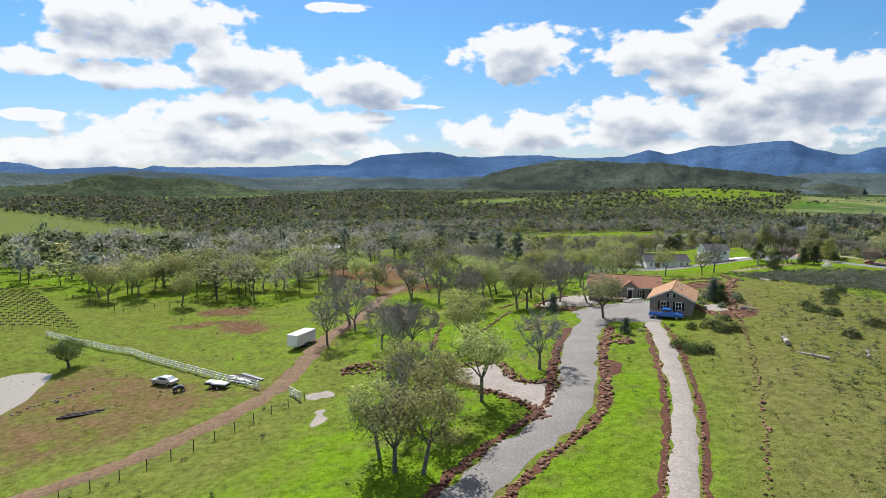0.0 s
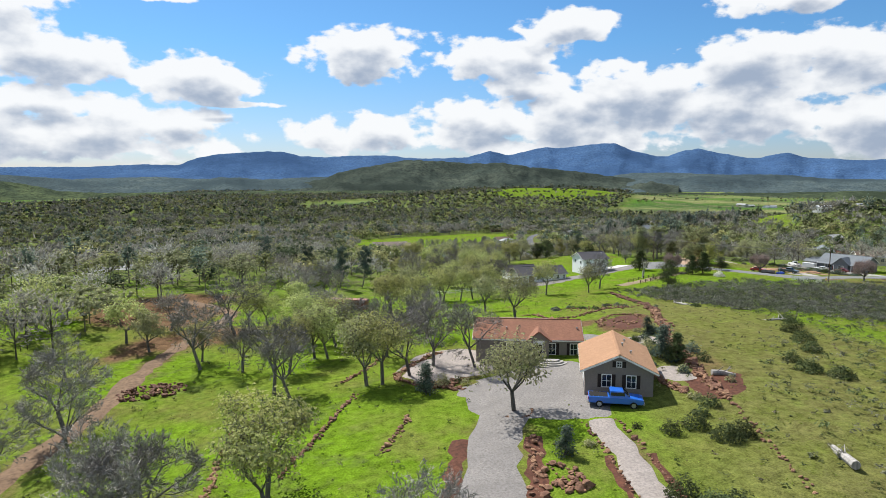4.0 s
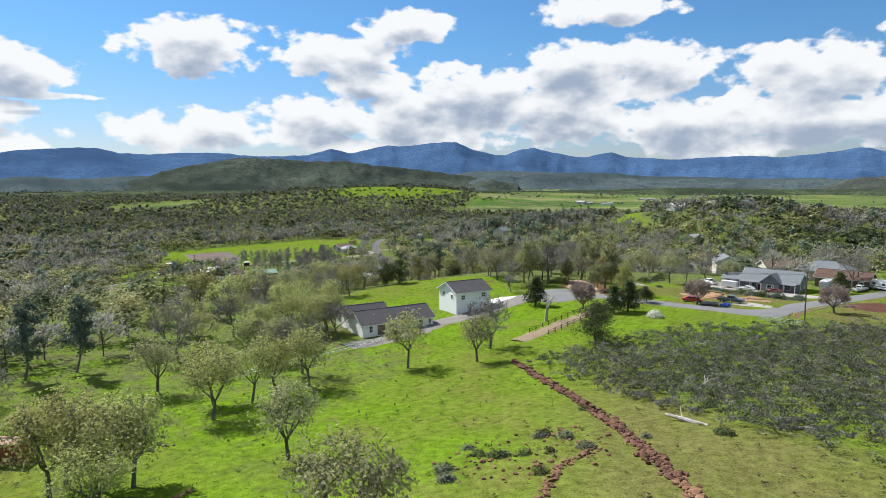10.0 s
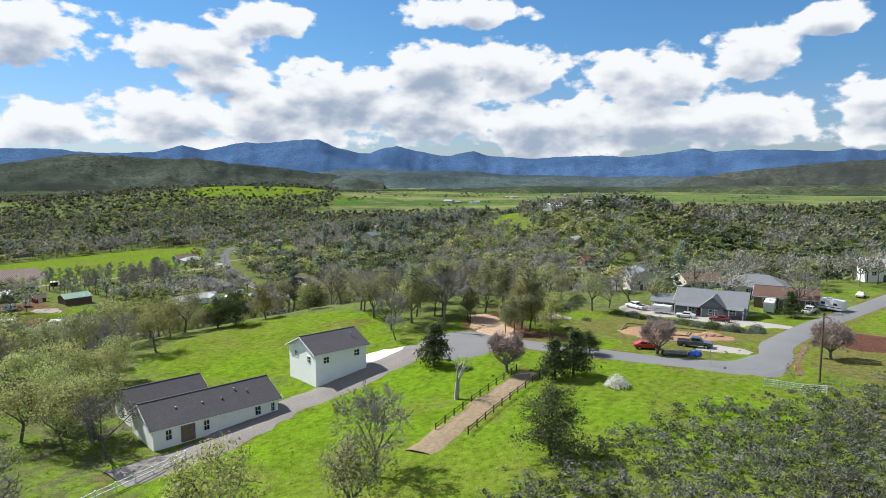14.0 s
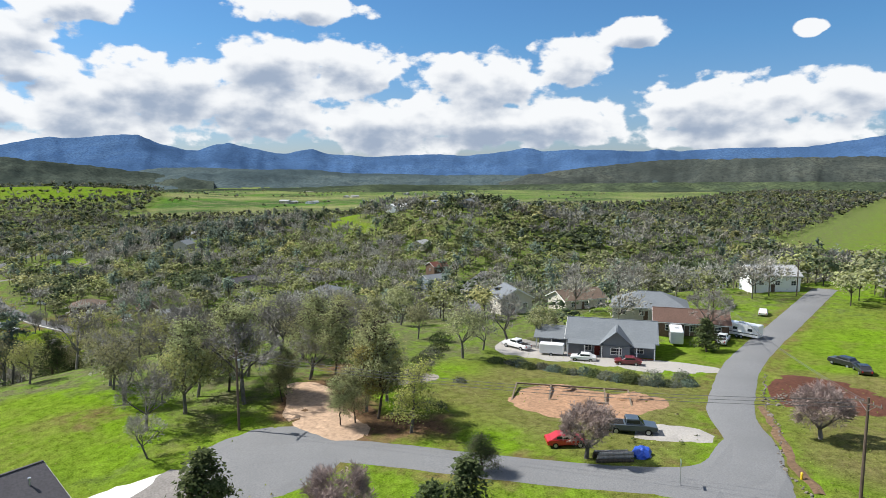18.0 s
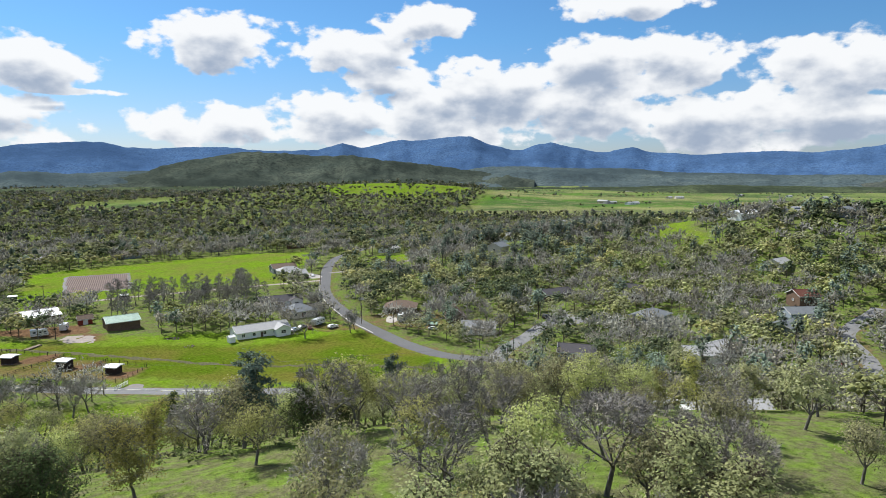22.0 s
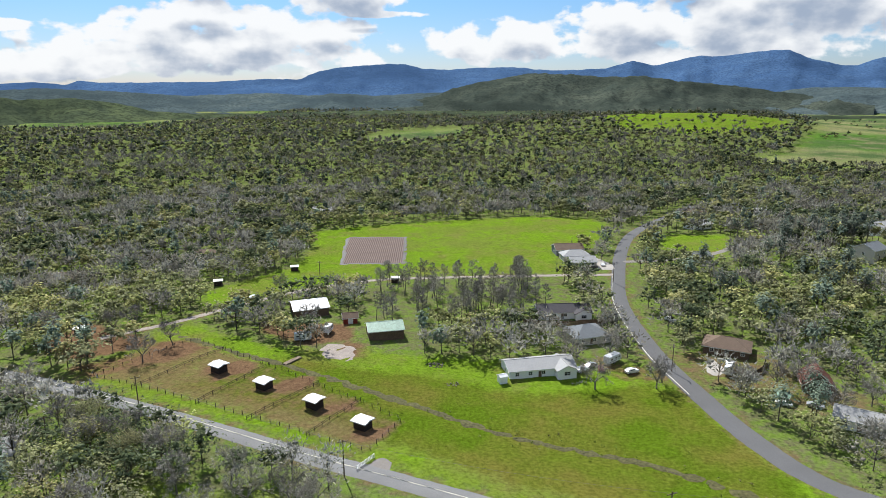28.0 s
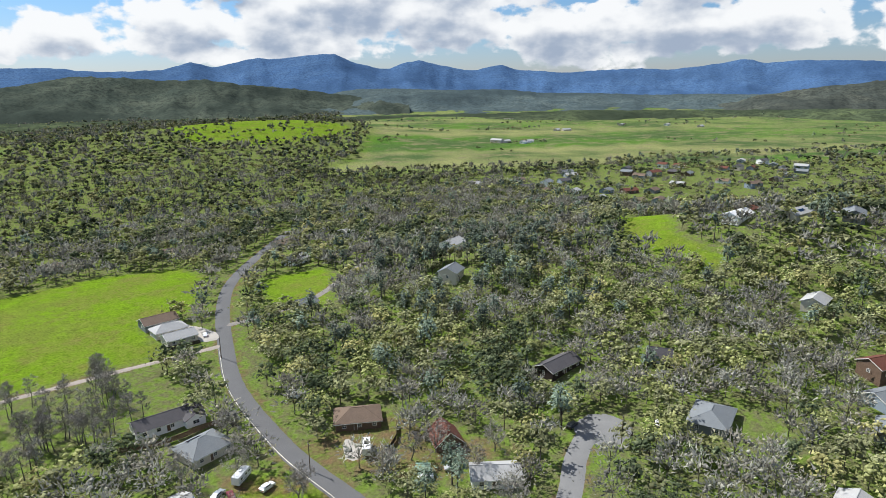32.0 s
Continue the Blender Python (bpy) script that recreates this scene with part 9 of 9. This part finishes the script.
brush("ditch_reeds", [q for off in (2.0, -2.0) for q in side_line(DITCH, off)[::int(off)]], 2600, 36, (0.3, 0.9), 0.8, 14, 0.16, [(0.10, 0.14, 0.02), (0.15, 0.14, 0.06), (0.12, 0.17, 0.02)], "rank grass and reeds along the ditch", 1.0)
brush("valley_brush", [(60, 340), (120, 325), (175, 320), (230, 330), (300, 380), (280, 430), (210, 405), (130, 402), (70, 420)], 1500, 35, (0.8, 2.2), 0.8, 26, 0.28, [(0.09, 0.12, 0.04), (0.13, 0.13, 0.08), (0.11, 0.14, 0.05)], "underbrush on the wooded hillside", 2.5)

# hedgerows and creek trees of the far vale
hx, hy = [], []
for pts, step, wob in (([(465, 1124), (486, 963), (558, 896), (640, 878), (729, 874), (871, 856), (1008, 816), (1123, 753), (1252, 715)], 3.0, 14), ([(873, 1499), (944, 1380)], 8, 6), ([(1038, 1386), (1199, 1380)], 9, 6), ([(1150, 1010), (1210, 890)], 25, 14), ([(780, 885), (950, 880)], 16, 6),
                       ([(1400, 1330), (1600, 1180)], 22, 25), ([(1000, 1900), (1300, 1750)], 14, 10), ([(1240, 1560), (1420, 1480)], 12, 8), ([(885, 1160), (950, 1130)], 7, 16), ([(790, 1100), (820, 1050)], 20, 5), ([(1200, 800), (1700, 900)], 26, 30), ([(1500, 1300), (2200, 1200)], 30, 30), ([(700, 1250), (780, 1300)], 12, 8), ([(-560, 1740), (-430, 2150)], 14, 8)):
    for x, y, a in along(pts, step):
        hx.append(x + r.normal(0, wob))
        hy.append(y + r.normal(0, wob))
hx, hy = np.array(hx), np.array(hy)
woods("hedgerow_trees", hx, hy, r.uniform(4, 9, len(hx)), r.uniform(2.5, 4.5, len(hx)), *tints_for(hx, hy, 41, 0.2), 30, 1.0, "lines of trees along the creek and fields", 42)
sx, sy = r.uniform(545, 990, 900), r.uniform(560, 860, 900)
ok = (sy < 1060 - 0.3 * sx) & (sy > 600)
woods("town_trees", sx[ok], sy[ok], r.uniform(4, 8, ok.sum()), r.uniform(2.4, 4, ok.sum()), *tints_for(sx[ok], sy[ok], 43, 0.3), 26, 0.9, "garden trees between the town houses", 44)

for k in PROTO:
    for t in PROTO[k]:
        for o in (*t.children, t):
            bpy.data.objects.remove(o)
